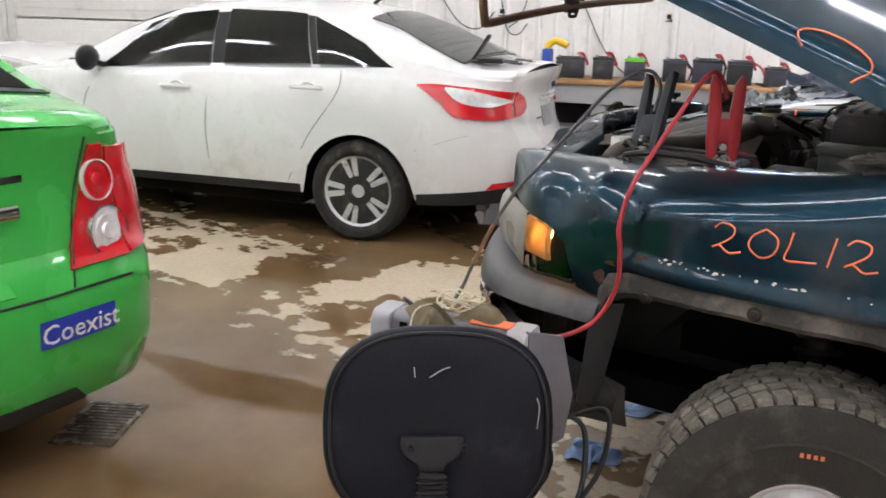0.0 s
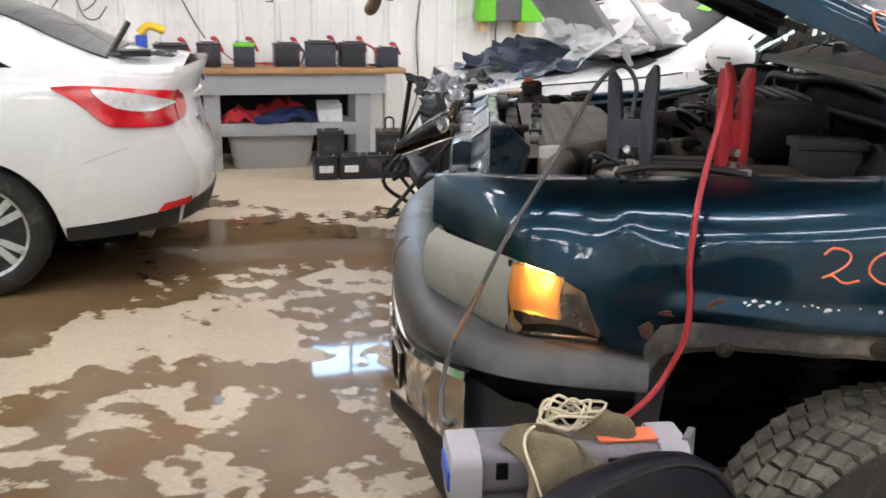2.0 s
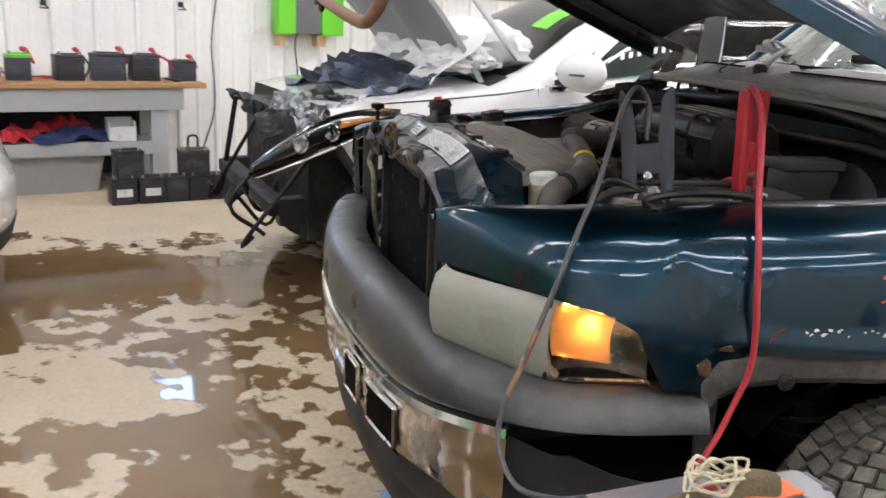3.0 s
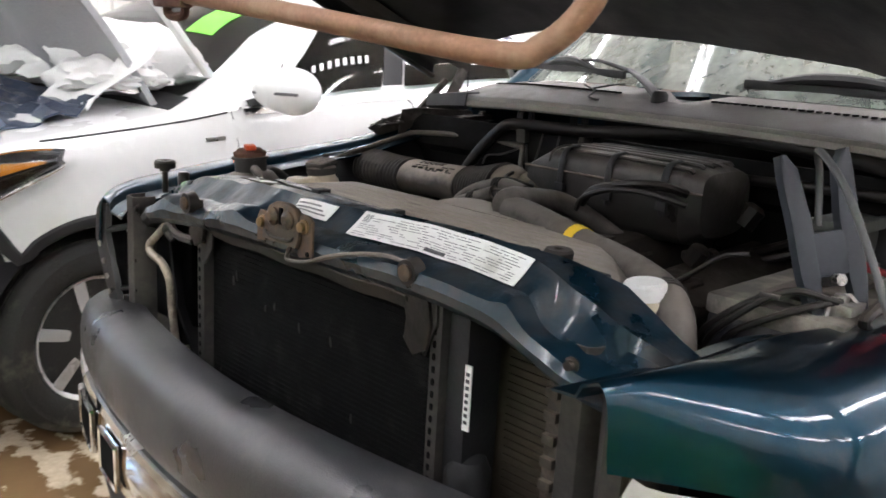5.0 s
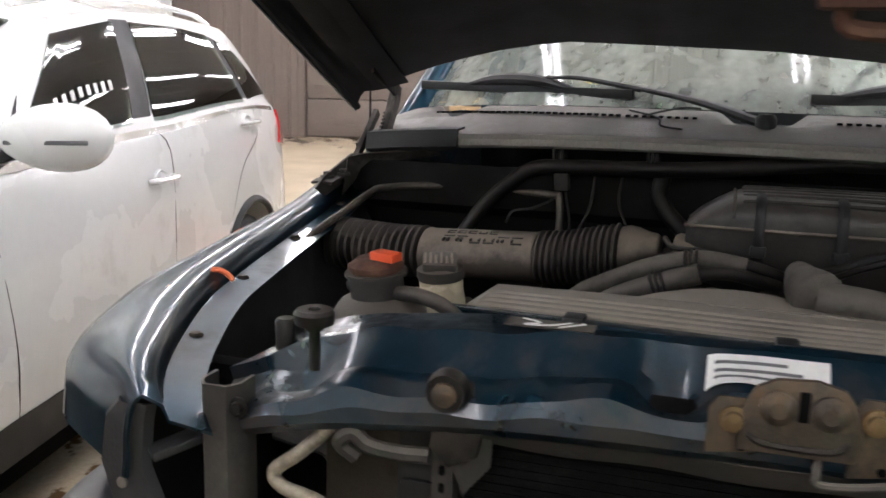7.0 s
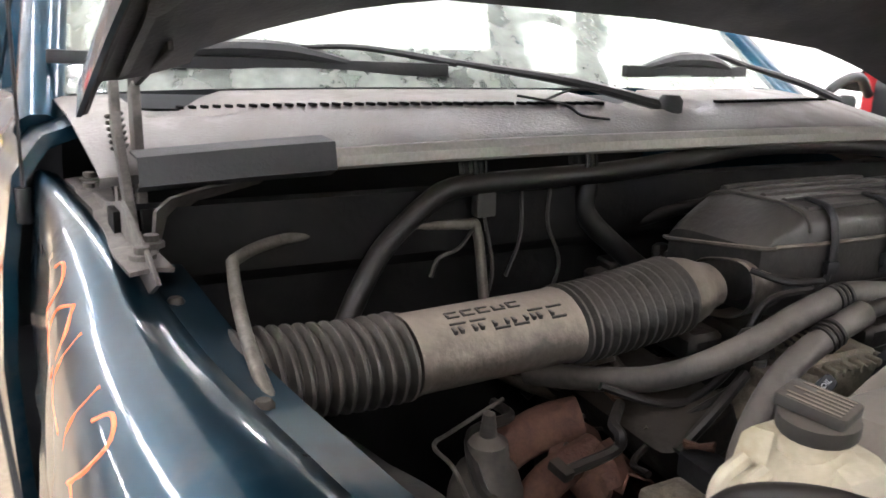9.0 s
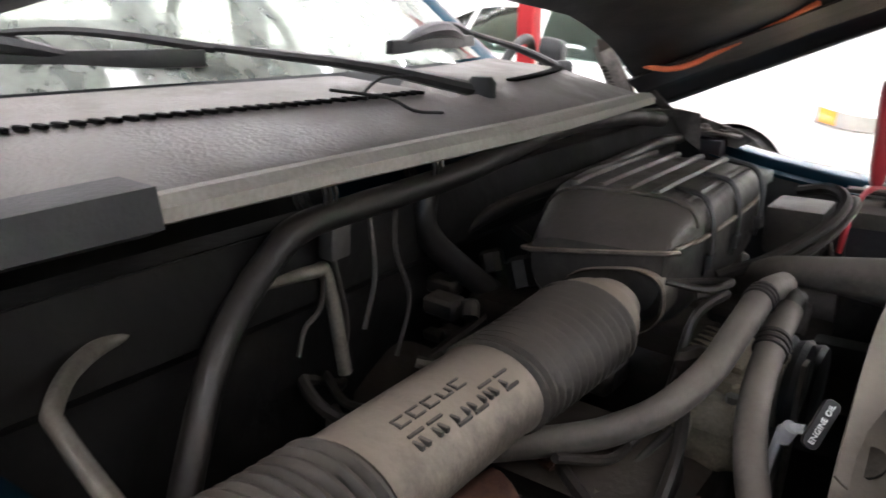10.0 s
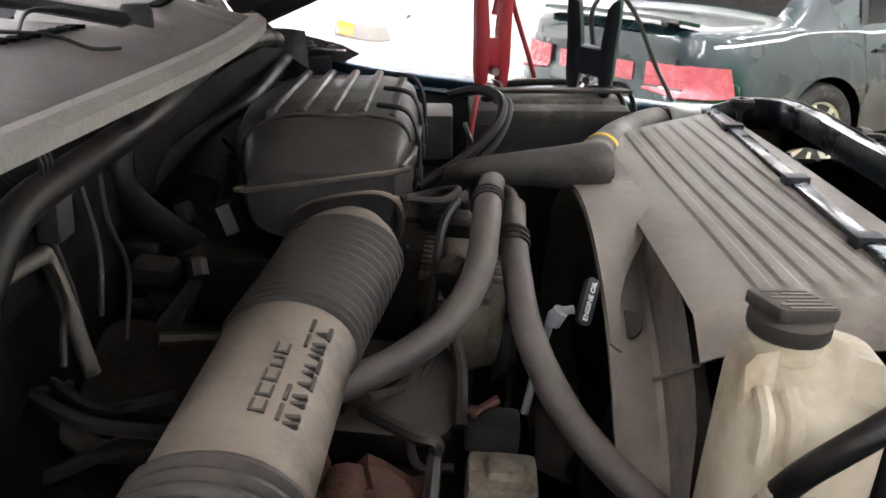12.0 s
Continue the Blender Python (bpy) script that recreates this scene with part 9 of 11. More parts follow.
for sk in (fl, fr):

    glaze(focus, sk, SIDE, M_PANE_DARK)
    for s in ((2.505, 2.595, 2.575, 2.485), (3.225, 3.275, 3.175, 3.125)):
        patch_part("pillar_trim", sk, [(s[0], 1.05), (s[1], 1.05), (s[2], 1.9), (s[3], 1.9)], M_BLACK, focus, "black pillar cover")
    patch_part("sill_trim", sk, [(1.3, 0.0), (3.16, 0.0), (3.16, 0.075), (1.3, 0.075)], M_TRIM, focus, "black sill")
    patch_part("lower_bumper", sk, [(3.94, 0.0), (4.53, 0.0), (4.53, 0.13), (3.94, 0.085)], M_TRIM, focus, "black lower bumper edge", 0.008)
    patch_part("bumper_reflector", sk, [(4.36, 0.125), (4.51, 0.14), (4.51, 0.185), (4.39, 0.175)], M_RED_LENS, focus, "red bumper reflector", 0.016, 0.006)
    lens_part("taillight", sk, [(3.93, 0.905, 0.915), (4.0, 0.86, 0.925), (4.08, 0.79, 0.93), (4.14, 0.715, 0.93), (4.18, 0.695, 0.93), (4.3, 0.69, 0.93), (4.45, 0.69, 0.925), (4.525, 0.695, 0.912)], M_RED_LENS, focus, "red wraparound taillight", 0.012, 0.01)
    lens_part("taillight_lens", sk, [(4.1, 0.895, 0.91), (4.15, 0.84, 0.912), (4.21, 0.805, 0.908), (4.3, 0.79, 0.898), (4.4, 0.79, 0.885), (4.47, 0.81, 0.87), (4.52, 0.83, 0.85)], M_CLEAR_LENS, focus, "clear reversing lens", 0.02, 0.006)
    for s in (2.27, 3.21):
        door_handle(focus, sk, s, 0.86 if s < 3 else 0.83, M_WHITE)
    gap_line(focus, sk, [(2.52, 0.06), (2.5, 0.4), (2.5, 0.7), (2.54, 1.0)])
    gap_line(focus, sk, [(3.08, 0.1), (3.22, 0.3), (3.38, 0.55), (3.43, 0.8), (3.42, 1.0)])
    gap_line(focus, sk, [(1.58, 0.06), (1.55, 0.4), (1.56, 0.75), (1.66, 1.0)])
    gap_line(focus, sk, [(3.93, 0.42), (4.1, 0.5), (4.25, 0.56), (4.45, 0.58)], M_LIGHTGREY, 0.0012)
    wing_mirror(focus, sk, 1.66, 1.1, M_BLACK)
tr = across(fl, fr)
patch_part("rear_window", tr, BACK, M_REAR_PANE, focus, "grey rear window with heater lines", 0.004, 0.003, 10, 14)
for k in range(9):
    bm = bmesh.new()
    s = lerp(3.6, 4.1, k / 8)
    tube(bm, [tr(s, lerp(0.16, 1.84, i / 8)) + V((0, 0, 0.006)) for i in range(9)], 0.0012, 5, 2)
    part("heater_line", bm, M_TRIM, focus)
patch_part("windscreen", tr, [(1.42, 0.1), (2.0, 0.1), (2.0, 1.9), (1.42, 1.9)], M_PANE, focus, "clear windscreen", 0.004, 0.003, 10, 14)
for o in (-1, 1):
    lens_part("taillight", fe, sorted((o * q, a, b) for q, a, b in ((1.0, 0.695, 0.912), (0.92, 0.70, 0.89), (0.83, 0.72, 0.865), (0.76, 0.765, 0.825))), M_RED_LENS, focus, "red taillight", 0.012, 0.01)
patch_part("lower_bumper", fe, [(-1, 0.0), (1, 0.0), (1, 0.13), (-1, 0.13)], M_TRIM, focus, "black lower bumper", 0.01, 0.008, 14, 3)
patch_part("trunk_handle", fe, [(-0.4, 0.8), (0.4, 0.8), (0.4, 0.86), (-0.4, 0.86)], M_WHITE, focus, off=0.02, thick=0.015)
patch_part("plate_recess", fe, [(-0.35, 0.55), (0.35, 0.55), (0.35, 0.75), (-0.35, 0.75)], M_LIGHTGREY, focus, off=0.004)
bm = bmesh.new()
lathe(bm, [(0, 0), (0.035, 0), (0.03, 0.01), (0, 0.014)], 20, axis_frame(fe(0, 0.93) + V((0.004, 0, 0)), (1, 0, 0.2)) @ Matrix.Diagonal((0.6, 1.2, 1, 1)))
part("badge", bm, M_NAVY, focus, "blue oval badge")
bm = bmesh.new()
for y in (-0.5, -0.42, -0.37):
    bar(bm, fe(y, 0.66) + V((0.008, -0.025, 0)), fe(y, 0.66) + V((0.008, 0.025, 0)), 0.006, 0.014, bevel=0)
part("model_badge", bm, M_STEEL, focus, kind="stuff")
bm = bmesh.new()
tube(bm, [tr(3.3, 1.0), tr(3.3, 1.0) + V((0.05, 0, 0.03)), tr(3.3, 1.0) + V((0.22, 0, 0.13))], lambda t: 0.014 - 0.01 * t, 8, 4)
part("antenna", bm, M_BLACK, focus, "black roof aerial")
bm = bmesh.new()
hinge = pose(1.1, 0, 1.03, 0, 9, 0)
sheet(bm, [[hinge @ V((-s, y * (0.72 - 0.12 * s), -0.03 - 0.09 * s * s - 0.05 * y * y)) for y in [lerp(-1, 1, k / 10) for k in range(11)]] for s in [lerp(0, 0.95, i / 8) for i in range(9)]], 0.03)
part("hood", bm, M_WHITE, focus, "white hood standing slightly open")
for s in (0.9, 3.55):
    for y in (-0.785, 0.785):
        car_wheel(focus, (s, y, 0.318), 0.318, 0.222, 0.205, -1 if y < 0 else 1, 5, M_RIM)
bm = bmesh.new()
tube(bm, [(4.0, -0.5, 0.2), (4.25, -0.52, 0.22), (4.3, -0.52, 0.2)], 0.03, 10, 4)
part("exhaust", bm, M_STEEL, focus)

# tester lying on the trunk lid
FM = pose(-5.955, 1.325, 0, 0, 0, 16)
tester = thing("battery_tester", "black tablet tester with cables on the trunk lid", "tester")
bm = bmesh.new()
slab(bm, rounded(0.2, 0.14, 0.012), 0.02, FM @ pose(4.2, -0.42, 1.135, 0, 0, 10) @ pose(0, 0, 0.055, 0, -58, 0), 0.003)
part("screen", bm, M_BLACK, tester)
bm = bmesh.new()
slab(bm, rounded(0.2, 0.16, 0.015), 0.03, FM @ pose(4.24, -0.42, 1.112, 0, 0, 10), 0.004)
part("base", bm, M_BLACK, tester)
for pts in ([(4.3, -0.4, 1.13), (4.4, -0.3, 1.12), (4.35, -0.15, 1.125), (4.45, -0.1, 1.115)], [(4.2, -0.52, 1.13), (4.1, -0.6, 1.12), (4.0, -0.68, 1.1), (4.05, -0.76, 0.98)], [(4.3, -0.48, 1.13), (4.45, -0.45, 1.115), (4.42, -0.3, 1.12)]):
    bm = bmesh.new()
    tube(bm, [FM @ V(p) for p in pts], 0.007, 8, 6)
    part("lead", bm, M_GREY_CABLE, tester)

# -- green sedan, seen from behind
GREENCAR = dict(L=4.4, W=1.735, nose_r=0.8, nose_k=0.3, tail_r=0.42, tail_k=0.2, bulge=0.09, cant=0.72,
                belt=[(0, 0.8), (1.2, 0.98), (3.2, 1.08), (4.4, 1.05)],
                top=[(0, 0.75), (1.1, 1.03), (1.3, 1.1), (2.0, 1.45), (2.5, 1.515), (3.1, 1.48), (3.5, 1.36), (3.95, 1.18), (4.1, 1.15), (4.32, 1.14), (4.4, 1.1)],
                sill=[(0, 0.25), (3.9, 0.25), (4.4, 0.24)], arches=[(0.85, 0.36, 0.31), (3.5, 0.36, 0.31)],
                flank=[(0, 0.93), (0.25, 0.99), (0.5, 1.0), (0.8, 0.97), (1.0, 0.92)],
                tail=[(0.22, -0.08), (0.35, 0.0), (0.6, 0.02), (0.66, 0.0), (0.70, -0.06), (0.95, -0.09), (1.08, -0.04), (1.14, -0.02)], nose=[(0.2, -0.05), (0.5, 0.0), (0.8, -0.1)])
GS = [[(1.75, 1.08), (2.4, 1.06), (2.4, 1.88), (2.1, 1.86)], [(2.5, 1.06), (3.3, 1.06), (3.1, 1.86), (2.48, 1.88)]]
gt = radians(-6)
g_origin = V((-1.2, -0.885, 0)) - V((math.cos(gt), math.sin(gt), 0)) * 4.3 - V((-math.sin(gt), math.cos(gt), 0)) * 0.86
gcar, gl, gr, ge, gn = car("green_sedan", "bright green compact sedan with a blue bumper sticker", tuple(g_origin), -6, GREENCAR, M_GREEN)
for sk in (gl, gr):
    glaze(gcar, sk, GS, M_PANE)
    patch_part("taillight", sk, [(4.22, 0.62), (4.4, 0.53), (4.4, 0.96), (4.26, 0.94)], M_RED_LENS, gcar, "red taillight", 0.012, 0.01)
gtr = across(gl, gr)
patch_part("rear_window", gtr, [(3.32, 0.1), (3.95, 0.1), (3.95, 1.9), (3.32, 1.9)], M_REAR_PANE, gcar, "dusty rear window", 0.004, 0.003, 10, 14)
patch_part("windscreen", gtr, [(1.4, 0.1), (1.95, 0.1), (1.95, 1.9), (1.4, 1.9)], M_PANE, gcar, "windscreen", 0.004, 0.003, 10, 14)
patch_part("window_seal", gtr, [(3.95, 0.05), (4.0, 0.05), (4.0, 1.95), (3.95, 1.95)], M_TRIM, gcar, off=0.006, n=3, m=14)
for q0, q1 in ((-1, -0.86), (0.86, 1)):
    o = 0.08 if q0 > 0 else -0.08
    patch_part("taillight", ge, [(q0 - (0.17 if q0 > 0 else 0), 0.53), (q1 + (0.17 if q0 < 0 else 0), 0.53), (q1 - (0.07 if q0 < 0 else 0), 0.97), (q0 + (0.07 if q0 > 0 else 0), 0.97)], M_RED_LENS, gcar, "red taillight", 0.012, 0.01)
    mid = (q0 + q1) / 2 + (0.0 if q0 > 0 else -0.0)
    for v, r, mt, nm in ((0.635, 0.072, M_CLEAR_LENS, "clear_lens"), (0.83, 0.056, M_RED_LENS, "brake_lens")):
        bm = bmesh.new()
        pt = ge(mid, v)
        lathe(bm, [(0, 0.02), (r * 0.35, 0.018), (r * 0.4, 0.012), (r * 0.7, 0.014), (r * 0.75, 0.008), (r, 0.008), (r * 1.04, 0.014), (r * 1.1, 0.008), (r * 1.1, 0.0)], 28, axis_frame(pt + V((0.012, 0, 0)), (1, 0.35 * (1 if q0 > 0 else -1), 0.12)))
        lens = part(nm, bm, mt, gcar, "round clear lens" if mt is M_CLEAR_LENS else "round red lens")
        bm = bmesh.new()
        lathe(bm, [(r * 1.04, 0.006), (r * 1.06, 0.017), (r * 1.13, 0.017), (r * 1.15, 0.004)], 28, axis_frame(pt + V((0.012, 0, 0)), (1, 0.35 * (1 if q0 > 0 else -1), 0.12)), close=True)
        part("bezel", bm, M_CHROME if mt is M_CLEAR_LENS else M_CLEAR_LENS, lens, "bright ring")
bm = bmesh.new()
tube(bm, [ge(lerp(-0.52, 0.52, k / 8), 0.77) + V((0.02, 0, 0)) for k in range(9)], 0.022, 10, 2, squash=(0.6, 1))
part("chrome_strip", bm, M_CHROME, gcar, "chrome strip above the number plate")
patch_part("plate_recess", ge, [(-0.42, 0.5), (0.42, 0.5), (0.36, 0.74), (-0.36, 0.74)], M_GREEN, gcar, off=0.004)
gap_line(gcar, ge, [(-0.98, 0.47), (-0.5, 0.47), (0, 0.47), (0.5, 0.47), (0.98, 0.47)], r=0.004)
gap_line(gcar, ge, [(0.68, 0.48), (0.79, 0.75), (0.92, 1.0)], r=0.003)
gap_line(gcar, ge, [(-0.68, 0.48), (-0.79, 0.75), (-0.92, 1.0)], r=0.003)
patch_part("lower_bumper", ge, [(-0.8, 0.0), (0.8, 0.0), (0.7, 0.08), (-0.7, 0.08)], M_TRIM, gcar, off=0.006, n=14, m=3)
bm = bmesh.new()
for k, y in enumerate((0.34, 0.39, 0.44, 0.485, 0.52, 0.56)):
    p = ge(y, 0.88) + V((0.006, 0, 0))
    bar(bm, p + V((0, -0.014, 0)), p + V((0, 0.014, 0)), 0.006, 0.02, bevel=0)
part("model_badge", bm, M_CHROME, gcar, "chrome badge letters", kind="stuff")
a = ge(0.42, 0.27)
stick = patch_part("bumper_sticker", ge, [(0.50, 0.285), (0.87, 0.285), (0.87, 0.39), (0.50, 0.39)], M_STICKER, gcar, "blue rectangular sticker", 0.004, 0.001, 10, 3)
cs = ge(0.685, 0.337)
gd = (ge(0.83, 0.337) - ge(0.54, 0.337)).normalized()
up = (ge(0.685, 0.39) - ge(0.685, 0.28)).normalized()
wm = Matrix((gd, up, gd.cross(up))).transposed().to_4x4()
wm.translation = cs + gd.cross(up) * 0.014
words("lettering", "Coexist", 0.085, wm, M_WHITE_PRINT, gcar, 0.001, "white printed word")
for s in (0.85, 3.5):
    for y in (-0.76, 0.76):
        car_wheel(gcar, (s, y, 0.31), 0.31, 0.2, 0.195, -1 if y < 0 else 1, 7, M_RIM)

# -- white sport utility car with a wrecked front
UTIL = dict(L=4.44, W=1.85, nose_r=0.5, nose_k=0.08, tail_r=0.6, tail_k=0.25, bulge=0.08, cant=0.72,
            belt=[(0.5, 0.99), (0.75, 1.03), (1.3, 1.075), (1.6, 1.11), (2.5, 1.155), (3.6, 1.2), (4.44, 1.17)],
            top=[(0.5, 1.0), (0.75, 1.045), (1.3, 1.12), (1.5, 1.2), (1.9, 1.45), (2.2, 1.59), (2.6, 1.66), (3.2, 1.675), (3.8, 1.64), (4.05, 1.55), (4.44, 1.21)],
            sill=[(0.5, 0.84), (0.56, 0.82), (0.6, 0.62), (1.3, 0.3), (3.0, 0.3), (4.0, 0.34), (4.44, 0.4)], arches=[(0.9, 0.42, 0.34), (3.52, 0.42, 0.34)],
            flank=[(0, 0.95), (0.25, 0.985), (0.5, 1.0), (0.75, 0.99), (0.92, 0.965), (1.0, 0.935)],
            tail=[(0.3, -0.05), (0.5, 0.0), (0.8, -0.02), (1.1, -0.1), (1.5, -0.3)], nose=[(0.2, 0.0), (1.0, 0.0)])
UTIL["from"] = 0.5
US = [[(1.66, 1.06), (2.44, 1.05), (2.62, 1.9), (2.2, 1.88)], [(2.62, 1.05), (3.62, 1.05), (3.5, 1.84), (2.76, 1.9)], [(3.68, 1.08), (4.02, 1.2), (3.75, 1.7), (3.58, 1.8)]]
U0, UT = (-0.645, 2.53, 0), 11
util, ul, ur, ue, un = car("white_suv", "white sport utility car with its front end torn off", U0, UT, UTIL, M_WHITE)
UM = pose(*U0, 0, 0, UT)
for sk in (ul, ur):
    glaze(util, sk, US, M_PANE)
    patch_part("pillar_trim", sk, [(2.45, 1.03), (2.6, 1.03), (2.76, 1.92), (2.62, 1.92)], M_BLACK, util, "black pillar cover")
    patch_part("pillar_trim", sk, [(3.62, 1.05), (3.68, 1.07), (3.58, 1.82), (3.51, 1.84)], M_BLACK, util)
    patch_part("belt_trim", sk, [(1.58, 0.975), (4.0, 0.975), (4.0, 1.0), (1.58, 1.0)], M_CHROME, util, "thin bright belt strip", n=24, m=1)
    patch_part("mirror_sail", sk, [(1.56, 1.0), (1.7, 1.02), (1.9, 1.6), (1.78, 1.4)], M_BLACK, util)
    patch_part("sill_trim", sk, [(1.36, 0.0), (3.06, 0.0), (3.06, 0.16), (1.36, 0.16)], M_TRIM, util, "black sill")
    for a0, a1, nm in ((0.52, 1.3, "arch_trim"), (3.12, 3.92, "arch_trim")):
        bm = bmesh.new()
        tube(bm, [sk(lerp(a0, a1, k / 14), 0.015) for k in range(15)], 0.022, 8, 2, squash=(0.7, 1))
        part(nm, bm, M_TRIM, util, "dark grey wheel-arch edge")
    patch_part("taillight", sk, [(4.0, 0.78), (4.44, 0.7), (4.44, 0.98), (4.12, 0.98)], M_RED_LENS, util, "red taillight", 0.012, 0.01)
    for s, v in ((2.54, 0.79), (3.55, 0.84)):
        door_handle(util, sk, s, v, M_WHITE)
    gap_line(util, sk, [(1.58, 0.08), (1.57, 0.4), (1.53, 0.8), (1.52, 1.0)])
    gap_line(util, sk, [(2.62, 0.08), (2.62, 0.5), (2.66, 0.9), (2.56, 1.02)])
    gap_line(util, sk, [(3.2, 0.08), (3.4, 0.4), (3.66, 0.7), (3.7, 1.0)])
    gap_line(util, sk, [(0.74, 1.0), (1.0, 1.0), (1.3, 1.0), (1.5, 1.0)], r=0.004)
    bm = bmesh.new()
    tube(bm, [sk(lerp(2.2, 3.9, k / 10), 2.15) + V((0, 0, 0.03)) for k in range(11)], 0.013, 8, 2)
    part("roof_rail", bm, M_WHITE, util)
    wing_mirror(util, sk, 1.66, 1.1, M_WHITE, 1.12)
    bm = bmesh.new()
    p = sk(1.42, 0.9)
    bar(bm, p + V((-0.045, 0, -0.004)), p + V((0.045, 0, 0.0)), 0.012, 0.016)
    part("fender_badge", bm, M_STEEL, util, "small chrome fender badge")
utr = across(ul, ur)
patch_part("windscreen", utr, [(1.42, 0.1), (2.14, 0.1), (2.14, 1.9), (1.42, 1.9)], M_PANE, util, "green-tinted windscreen", 0.004, 0.003, 10, 14)
patch_part("cowl_strip", utr, [(1.3, 0.02), (1.42, 0.05), (1.42, 1.95), (1.3, 1.98)], M_TRIM, util, off=0.006, n=3, m=14)
patch_part("screen_sticker", utr, [(1.8, 0.36), (2.0, 0.36), (2.0, 0.62), (1.8, 0.62)], M_LIME, util, "green paper sticker on the windscreen", 0.013, 0.001)
# figures written on the window in white marker, as plain bars
for k in range(8):
    s = 2.02 + 0.05 * k
    patch_part("marker_stroke", ul, [(s, 1.36), (s + 0.022, 1.36), (s + 0.032, 1.44), (s + 0.01, 1.44)], M_WHITE_PRINT, util, "white marker bar" if k == 0 else "", 0.012, 0.001, 2, 2)
for s in (0.9, 3.52):
    for y in (-0.8, 0.8):
        car_wheel(util, (s, y, 0.345), 0.345, 0.22, 0.215, -1 if y < 0 else 1, 6, M_RIM)
# raised hood with its bare underside
bm = bmesh.new()
hinge = pose(1.35, 0, 1.1, 0, 44, 0)
sheet(bm, [[hinge @ V((-s, y * (0.68 - 0.06 * s), -0.02 + 0.05 * math.sin(s * 3.2) + 0.03 * math.sin(7 * y + 3 * s))) for y in [lerp(-1, 1, k / 14) for k in range(15)]] for s in [lerp(0, 0.95, i / 12) for i in range(13)]], 0.025)
part("hood", bm, M_LIGHTGREY, util, "bent hood propped open, grey underside")
bm = bmesh.new()
bar(bm, UM.inverted() @ V((0.88, 1.9, 1.24)), UM.inverted() @ V((0.64, 1.88, 1.52)), 0.05, 0.02, bevel=0.006)
part("hood_strut", bm, M_WHITE, util, "white painted hood stay")
# crumpled front: inner panels, lamps, brackets
rng = random.Random(4)


def crumple(name, centre, size, mat, parent, seed, label="", turn=0, flat=0.35):
    """A bent sheet of metal with sharp folds."""
    r = random.Random(seed)
    n = 13
    hs = [[r.uniform(-1, 1) for _ in range(n)] for _ in range(n)]
    m = pose(*centre, r.uniform(-25, 25), r.uniform(-20, 20), turn)
    bm = bmesh.new()
    rows = [[m @ V(((i / (n - 1) - 0.5 + 0.03 * hs[j][i]) * size[0], (j / (n - 1) - 0.5 + 0.03 * hs[i][j]) * size[1], size[2] * flat * (0.75 * math.sin(2.1 * i / 2 + 3 * hs[0][j // 4]) * math.cos(1.7 * j / 2 + 2 * hs[1][i // 4]) + 0.3 * hs[i][j]))) for j in range(n)] for i in range(n)]
    sheet(bm, rows, 0.006)
    return part(name, bm, mat, parent, label, angle=15)


for k, (p, sz, mt) in enumerate([((0.86, -0.3, 1.05), (0.46, 0.7, 0.12), M_CRUMPLE), ((0.74, -0.5, 0.99), (0.36, 0.4, 0.12), M_BLACK), ((1.0, -0.2, 1.1), (0.5, 0.8, 0.1), M_CRUMPLE), ((0.95, 0.35, 1.04), (0.6, 0.6, 0.13), M_CRUMPLE), ((0.62, -0.1, 0.88), (0.36, 0.6, 0.12), M_BLACK), ((0.55, 0.5, 0.86), (0.4, 0.45, 0.12), M_BLACK)]):
    crumple("crushed_panel", p, sz, mt, util, 10 + k, "crumpled dark blue metal" if mt is M_CRUMPLE else "broken black plastic", 20 * k)
for k, (p, sz, tn) in enumerate([((0.56, -0.74, 0.98), (0.26, 0.1, 0.16), 12), ((0.5, -0.62, 0.94), (0.2, 0.18, 0.16), 50), ((0.46, -0.42, 0.98), (0.26, 0.16, 0.16), -20)]):
    crumple("torn_bracket", p, sz, M_TORN, util, 30 + k, "torn bright metal bracket", tn)
bm = bmesh.new()
box(bm, (0.42, -0.7, 0.35), (1.3, 0.7, 0.93), 0.05)
part("engine_block", bm, M_GREASE, util, "dark engine and gearbox")
bm = bmesh.new()
rows_mesh(bm, [[(0.9 + 0.41 * math.cos(a), y, 0.34 + 0.41 * math.sin(a)) for a in [math.pi * k / 12 for k in range(13)]] for y in (-0.9, -0.5)])
part("wheel_liner", bm, M_BLACK, util, "torn black wheel-arch liner")
for y in (-0.62, 0.62):
    bm = bmesh.new()
    bar(bm, (0.3, y, 0.5), (0.95, y, 0.52), 0.09, 0.13, bevel=0.01)
    part("chassis_rail", bm, M_TRIM, util)
bm = bmesh.new()
bar(bm, (0.3, -0.66, 0.52), (0.3, 0.66, 0.52), 0.1, 0.07, bevel=0.012)
part("bumper_beam", bm, M_TRIM, util)
for k in range(7):
    y = -0.8 + 0.22 * k
    bm = bmesh.new()
    pts = [V((0.15 + rng.uniform(-0.1, 0.25), y + rng.uniform(-0.1, 0.1), rng.uniform(0.35, 0.6))) for _ in range(2)] + [V((0.4 + rng.uniform(-0.1, 0.2), y + rng.uniform(-0.15, 0.15), rng.uniform(0.75, 1.0)))]
    tube(bm, pts, rng.uniform(0.008, 0.02), 8, 6)
    part("loose_hose", bm, M_BLACK, util)
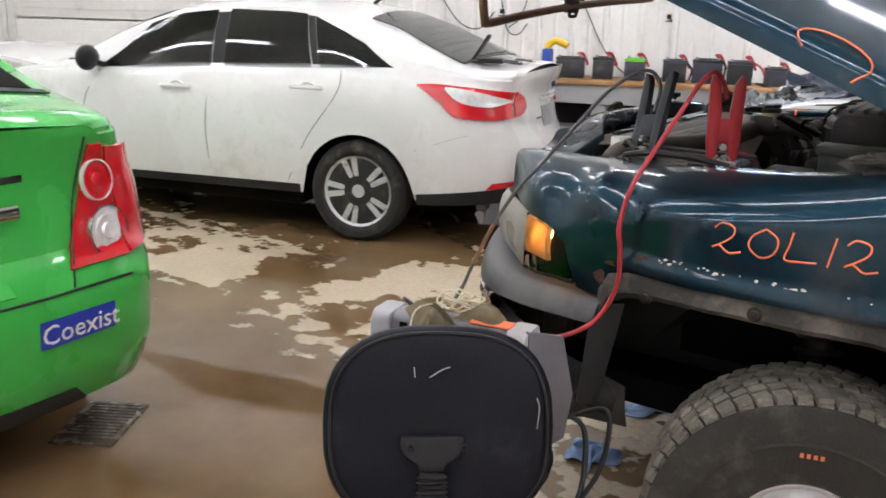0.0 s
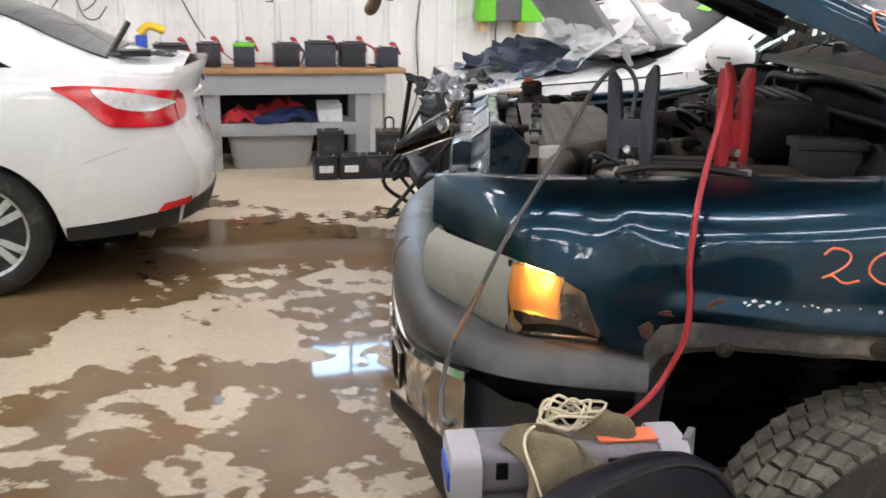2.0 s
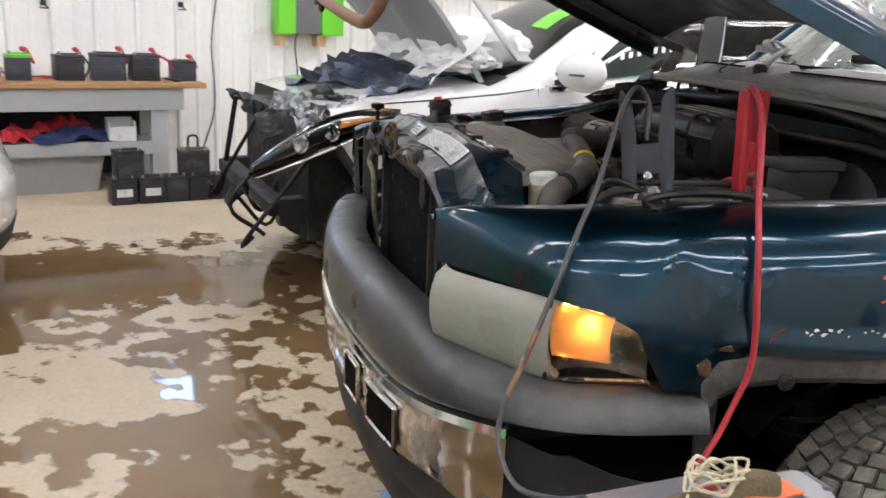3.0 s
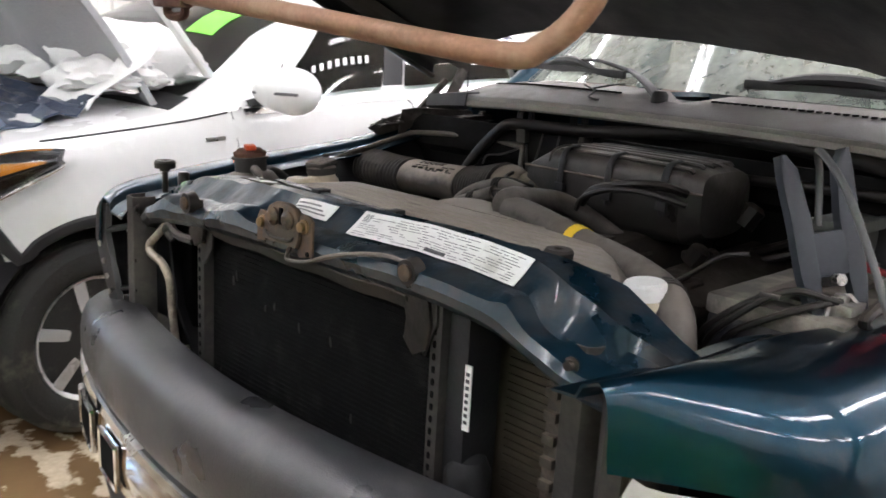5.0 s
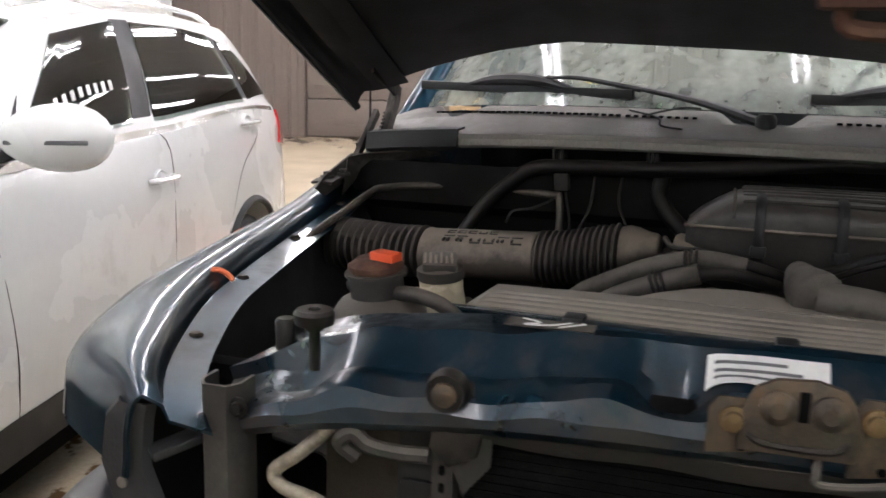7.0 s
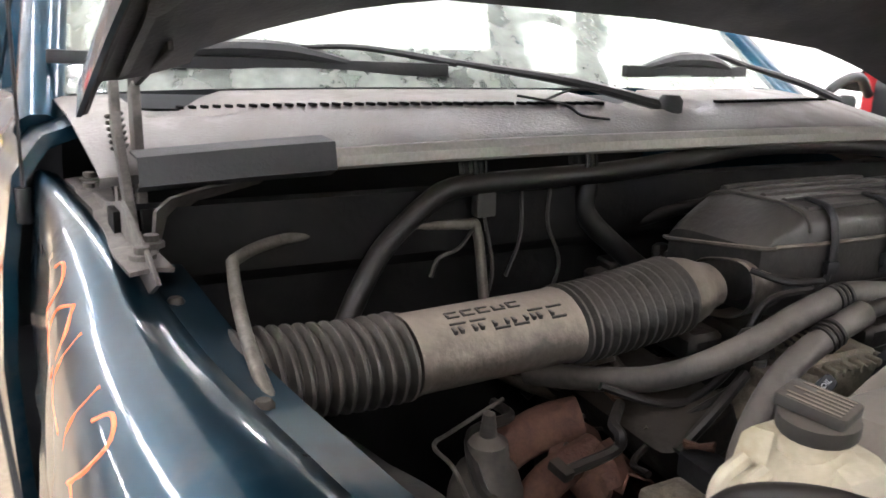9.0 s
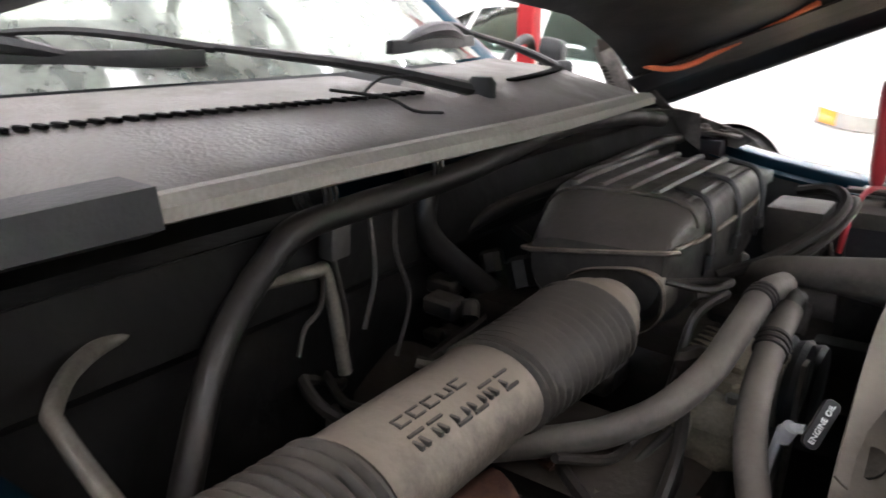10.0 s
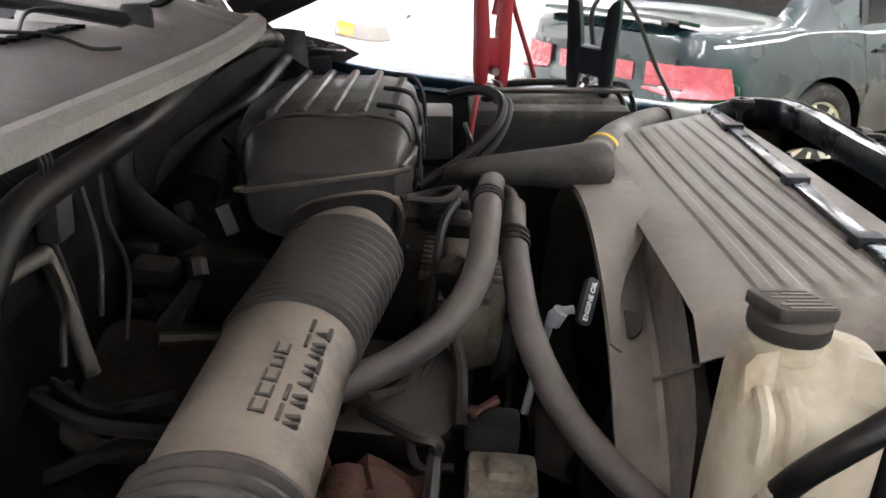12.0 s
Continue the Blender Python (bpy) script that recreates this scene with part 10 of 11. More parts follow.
# hanging headlight
hm = UM.inverted()
h0, h1 = hm @ V((-0.33, 1.70, 0.75)), hm @ V((0.29, 1.76, 0.985))
bm = bmesh.new()
rows = []
for i in range(17):
    k = i / 16
    p = h0.lerp(h1, k) + V((0, 0, 0.035 * math.sin(math.pi * k)))
    w = 0.012 + 0.062 * math.sin(math.pi * min(1, 0.12 + 0.84 * k)) ** 0.8
    rows.append([p + V((-0.05 * math.sin(math.pi * j / 8), -0.045 * math.sin(math.pi * j / 8), lerp(-w, w, j / 8))) for j in range(9)])
sheet(bm, [[p + V((0.03, 0.035, 0)) for p in r] for r in rows], 0.05)
lamp = part("headlight", bm, M_BLACK, util, "dark headlight shell hanging loose")
bm = bmesh.new()
sheet(bm, rows, 0.004)
part("clear_lens", bm, M_LAMP_GLASS, lamp, "scratched clear headlight lens").visible_shadow = False
bm = bmesh.new()
sheet(bm, [[p + V((0.012, 0.012, 0.0)) for p in r[4:9]] for r in rows[10:16]], 0.006)
part("amber_lens", bm, M_AMBER_OFF, lamp, "amber turn signal lens")
for k in range(2):
    bm = bmesh.new()
    lathe(bm, [(0.05, 0), (0.055, 0.012), (0.045, 0.02), (0.02, 0.006), (0, 0.004)], 20, axis_frame(h0.lerp(h1, 0.34 + 0.22 * k) + V((-0.022, -0.018, 0.03)), (-0.7, -0.6, 0.1)) @ Matrix.Scale(0.75, 4))
    part("lamp_bowl", bm, M_CHROME, lamp, "chrome lamp bowl")
bm = bmesh.new()
tube(bm, [r[0] + V((-0.005, -0.005, 0)) for r in rows], 0.006, 6, 2)
part("lens_rim", bm, M_CHROME, lamp)
# airbag cloth and foil heaped on the dash
heap = thing("airbag_cloth", "white crumpled airbag cloth heaped at the windscreen", "airbag")
for k, (s, y, z, sx, sy, sz) in enumerate([(1.42, -0.25, 1.25, 0.26, 0.42, 0.16), (1.36, 0.25, 1.24, 0.24, 0.4, 0.14), (1.26, -0.45, 1.2, 0.18, 0.22, 0.09)]):
    bm = bmesh.new()
    bmesh.ops.create_icosphere(bm, subdivisions=4, radius=1)
    r = random.Random(70 + k)
    ph = [r.uniform(0, 6) for _ in range(6)]
    for q in bm.verts:
        d = q.co.normalized()
        f = 1 + 0.16 * math.sin(6 * d.x + 4 * d.z + ph[0]) * math.sin(7 * d.y + ph[1]) + 0.09 * math.sin(13 * d.x + 9 * d.y + ph[2]) + 0.05 * math.sin(23 * d.z + 17 * d.y + ph[3])
        q.co = UM @ V((s + d.x * sx * f, y + d.y * sy * f, z + max(d.z, -0.4) * sz * f))
    part("fold", bm, M_BAG, heap, angle=60)
bm = bmesh.new()
sheet(bm, [[UM @ V((1.3 - 0.25 * i / 6 + 0.03 * math.sin(3 * j + i), -0.72 + 0.07 * j + 0.01 * i, 1.34 - 0.04 * i + 0.02 * math.sin(2 * j))) for j in range(5)] for i in range(7)], 0.004)
part("loose_flap", bm, M_BAG, heap, angle=60)

# -- dark green sedan behind the first standpoint
OLDCAR = dict(L=4.3, W=1.68, nose_r=0.6, nose_k=0.25, tail_r=0.3, tail_k=0.18, bulge=0.06, cant=0.72,
              belt=[(0, 0.7), (1.2, 0.85), (3.0, 0.89), (3.5, 0.9), (4.3, 0.88)],
              top=[(0, 0.66), (1.2, 0.92), (1.5, 1.0), (2.0, 1.28), (2.4, 1.33), (2.9, 1.31), (3.3, 1.17), (3.6, 0.98), (3.7, 0.955), (4.25, 0.93), (4.3, 0.89)],
              sill=[(0, 0.25), (4.3, 0.3)], arches=[(0.8, 0.35, 0.3), (3.35, 0.35, 0.3)],
              flank=[(0, 0.93), (0.25, 0.98), (0.5, 1.0), (0.8, 0.98), (1.0, 0.93)],
              tail=[(0.25, -0.03), (0.4, 0.03), (0.58, 0.03), (0.62, -0.03), (0.95, -0.06)], nose=[(0.2, -0.05), (0.5, 0.0), (0.8, -0.1)])
OS = [[(1.8, 1.08), (2.35, 1.06), (2.35, 1.88), (2.1, 1.86)], [(2.42, 1.06), (3.0, 1.06), (2.9, 1.86), (2.42, 1.88)]]
ot = radians(30)
o_origin = V((-0.70, -3.36, 0)) - V((math.cos(ot), math.sin(ot), 0)) * 4.2 - V((-math.sin(ot), math.cos(ot), 0)) * 0.82
ocar, ol, orr, oe, on = car("dark_green_sedan", "dark green older sedan with a small trunk spoiler", tuple(o_origin), 30, OLDCAR, M_DARKSEDAN)
for sk in (ol, orr):
    glaze(ocar, sk, OS, M_PANE)
    patch_part("taillight", sk, [(4.08, 0.5), (4.3, 0.49), (4.3, 0.78), (4.12, 0.76)], M_PINK_LENS, ocar, "red taillight", 0.012, 0.01)
    patch_part("bumper_side", sk, [(3.72, 0.0), (4.3, 0.0), (4.3, 0.36), (3.72, 0.34)], M_LIGHTGREY, ocar, "grey faded bumper", 0.014, 0.01)
    patch_part("belt_trim", sk, [(1.8, 0.96), (4.2, 0.93), (4.2, 0.95), (1.8, 0.99)], M_CHROME, ocar, n=24, m=1, off=0.003)
    patch_part("window_frame", sk, [(3.0, 1.04), (3.06, 1.05), (2.96, 1.9), (2.9, 1.9)], M_BLACK, ocar)
    gap_line(ocar, sk, [(3.0, 0.4), (3.05, 0.7), (3.03, 1.0)])
    door_handle(ocar, sk, 2.85, 0.8, M_BLACK)
otr = across(ol, orr)
patch_part("rear_window", otr, [(3.05, 0.1), (3.58, 0.1), (3.58, 1.9), (3.05, 1.9)], M_REAR_PANE, ocar, "rear window", 0.004, 0.003, 10, 14)
patch_part("windscreen", otr, [(1.5, 0.1), (1.95, 0.1), (1.95, 1.9), (1.5, 1.9)], M_PANE, ocar, "windscreen", 0.004, 0.003, 10, 14)
for q0, q1 in ((-1, -0.62), (0.62, 1)):
    inner, outer = (q1, q0) if q0 < 0 else (q0, q1)
    patch_part("taillight", oe, [(inner, 0.52), (outer, 0.49), (outer, 0.64), (inner, 0.64)], M_PINK_LENS, ocar, "faded red taillight", 0.012, 0.01)
    patch_part("reversing_lens", oe, [(inner, 0.645), (outer, 0.645), (outer, 0.77), (inner, 0.77)], M_PINK_LENS, ocar, "faded upper lens", 0.012, 0.01)
patch_part("rear_panel", oe, [(-0.48, 0.58), (0.48, 0.58), (0.48, 0.75), (-0.48, 0.75)], M_PINK_LENS, ocar, "pale red reflector panel", 0.008)
patch_part("bumper", oe, [(-1, 0.02), (1, 0.02), (1, 0.37), (-1, 0.37)], M_LIGHTGREY, ocar, "grey faded bumper", 0.02, 0.015, 14, 4)
bm = bmesh.new()
sheet(bm, [[otr(4.16 + 0.02 * i, 0.12 + 1.76 * j / 14) + V((0.06 * i / 4, 0, 0.028 + 0.007 * i)) for j in range(15)] for i in range(5)], 0.02)
spoiler = part("spoiler", bm, M_DARKSEDAN, ocar, "dark green trunk spoiler")
for w in (0.4, 1.6):
    bm = bmesh.new()
    p = otr(4.18, w)
    box(bm, tuple(p + V((-0.04, -0.03, -0.01))), tuple(p + V((0.05, 0.03, 0.03))), 0.008)
    part("spoiler_foot", bm, M_DARKSEDAN, ocar)
for s in (0.8, 3.35):
    for y in (-0.73, 0.73):
        car_wheel(ocar, (s, y, 0.305), 0.305, 0.2, 0.185, -1 if y < 0 else 1, 7, material("cream_wheel_cover", (0.55, 0.52, 0.44), 0.45) if s == 0.8 and y < 0 else bpy.data.materials["cream_wheel_cover"], "cream wheel cover")

# -- white car nose beyond the driver's side
OTHER = dict(SEDAN)
xt = radians(-4)
x_origin = V((1.0, -5.0, 0)) + V((math.sin(xt), -math.cos(xt), 0)) * 0.78
xcar, xl, xr, xe, xn = car("white_coupe", "white car parked beside the wall", tuple(x_origin), -4, OTHER, M_WHITE)
for sk in (xl, xr):
    glaze(xcar, sk, SIDE, M_PANE)
    if sk(0.3, 0.8).y < 0:
        continue
    patch_part("headlight", sk, [(0.02, 0.80), (0.42, 0.83), (0.42, 0.99), (0.02, 0.96)], M_FROST, xcar, "clear headlight", 0.012, 0.01)
    patch_part("side_marker", sk, [(0.29, 0.835), (0.40, 0.845), (0.40, 0.975), (0.29, 0.965)], M_AMBER_OFF, xcar, "amber corner marker", 0.024, 0.01)
xtr = across(xl, xr)
patch_part("windscreen", xtr, [(1.42, 0.1), (2.0, 0.1), (2.0, 1.9), (1.42, 1.9)], M_PANE, xcar, "windscreen", 0.004, 0.003, 10, 14)
patch_part("rear_window", xtr, BACK, M_REAR_PANE, xcar, "rear window", 0.004, 0.003, 10, 14)
for s in (0.9, 3.55):
    for y in (-0.785, 0.785):
        car_wheel(xcar, (s, y, 0.318), 0.318, 0.222, 0.205, -1 if y < 0 else 1, 5, M_RIM)

# ---- bench, batteries and goods along the walls ----
def in_room(u, n, z=0.0, turn=0.0):
    p = ROOM @ V((u, n, z))
    return pose(p.x, p.y, p.z, 0, 0, ROOM_TURN + turn)


B = in_room(0, 0)
bench = thing("work_bench", "grey painted workbench with a worn wooden top", "workbench")
bm = bmesh.new()
for k in range(3):
    n0 = 5.08 + 0.2 * k
    box(bm, (-1.75, n0, 0.80), (0.97, n0 + 0.197, 0.84), 0.006, B)
part("tabletop", bm, M_WOOD, bench, "worn brown plank top")
bm = bmesh.new()
box(bm, (-1.6, 5.12, 0.63), (0.8, 5.15, 0.80), 0.005, B)
part("apron", bm, M_BENCH, bench)
for u in (-1.62, -0.69, 0.55):
    for n0 in (5.15, 5.56):
        bm = bmesh.new()
        box(bm, (u, n0, 0), (u + 0.13, n0 + 0.09, 0.80), 0.006, B)
        part("leg", bm, M_BENCH, bench)
bm = bmesh.new()
box(bm, (-1.6, 5.16, 0.355), (0.68, 5.64, 0.385), 0.004, B)
part("shelf", bm, M_BENCH, bench)
bm = bmesh.new()
box(bm, (-0.56, 5.135, 0.29), (0.55, 5.16, 0.392), 0.004, B)
part("shelf_edge", bm, M_BENCH, bench)
bm = bmesh.new()
box(bm, (-1.6, 5.67, 0.06), (0.68, 5.69, 0.8), 0.003, B)
part("back_panel", bm, M_TRIM, bench, "dark back panel")

M_SLATE = material("slate_battery_case", (0.04, 0.042, 0.055), 0.4, vary=0.15, scale=9, dirt=(0.13, 0.13, 0.13), dirt_amount=0.2, dirt_scale=8)


def battery(m, w, d, h, lid, label, red=True, handle=False, paper=False, group="spare batteries", seed=0):
    """A car battery: case, lid with filler strip, two posts."""
    ob = thing("car_battery", label, "battery", group=group)
    bm = bmesh.new()
    box(bm, (-w / 2, -d / 2, 0), (w / 2, d / 2, h * 0.83), 0.006, m)
    for s in (-1, 1):
        box(bm, (-w / 2 + 0.012, s * d / 2 - 0.003, 0.02), (w / 2 - 0.012, s * d / 2 + 0.003, h * 0.5), 0.002, m)
    part("case", bm, M_SLATE if seed % 2 else M_BATTERY, ob)
    bm = bmesh.new()
    box(bm, (-w / 2 - 0.003, -d / 2 - 0.003, h * 0.83), (w / 2 + 0.003, d / 2 + 0.003, h * 0.95), 0.005, m)
    box(bm, (-w / 2 + 0.03, -d * 0.2, h * 0.95), (w / 2 - 0.03, d * 0.2, h), 0.004, m)
    part("lid", bm, lid, ob)
    for s in (-1, 1):
        bm = bmesh.new()
        lathe(bm, [(0.012, 0), (0.0095, 0.022), (0.004, 0.024), (0, 0.024)], 12, m @ pose(s * (w / 2 - 0.03), -d * 0.33, h * 0.95))
        part("terminal", bm, M_STEEL, ob)
    if red:
        bm = bmesh.new()
        tube(bm, [m @ V(p) for p in ((w / 2 - 0.03, -d * 0.33, h + 0.01), (w / 2 - 0.06, -d * 0.2, h + 0.03), (w / 2 - 0.02, 0.02, h + 0.02), (w / 2 + 0.03, 0.05, h * 0.6))], 0.012, 8, 5)
        part("terminal_cover", bm, M_RED, ob, "red terminal clamp and lead")
    if handle:
        bm = bmesh.new()
        tube(bm, [m @ V((x, 0, z)) for x, z in ((-0.035, h * 0.95), (-0.03, h + 0.08), (0.03, h + 0.08), (0.035, h * 0.95))], 0.008, 8, 5)
        part("carry_strap", bm, M_BLACK, ob)
    if paper:
        bm = bmesh.new()
        box(bm, (-0.055, -d / 2 - 0.005, h * 0.3), (0.055, -d / 2 - 0.0035, h * 0.58), 0.0, m)
        part("label_sheet", bm, M_LABEL, ob, "torn white label")
    return ob


for k, (u0, u1, h, lid) in enumerate([(-0.72, -0.54, 0.2, M_BATTERY), (-0.43, -0.26, 0.2, M_LIME), (-0.1, 0.1, 0.2, M_SLATE), (0.16, 0.41, 0.215, M_BATTERY), (0.45, 0.66, 0.21, M_SLATE), (0.76, 0.95, 0.165, M_BATTERY), (-1.06, -0.8, 0.19, M_BATTERY)]):
    battery(in_room((u0 + u1) / 2, 5.36, 0.84, (3, -2, 4, -3, 1, -5, 6)[k]), u1 - u0, 0.175, h, lid, "black car battery with a green lid on the bench" if lid is M_LIME else "black used car battery standing on the bench", seed=k)
for k, (u0, u1) in enumerate([(0.14, 0.32), (0.335, 0.525), (0.53, 0.695), (0.70, 0.875), (0.88, 1.06)]):
    battery(in_room((u0 + u1) / 2, 4.73, 0, (0, 1, -1, 0, 1)[k]), u1 - u0, 0.17, 0.2, M_BATTERY, "black used car battery in a row on the floor", red=False, paper=k < 2, seed=2)
battery(in_room(0.28, 4.75, 0.19, 3), 0.19, 0.17, 0.21, M_BATTERY, "black battery stacked on the floor row", red=False)
battery(in_room(0.76, 4.75, 0.19, -8), 0.22, 0.17, 0.2, M_BATTERY_TOP, "dark battery with a carrying strap stacked on others", red=False, handle=True)
battery(in_room(1.2, 4.8, 0, 2), 0.1, 0.17, 0.21, material("green_band", (0.05, 0.4, 0.2), 0.5), "pale battery with a green top band", red=False)

for k, (pts, mt) in enumerate([([(-0.6, 5.3, 1.04), (-0.45, 5.4, 0.9), (-0.35, 5.5, 0.86), (-0.1, 5.5, 0.855)], M_RED), ([(-0.15, 5.28, 0.86), (-0.2, 5.3, 0.87), (-0.12, 5.4, 0.86)], M_RED), ([(0.1, 5.3, 1.02), (0.15, 5.35, 0.95), (0.13, 5.4, 0.86)], M_GREY_CABLE), ([(0.38, 5.26, 1.05), (0.43, 5.26, 1.0), (0.42, 5.27, 0.88)], M_BLACK), ([(0.62, 5.3, 1.05), (0.72, 5.28, 1.0), (0.76, 5.28, 0.93)], M_RED), ([(0.7, 5.3, 0.86), (0.8, 5.22, 0.85), (0.74, 5.17, 0.85)], M_BLACK)]):
    bm = bmesh.new()
    tube(bm, [at_wall(*p) for p in pts], 0.009 if k else 0.006, 8, 6)
    solid("charging_lead", bm, mt, "red battery lead lying on the bench" if mt is M_RED else "dark battery lead lying on the bench", "cable", "bench leads")

# yellow and blue tool standing at the end of the bench
tool = thing("cordless_tool", "yellow and blue power tool on the bench", "tool")
bm = bmesh.new()
tube(bm, [at_wall(-1.16, 5.35, 1.10), at_wall(-1.08, 5.35, 1.16), at_wall(-0.96, 5.34, 1.12)], 0.04, 12, 5, squash=(1, 0.8))
part("grip", bm, M_YELLOW, tool, "yellow rubber grip")
bm = bmesh.new()
box(bm, (-1.19, 5.3, 0.84), (-1.1, 5.42, 1.09), 0.015, B)
part("housing", bm, M_BLUE, tool, "blue plastic housing")

# shelf contents
rag("red_cloth", "folded red cloth on the bench shelf", in_room(-0.4, 5.3, 0.39), (0.34, 0.24), M_REDCLOTH, 21, 0.14)
rag("navy_cloth", "heap of navy blue work clothes on the shelf", in_room(0.0, 5.28, 0.39, 10), (0.6, 0.26), M_NAVY, 22, 0.13)
rag("red_strap", "red ratchet strap heaped on the shelf", in_room(-0.05, 5.45, 0.45), (0.4, 0.2), M_REDCLOTH, 23, 0.13)
bin_ = thing("white_box", "small open white carton on the shelf", "box")
bm = bmesh.new()
for lo, hi in (((0.24, 5.18, 0.39), (0.44, 5.19, 0.5)), ((0.24, 5.33, 0.39), (0.44, 5.34, 0.56)), ((0.24, 5.19, 0.39), (0.25, 5.33, 0.54)), ((0.43, 5.19, 0.39), (0.44, 5.33, 0.54)), ((0.25, 5.19, 0.39), (0.43, 5.33, 0.4))):
    box(bm, lo, hi, 0.001, B)
part("carton", bm, M_LABEL, bin_)


def tub(name, label, m, w, d, h, mat, rim=True):
    """An open plastic tub with sloping sides and a rolled rim."""
    ob = thing(name, label, "bin")
    bm = bmesh.new()
    rows = []
    for f, z, i in ((0.86, 0.0, 0), (0.87, 0.01, 0), (1.0, h - 0.02, 0), (1.03, h - 0.02, 0), (1.03, h, 0), (0.98, h, 0), (0.85, 0.015, 0)):
        rows.append([m @ V((x * f, y * f, z)) for x, y in rounded(w, d, min(w, d) * 0.16, 4)])
    vs = rows_mesh(bm, rows, around=True)
    bm.faces.new(vs[-1])
    bm.faces.new(vs[0][::-1])
    part("tub", bm, mat, ob)
    return ob


tub("grey_bin", "grey plastic storage tub under the bench", in_room(-0.15, 5.4, 0.0), 0.72, 0.4, 0.3, M_GREY_BIN)

# charger board on the wall
wallbox = thing("wall_charger", "grey and lime charger box mounted on the wall", "charger")
bm = bmesh.new()
box(bm, (1.90, 5.56, 1.23), (2.14, 5.72, 1.8), 0.012, B)
part("case", bm, M_GREY, wallbox)
for a, b in ((1.74, 1.9), (2.14, 2.35)):
    bm = bmesh.new()
    box(bm, (a, 5.54, 1.22), (b - 0.002, 5.72, 1.8), 0.015, B)
    part("side_panel", bm, M_LIME, wallbox, "lime green side panel")
for a, b in ((1.77, 1.83), (2.12, 2.2)):
    bm = bmesh.new()
    box(bm, (a, 5.6, 1.12), (b, 5.73, 1.22), 0.004, B)
    part("wood_block", bm, M_TIMBER, wallbox, "small wooden block")
bm = bmesh.new()
tube(bm, [at_wall(1.95, 5.66, 1.24), at_wall(1.94, 5.68, 1.1), at_wall(1.97, 5.69, 0.85), at_wall(1.95, 5.69, 0.5)], 0.007, 8, 6)
part("cord", bm, M_GREY_CABLE, wallbox)

PLACED[0] = pose(0.04, 0, 0.15)
ext = thing("fire_extinguisher", "red fire extinguisher with a white label on the wall", "extinguisher")
bm = bmesh.new()
lathe(bm, [(0, 0.8), (0.06, 0.8), (0.07, 0.82), (0.07, 1.12), (0.06, 1.17), (0.03, 1.2), (0.025, 1.23), (0, 1.23)], 24, in_room(2.85, 5.62))
part("cylinder", bm, M_RED, ext)
bm = bmesh.new()
lathe(bm, [(0.0715, 0.95), (0.0722, 0.95), (0.0722, 1.1), (0.0715, 1.1)], 24, in_room(2.85, 5.62))
part("label_band", bm, M_LIME, ext, "green and white label band")
bm = bmesh.new()
bar(bm, at_wall(2.8, 5.62, 1.26), at_wall(2.95, 5.62, 1.29), 0.025, 0.02)
bar(bm, at_wall(2.82, 5.62, 1.225), at_wall(2.93, 5.62, 1.25), 0.02, 0.012)
part("lever", bm, M_BLACK, ext)
bm = bmesh.new()
tube(bm, [at_wall(2.83, 5.6, 1.24), at_wall(2.75, 5.58, 1.2), at_wall(2.76, 5.56, 1.0), at_wall(2.78, 5.56, 0.9)], 0.011, 8, 6)
part("hose", bm, M_BLACK, ext)
PLACED[0] = Matrix()

for k, pts in enumerate([[(-1.75, 1.9), (-1.66, 1.4), (-1.6, 1.22), (-1.5, 1.2), (-1.42, 1.3)], [(-0.95, 1.6), (-0.86, 1.44), (-0.74, 1.2), (-0.65, 1.05)], [(-2.3, 1.55), (-2.1, 1.3), (-1.9, 1.24), (-1.75, 1.4)], [(-1.45, 2.1), (-1.42, 1.6), (-1.5, 1.35), (-1.6, 1.26)], [(1.25, 1.5), (1.2, 1.1), (1.22, 0.6), (1.1, 0.2)]]):
    bm = bmesh.new()
    tube(bm, [at_wall(u, 5.715, z) for u, z in pts], 0.006, 8, 8)
    solid("hanging_cable", bm, M_GREY_CABLE, "thin grey cable hanging on the wall", "cable", "wall cables")
for u, z in ((-1.67, 1.40), (-0.10, 1.39), (0.95, 1.42)):
    hook = thing("wall_hook", "small black clip fixed to the wall", "hook", group="wall hooks")
    bm = bmesh.new()
    box(bm, (u - 0.02, 5.69, z - 0.012), (u + 0.02, 5.735, z + 0.03), 0.004, B)
    tube(bm, [B @ V((u, 5.7, z)), B @ V((u + 0.03, 5.67, z - 0.03)), B @ V((u - 0.03, 5.67, z - 0.03))], 0.005, 6, 4)
    part("clip", bm, M_BLACK, hook)
bm = bmesh.new()
tube(bm, [at_wall(u, 5.70, 1.62) for u in (-7.2, -3, 1, 4, 8)], 0.014, 10, 3)
setting("trim", bm, M_LIGHTGREY, "grey conduit along the white wall", "conduit")

# overhead door at the north end of the west side
door = thing("overhead_door", "pale sectional overhead door closed in the wall", "door", kind="structure")
for k in range(6):
    bm = bmesh.new()
    box(bm, (-7.3, 5.66, 0.02 + 0.6 * k), (-3.6, 5.72, 0.6 + 0.6 * k), 0.012, B)
    box(bm, (-7.2, 5.645, 0.12 + 0.6 * k), (-3.7, 5.662, 0.5 + 0.6 * k), 0.006, B)
    part("panel", bm, M_WALL, door)
bm = bmesh.new()
box(bm, (-3.6, 5.6, 0), (-3.48, 5.73, 4.3), 0.01, B)
part("door_track", bm, M_BENCH, door)

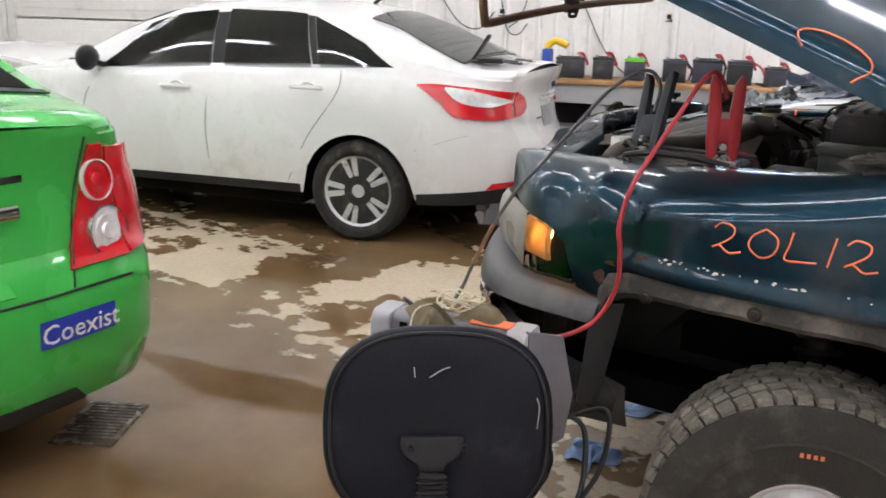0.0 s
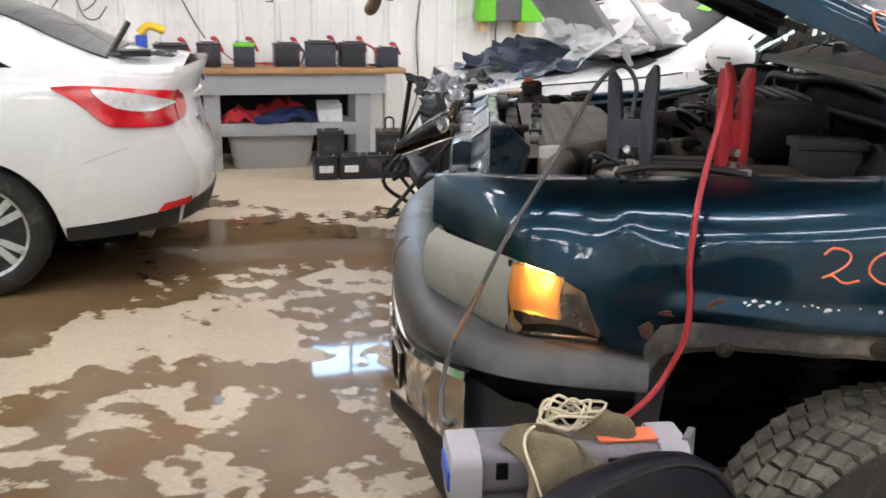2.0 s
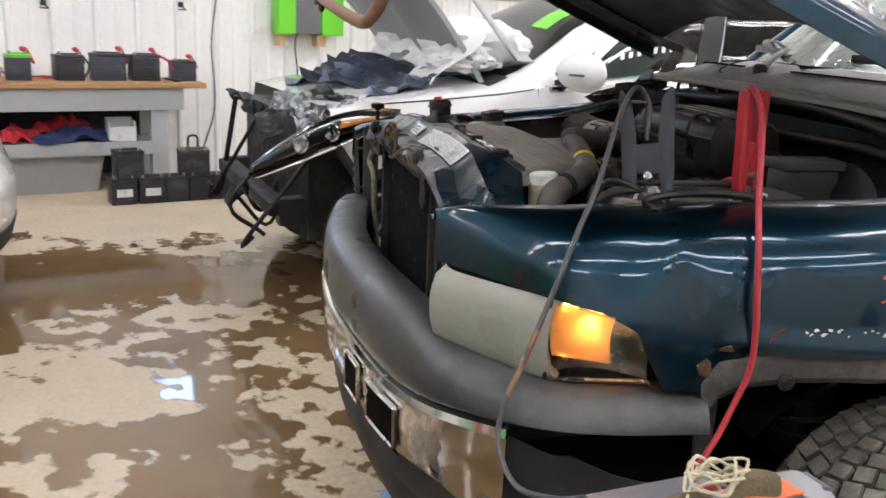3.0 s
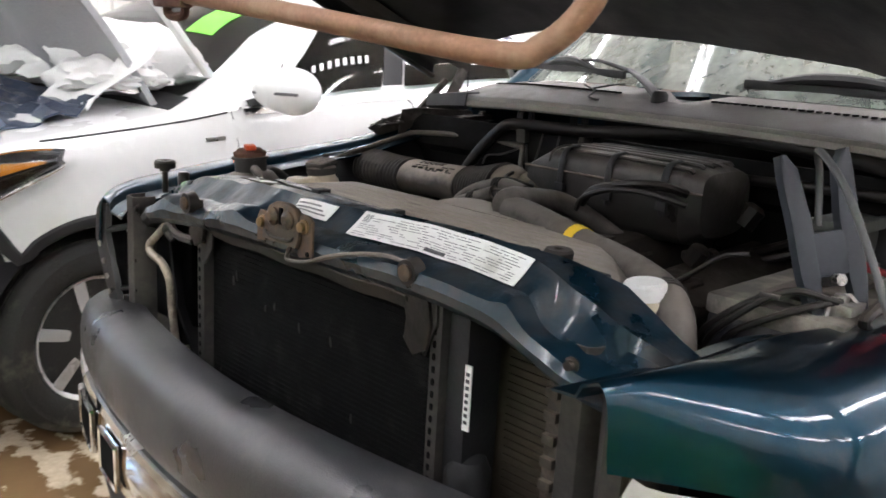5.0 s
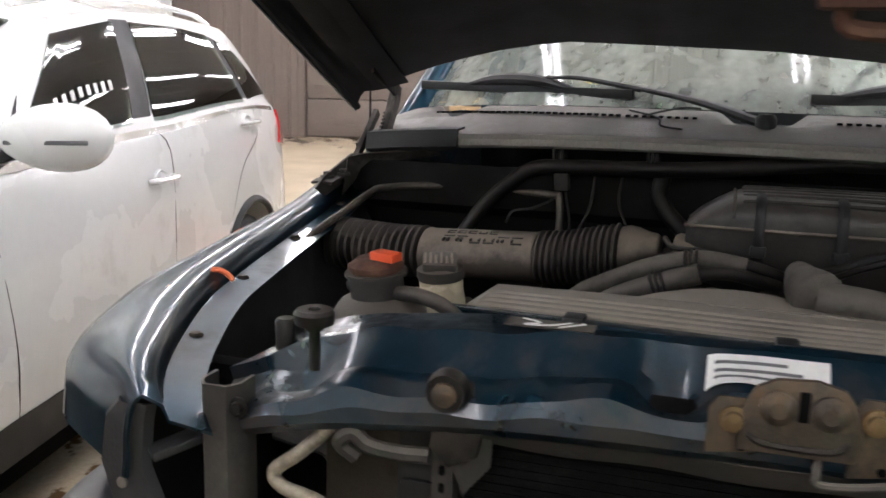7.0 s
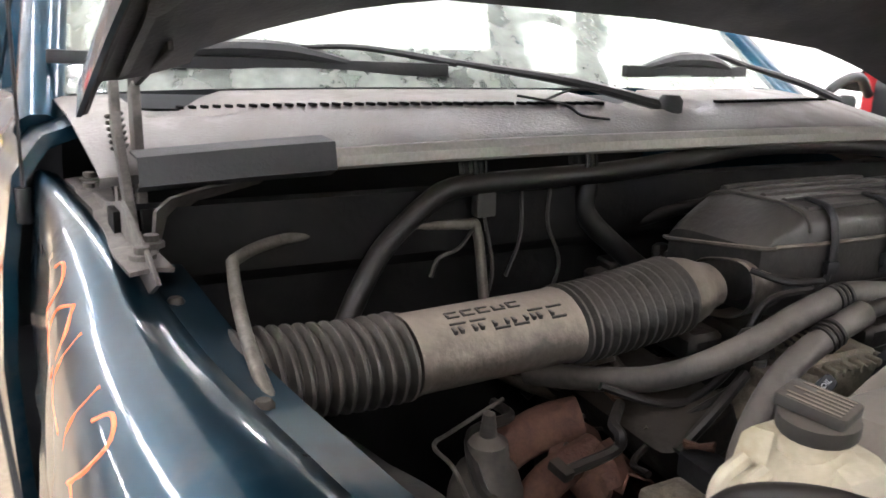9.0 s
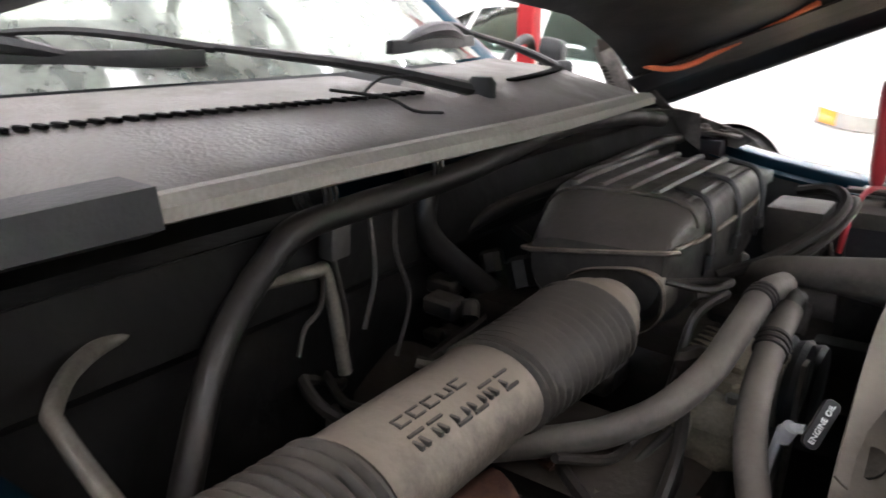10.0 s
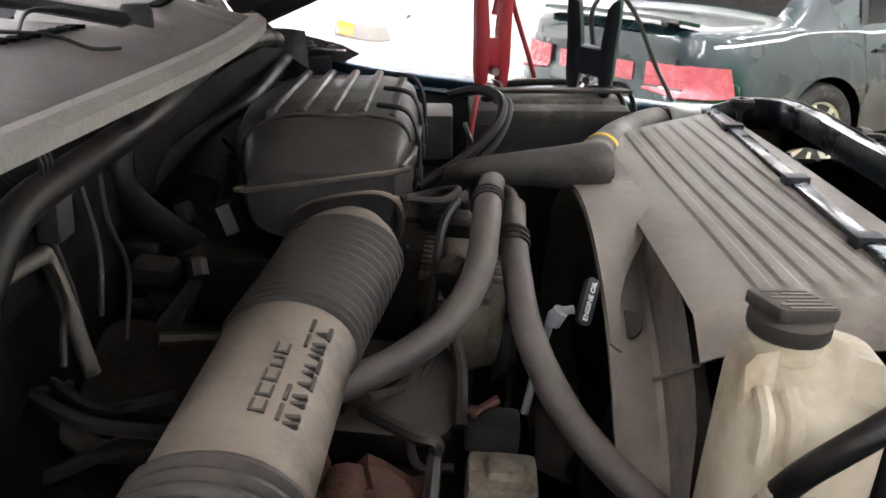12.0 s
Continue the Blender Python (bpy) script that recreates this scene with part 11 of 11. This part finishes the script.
# brown overhead door in the far end wall
PLACED[0] = pose(0.75, -1.5, 0) @ Matrix.Diagonal((1.38, 1.38, 1.38, 1.0))
far = thing("shop_door", "brown sectional overhead door at the far end", "door", kind="structure")
for k in range(7):
    bm = bmesh.new()
    box(bm, (12.5, -0.9, 0.02 + 0.55 * k), (12.56, 3.4, 0.55 + 0.55 * k), 0.012, B)
    box(bm, (12.485, -0.8, 0.1 + 0.55 * k), (12.502, 3.3, 0.2 + 0.55 * k), 0.006, B)
    part("panel", bm, M_DOOR, far)
bm = bmesh.new()
box(bm, (11.9, 0.52, 0), (12.1, 0.72, 4.3), 0.01, pose(0, 0, 0, 0, 0, ROOM_TURN))
part("door_post", bm, M_DOOR, far)
for z in (1.24, 1.4):
    bm = bmesh.new()
    box(bm, (11.44, 4.29, z), (11.47, 4.44, z + 0.11), 0.006)
    solid("switch_box", bm, M_LABEL, "small white switch box on a brown post", "switch", "door switches")
bm = bmesh.new()
box(bm, (11.48, 4.24, 0), (11.7, 4.5, 3.2), 0.015)
solid("steel_post", bm, M_DOOR, "brown steel post beside the far door", "post")

# goods on the floor at the far end
pallet = thing("timber_shelf", "pale timber pallet rack on the floor", "pallet")
for y0 in (4.42, 4.95, 5.5):
    bm = bmesh.new()
    box(bm, (11.5, y0, 0), (12.0, y0 + 0.09, 0.55), 0.006)
    part("upright", bm, M_TIMBER, pallet)
for z in (0.03, 0.2, 0.42, 0.55):
    bm = bmesh.new()
    box(bm, (11.48, 4.4, z), (12.0, 5.6, z + 0.09), 0.006)
    part("board", bm, M_TIMBER, pallet)


def sack(name, label, c, r, mat, seed, category="bag"):
    """A slumped soft bag."""
    q = random.Random(seed)
    ph = [q.uniform(0, 6) for _ in range(4)]
    bm = bmesh.new()
    bmesh.ops.create_icosphere(bm, subdivisions=3, radius=1)
    for v in bm.verts:
        d = v.co.normalized()
        f = 1 + 0.1 * math.sin(5 * d.x + 4 * d.z + ph[0]) + 0.07 * math.sin(9 * d.y + 5 * d.x + ph[1]) + 0.04 * math.sin(15 * d.z + ph[2])
        v.co = V(c) + V((d.x * r[0] * f, d.y * r[1] * f, r[2] + max(d.z, -0.85) * r[2] * f - 0.12 * r[2]))
    return solid(name, bm, mat, label, category, angle=60)


sack("white_bag", "white crumpled plastic bag on the floor", (11.6, 4.18, 0), (0.2, 0.2, 0.2), M_BAG, 1)
tub("grey_bin", "grey plastic tote at the far end", pose(11.75, 3.71, 0, 0, 0, 90), 0.5, 0.42, 0.42, M_GREY_BIN)
sack("grey_bag", "grey rubbish bag heaped in the tote", (11.75, 3.71, 0.3), (0.18, 0.24, 0.14), M_LIGHTGREY, 2)


def bucket(label, c, r, h, mat):
    ob = thing("bucket", label, "bucket")
    bm = bmesh.new()
    lathe(bm, [(0, 0), (r * 0.84, 0), (r, h * 0.9), (r * 1.05, h * 0.9), (r * 1.05, h), (r * 0.97, h), (r * 0.82, 0.01), (0, 0.01)], 24, pose(*c))
    part("pail", bm, mat, ob)
    bm = bmesh.new()
    tube(bm, [V(c) + V(p) for p in ((r, 0, h * 0.92), (r * 0.8, -r * 0.9, h * 0.75), (0, -r * 1.15, h * 0.6), (-r * 0.8, -r * 0.9, h * 0.75), (-r, 0, h * 0.92))], 0.005, 6, 5)
    part("bail", bm, M_STEEL, ob)
    return ob


bucket("dark brown bucket with a wire bail on the floor", (11.7, 3.3, 0), 0.14, 0.42, M_BROWN_BUCKET)
bucket("white plastic bucket holding a tied bag", (11.65, 2.97, 0), 0.145, 0.36, M_LABEL)
sack("white_bag", "white tied bag standing in the bucket", (11.65, 2.95, 0.33), (0.2, 0.25, 0.19), M_BAG, 3)
bucket("dark bucket half hidden behind the fender", (11.8, 2.62, 0), 0.16, 0.5, M_BROWN_BUCKET)
sack("white_bag", "white plastic bag lying on the tote", (11.9, 3.3, 0.42), (0.2, 0.27, 0.17), M_BAG, 4)
sack("yellow_sack", "yellow printed sack on top of the goods", (12.0, 3.48, 0.6), (0.14, 0.14, 0.13), M_YELLOW, 5)
sack("yellow_sack", "orange-yellow sack on top of the goods", (12.05, 3.22, 0.74), (0.15, 0.2, 0.09), M_YELLOW, 6)
sack("blue_bag", "blue and white bag on the goods", (11.95, 3.72, 0.55), (0.12, 0.13, 0.15), M_AIRBAG_SHEEN, 7)
stack = thing("carton_stack", "stack of brown cartons behind the bags", "carton")
for lo, hi in (((11.95, 2.5, 0.0), (12.2, 3.9, 0.42)), ((11.98, 2.63, 0.425), (12.2, 3.01, 0.79)), ((12.0, 3.3, 0.425), (12.2, 3.85, 0.6))):
    bm = bmesh.new()
    box(bm, lo, hi, 0.006)
    part("carton", bm, M_CARD, stack)
sack("dark_sack", "dark green sack on the carton stack", (12.1, 2.75, 0.78), (0.12, 0.28, 0.07), M_OLIVE, 8)

# trolley with red and white goods nearer by
PLACED[0] = pose(2.75, -0.1, 0)
cart = thing("utility_cart", "dark utility cart with red and white bundles", "cart")
for x, y in ((5.85, 1.35), (5.85, 1.72), (6.35, 1.35), (6.35, 1.72)):
    bm = bmesh.new()
    bar(bm, (x, y, 0.06), (x, y, 1.05), 0.028, 0.028)
    part("upright", bm, M_BLACK, cart)
    bm = bmesh.new()
    lathe(bm, [(0, -0.012), (0.04, -0.012), (0.04, 0.012), (0, 0.012)], 16, axis_frame((x, y, 0.04), (0, 1, 0)))
    part("castor", bm, M_BLACK, cart)
for z in (0.15, 0.55):
    bm = bmesh.new()
    box(bm, (5.83, 1.33, z), (6.37, 1.74, z + 0.03), 0.005)
    part("tray", bm, M_BROWN_BUCKET, cart)
sack("bundled_cloth", "red and white cloth bundle on the cart", (6.05, 1.58, 0.58), (0.2, 0.18, 0.2), M_BAG, 11)
sack("bundled_cloth", "dark red cloth bundle on the cart", (6.05, 1.5, 0.9), (0.18, 0.17, 0.16), M_REDCLOTH, 12)
sack("dark_sack", "black bag hanging low on the cart", (6.05, 1.55, 0.18), (0.2, 0.18, 0.17), M_BLACK, 13)
bm = bmesh.new()
tube(bm, [(5.82, 1.62, 0.1), (5.82, 1.62, 1.5)], 0.018, 10, 1)
solid("steel_pole", bm, M_STEEL, "thin steel pole standing by the cart", "pole")

# hose and cables on the floor
PLACED[0] = pose(0.96, -0.3, 0)
bm = bmesh.new()
tube(bm, [(4.15, 3.4, 0.07), (4.2, 2.8, 0.07), (4.26, 2.3, 0.07), (4.35, 2.05, 0.07), (4.62, 1.88, 0.07), (4.95, 1.72, 0.07), (5.6, 1.45, 0.07), (6.2, 0.9, 0.07)], 0.07, 16, 14)
solid("exhaust_hose", bm, M_COPPER_HOSE, "thick orange tan exhaust hose on the floor", "hose")
for pts in ([(6.5, 4.5, 0.008), (6.73, 3.45, 0.008), (6.72, 2.6, 0.008), (6.67, 1.87, 0.008), (6.4, 1.0, 0.008)], [(4.6, 3.6, 0.007), (5.0, 2.86, 0.007), (5.28, 2.46, 0.007), (5.66, 1.79, 0.007), (5.7, 1.0, 0.007)]):
    bm = bmesh.new()
    tube(bm, pts, 0.008, 8, 8)
    solid("floor_cable", bm, M_BLACK, "black power cable lying on the floor", "cable", "floor cables")
bm = bmesh.new()
tube(bm, [(7.0, 4.4, 0.006), (7.05, 3.4, 0.006), (7.0, 2.4, 0.006), (7.0, 1.6, 0.006)], 0.006, 8, 8)
solid("floor_cable", bm, M_GREY_CABLE, "grey power cable lying on the floor", "cable", "floor cables")

# red stand beside the driver's door
PLACED[0] = Matrix()
lift = thing("steel_stand", "red steel stand with white tags beside the cab", "stand")
bm = bmesh.new()
box(bm, (1.70, -1.50, 0.02), (1.76, -1.44, 2.2), 0.008)
part("column", bm, M_RED, lift)
bm = bmesh.new()
box(bm, (1.60, -1.60, 0), (1.86, -1.34, 0.02), 0.004)
part("base_plate", bm, M_RED, lift)
for z in (1.12, 1.22):
    bm = bmesh.new()
    box(bm, (1.698, -1.495, z), (1.7005, -1.46, z + 0.04), 0)
    part("tag", bm, M_LABEL, lift, "small white tag")
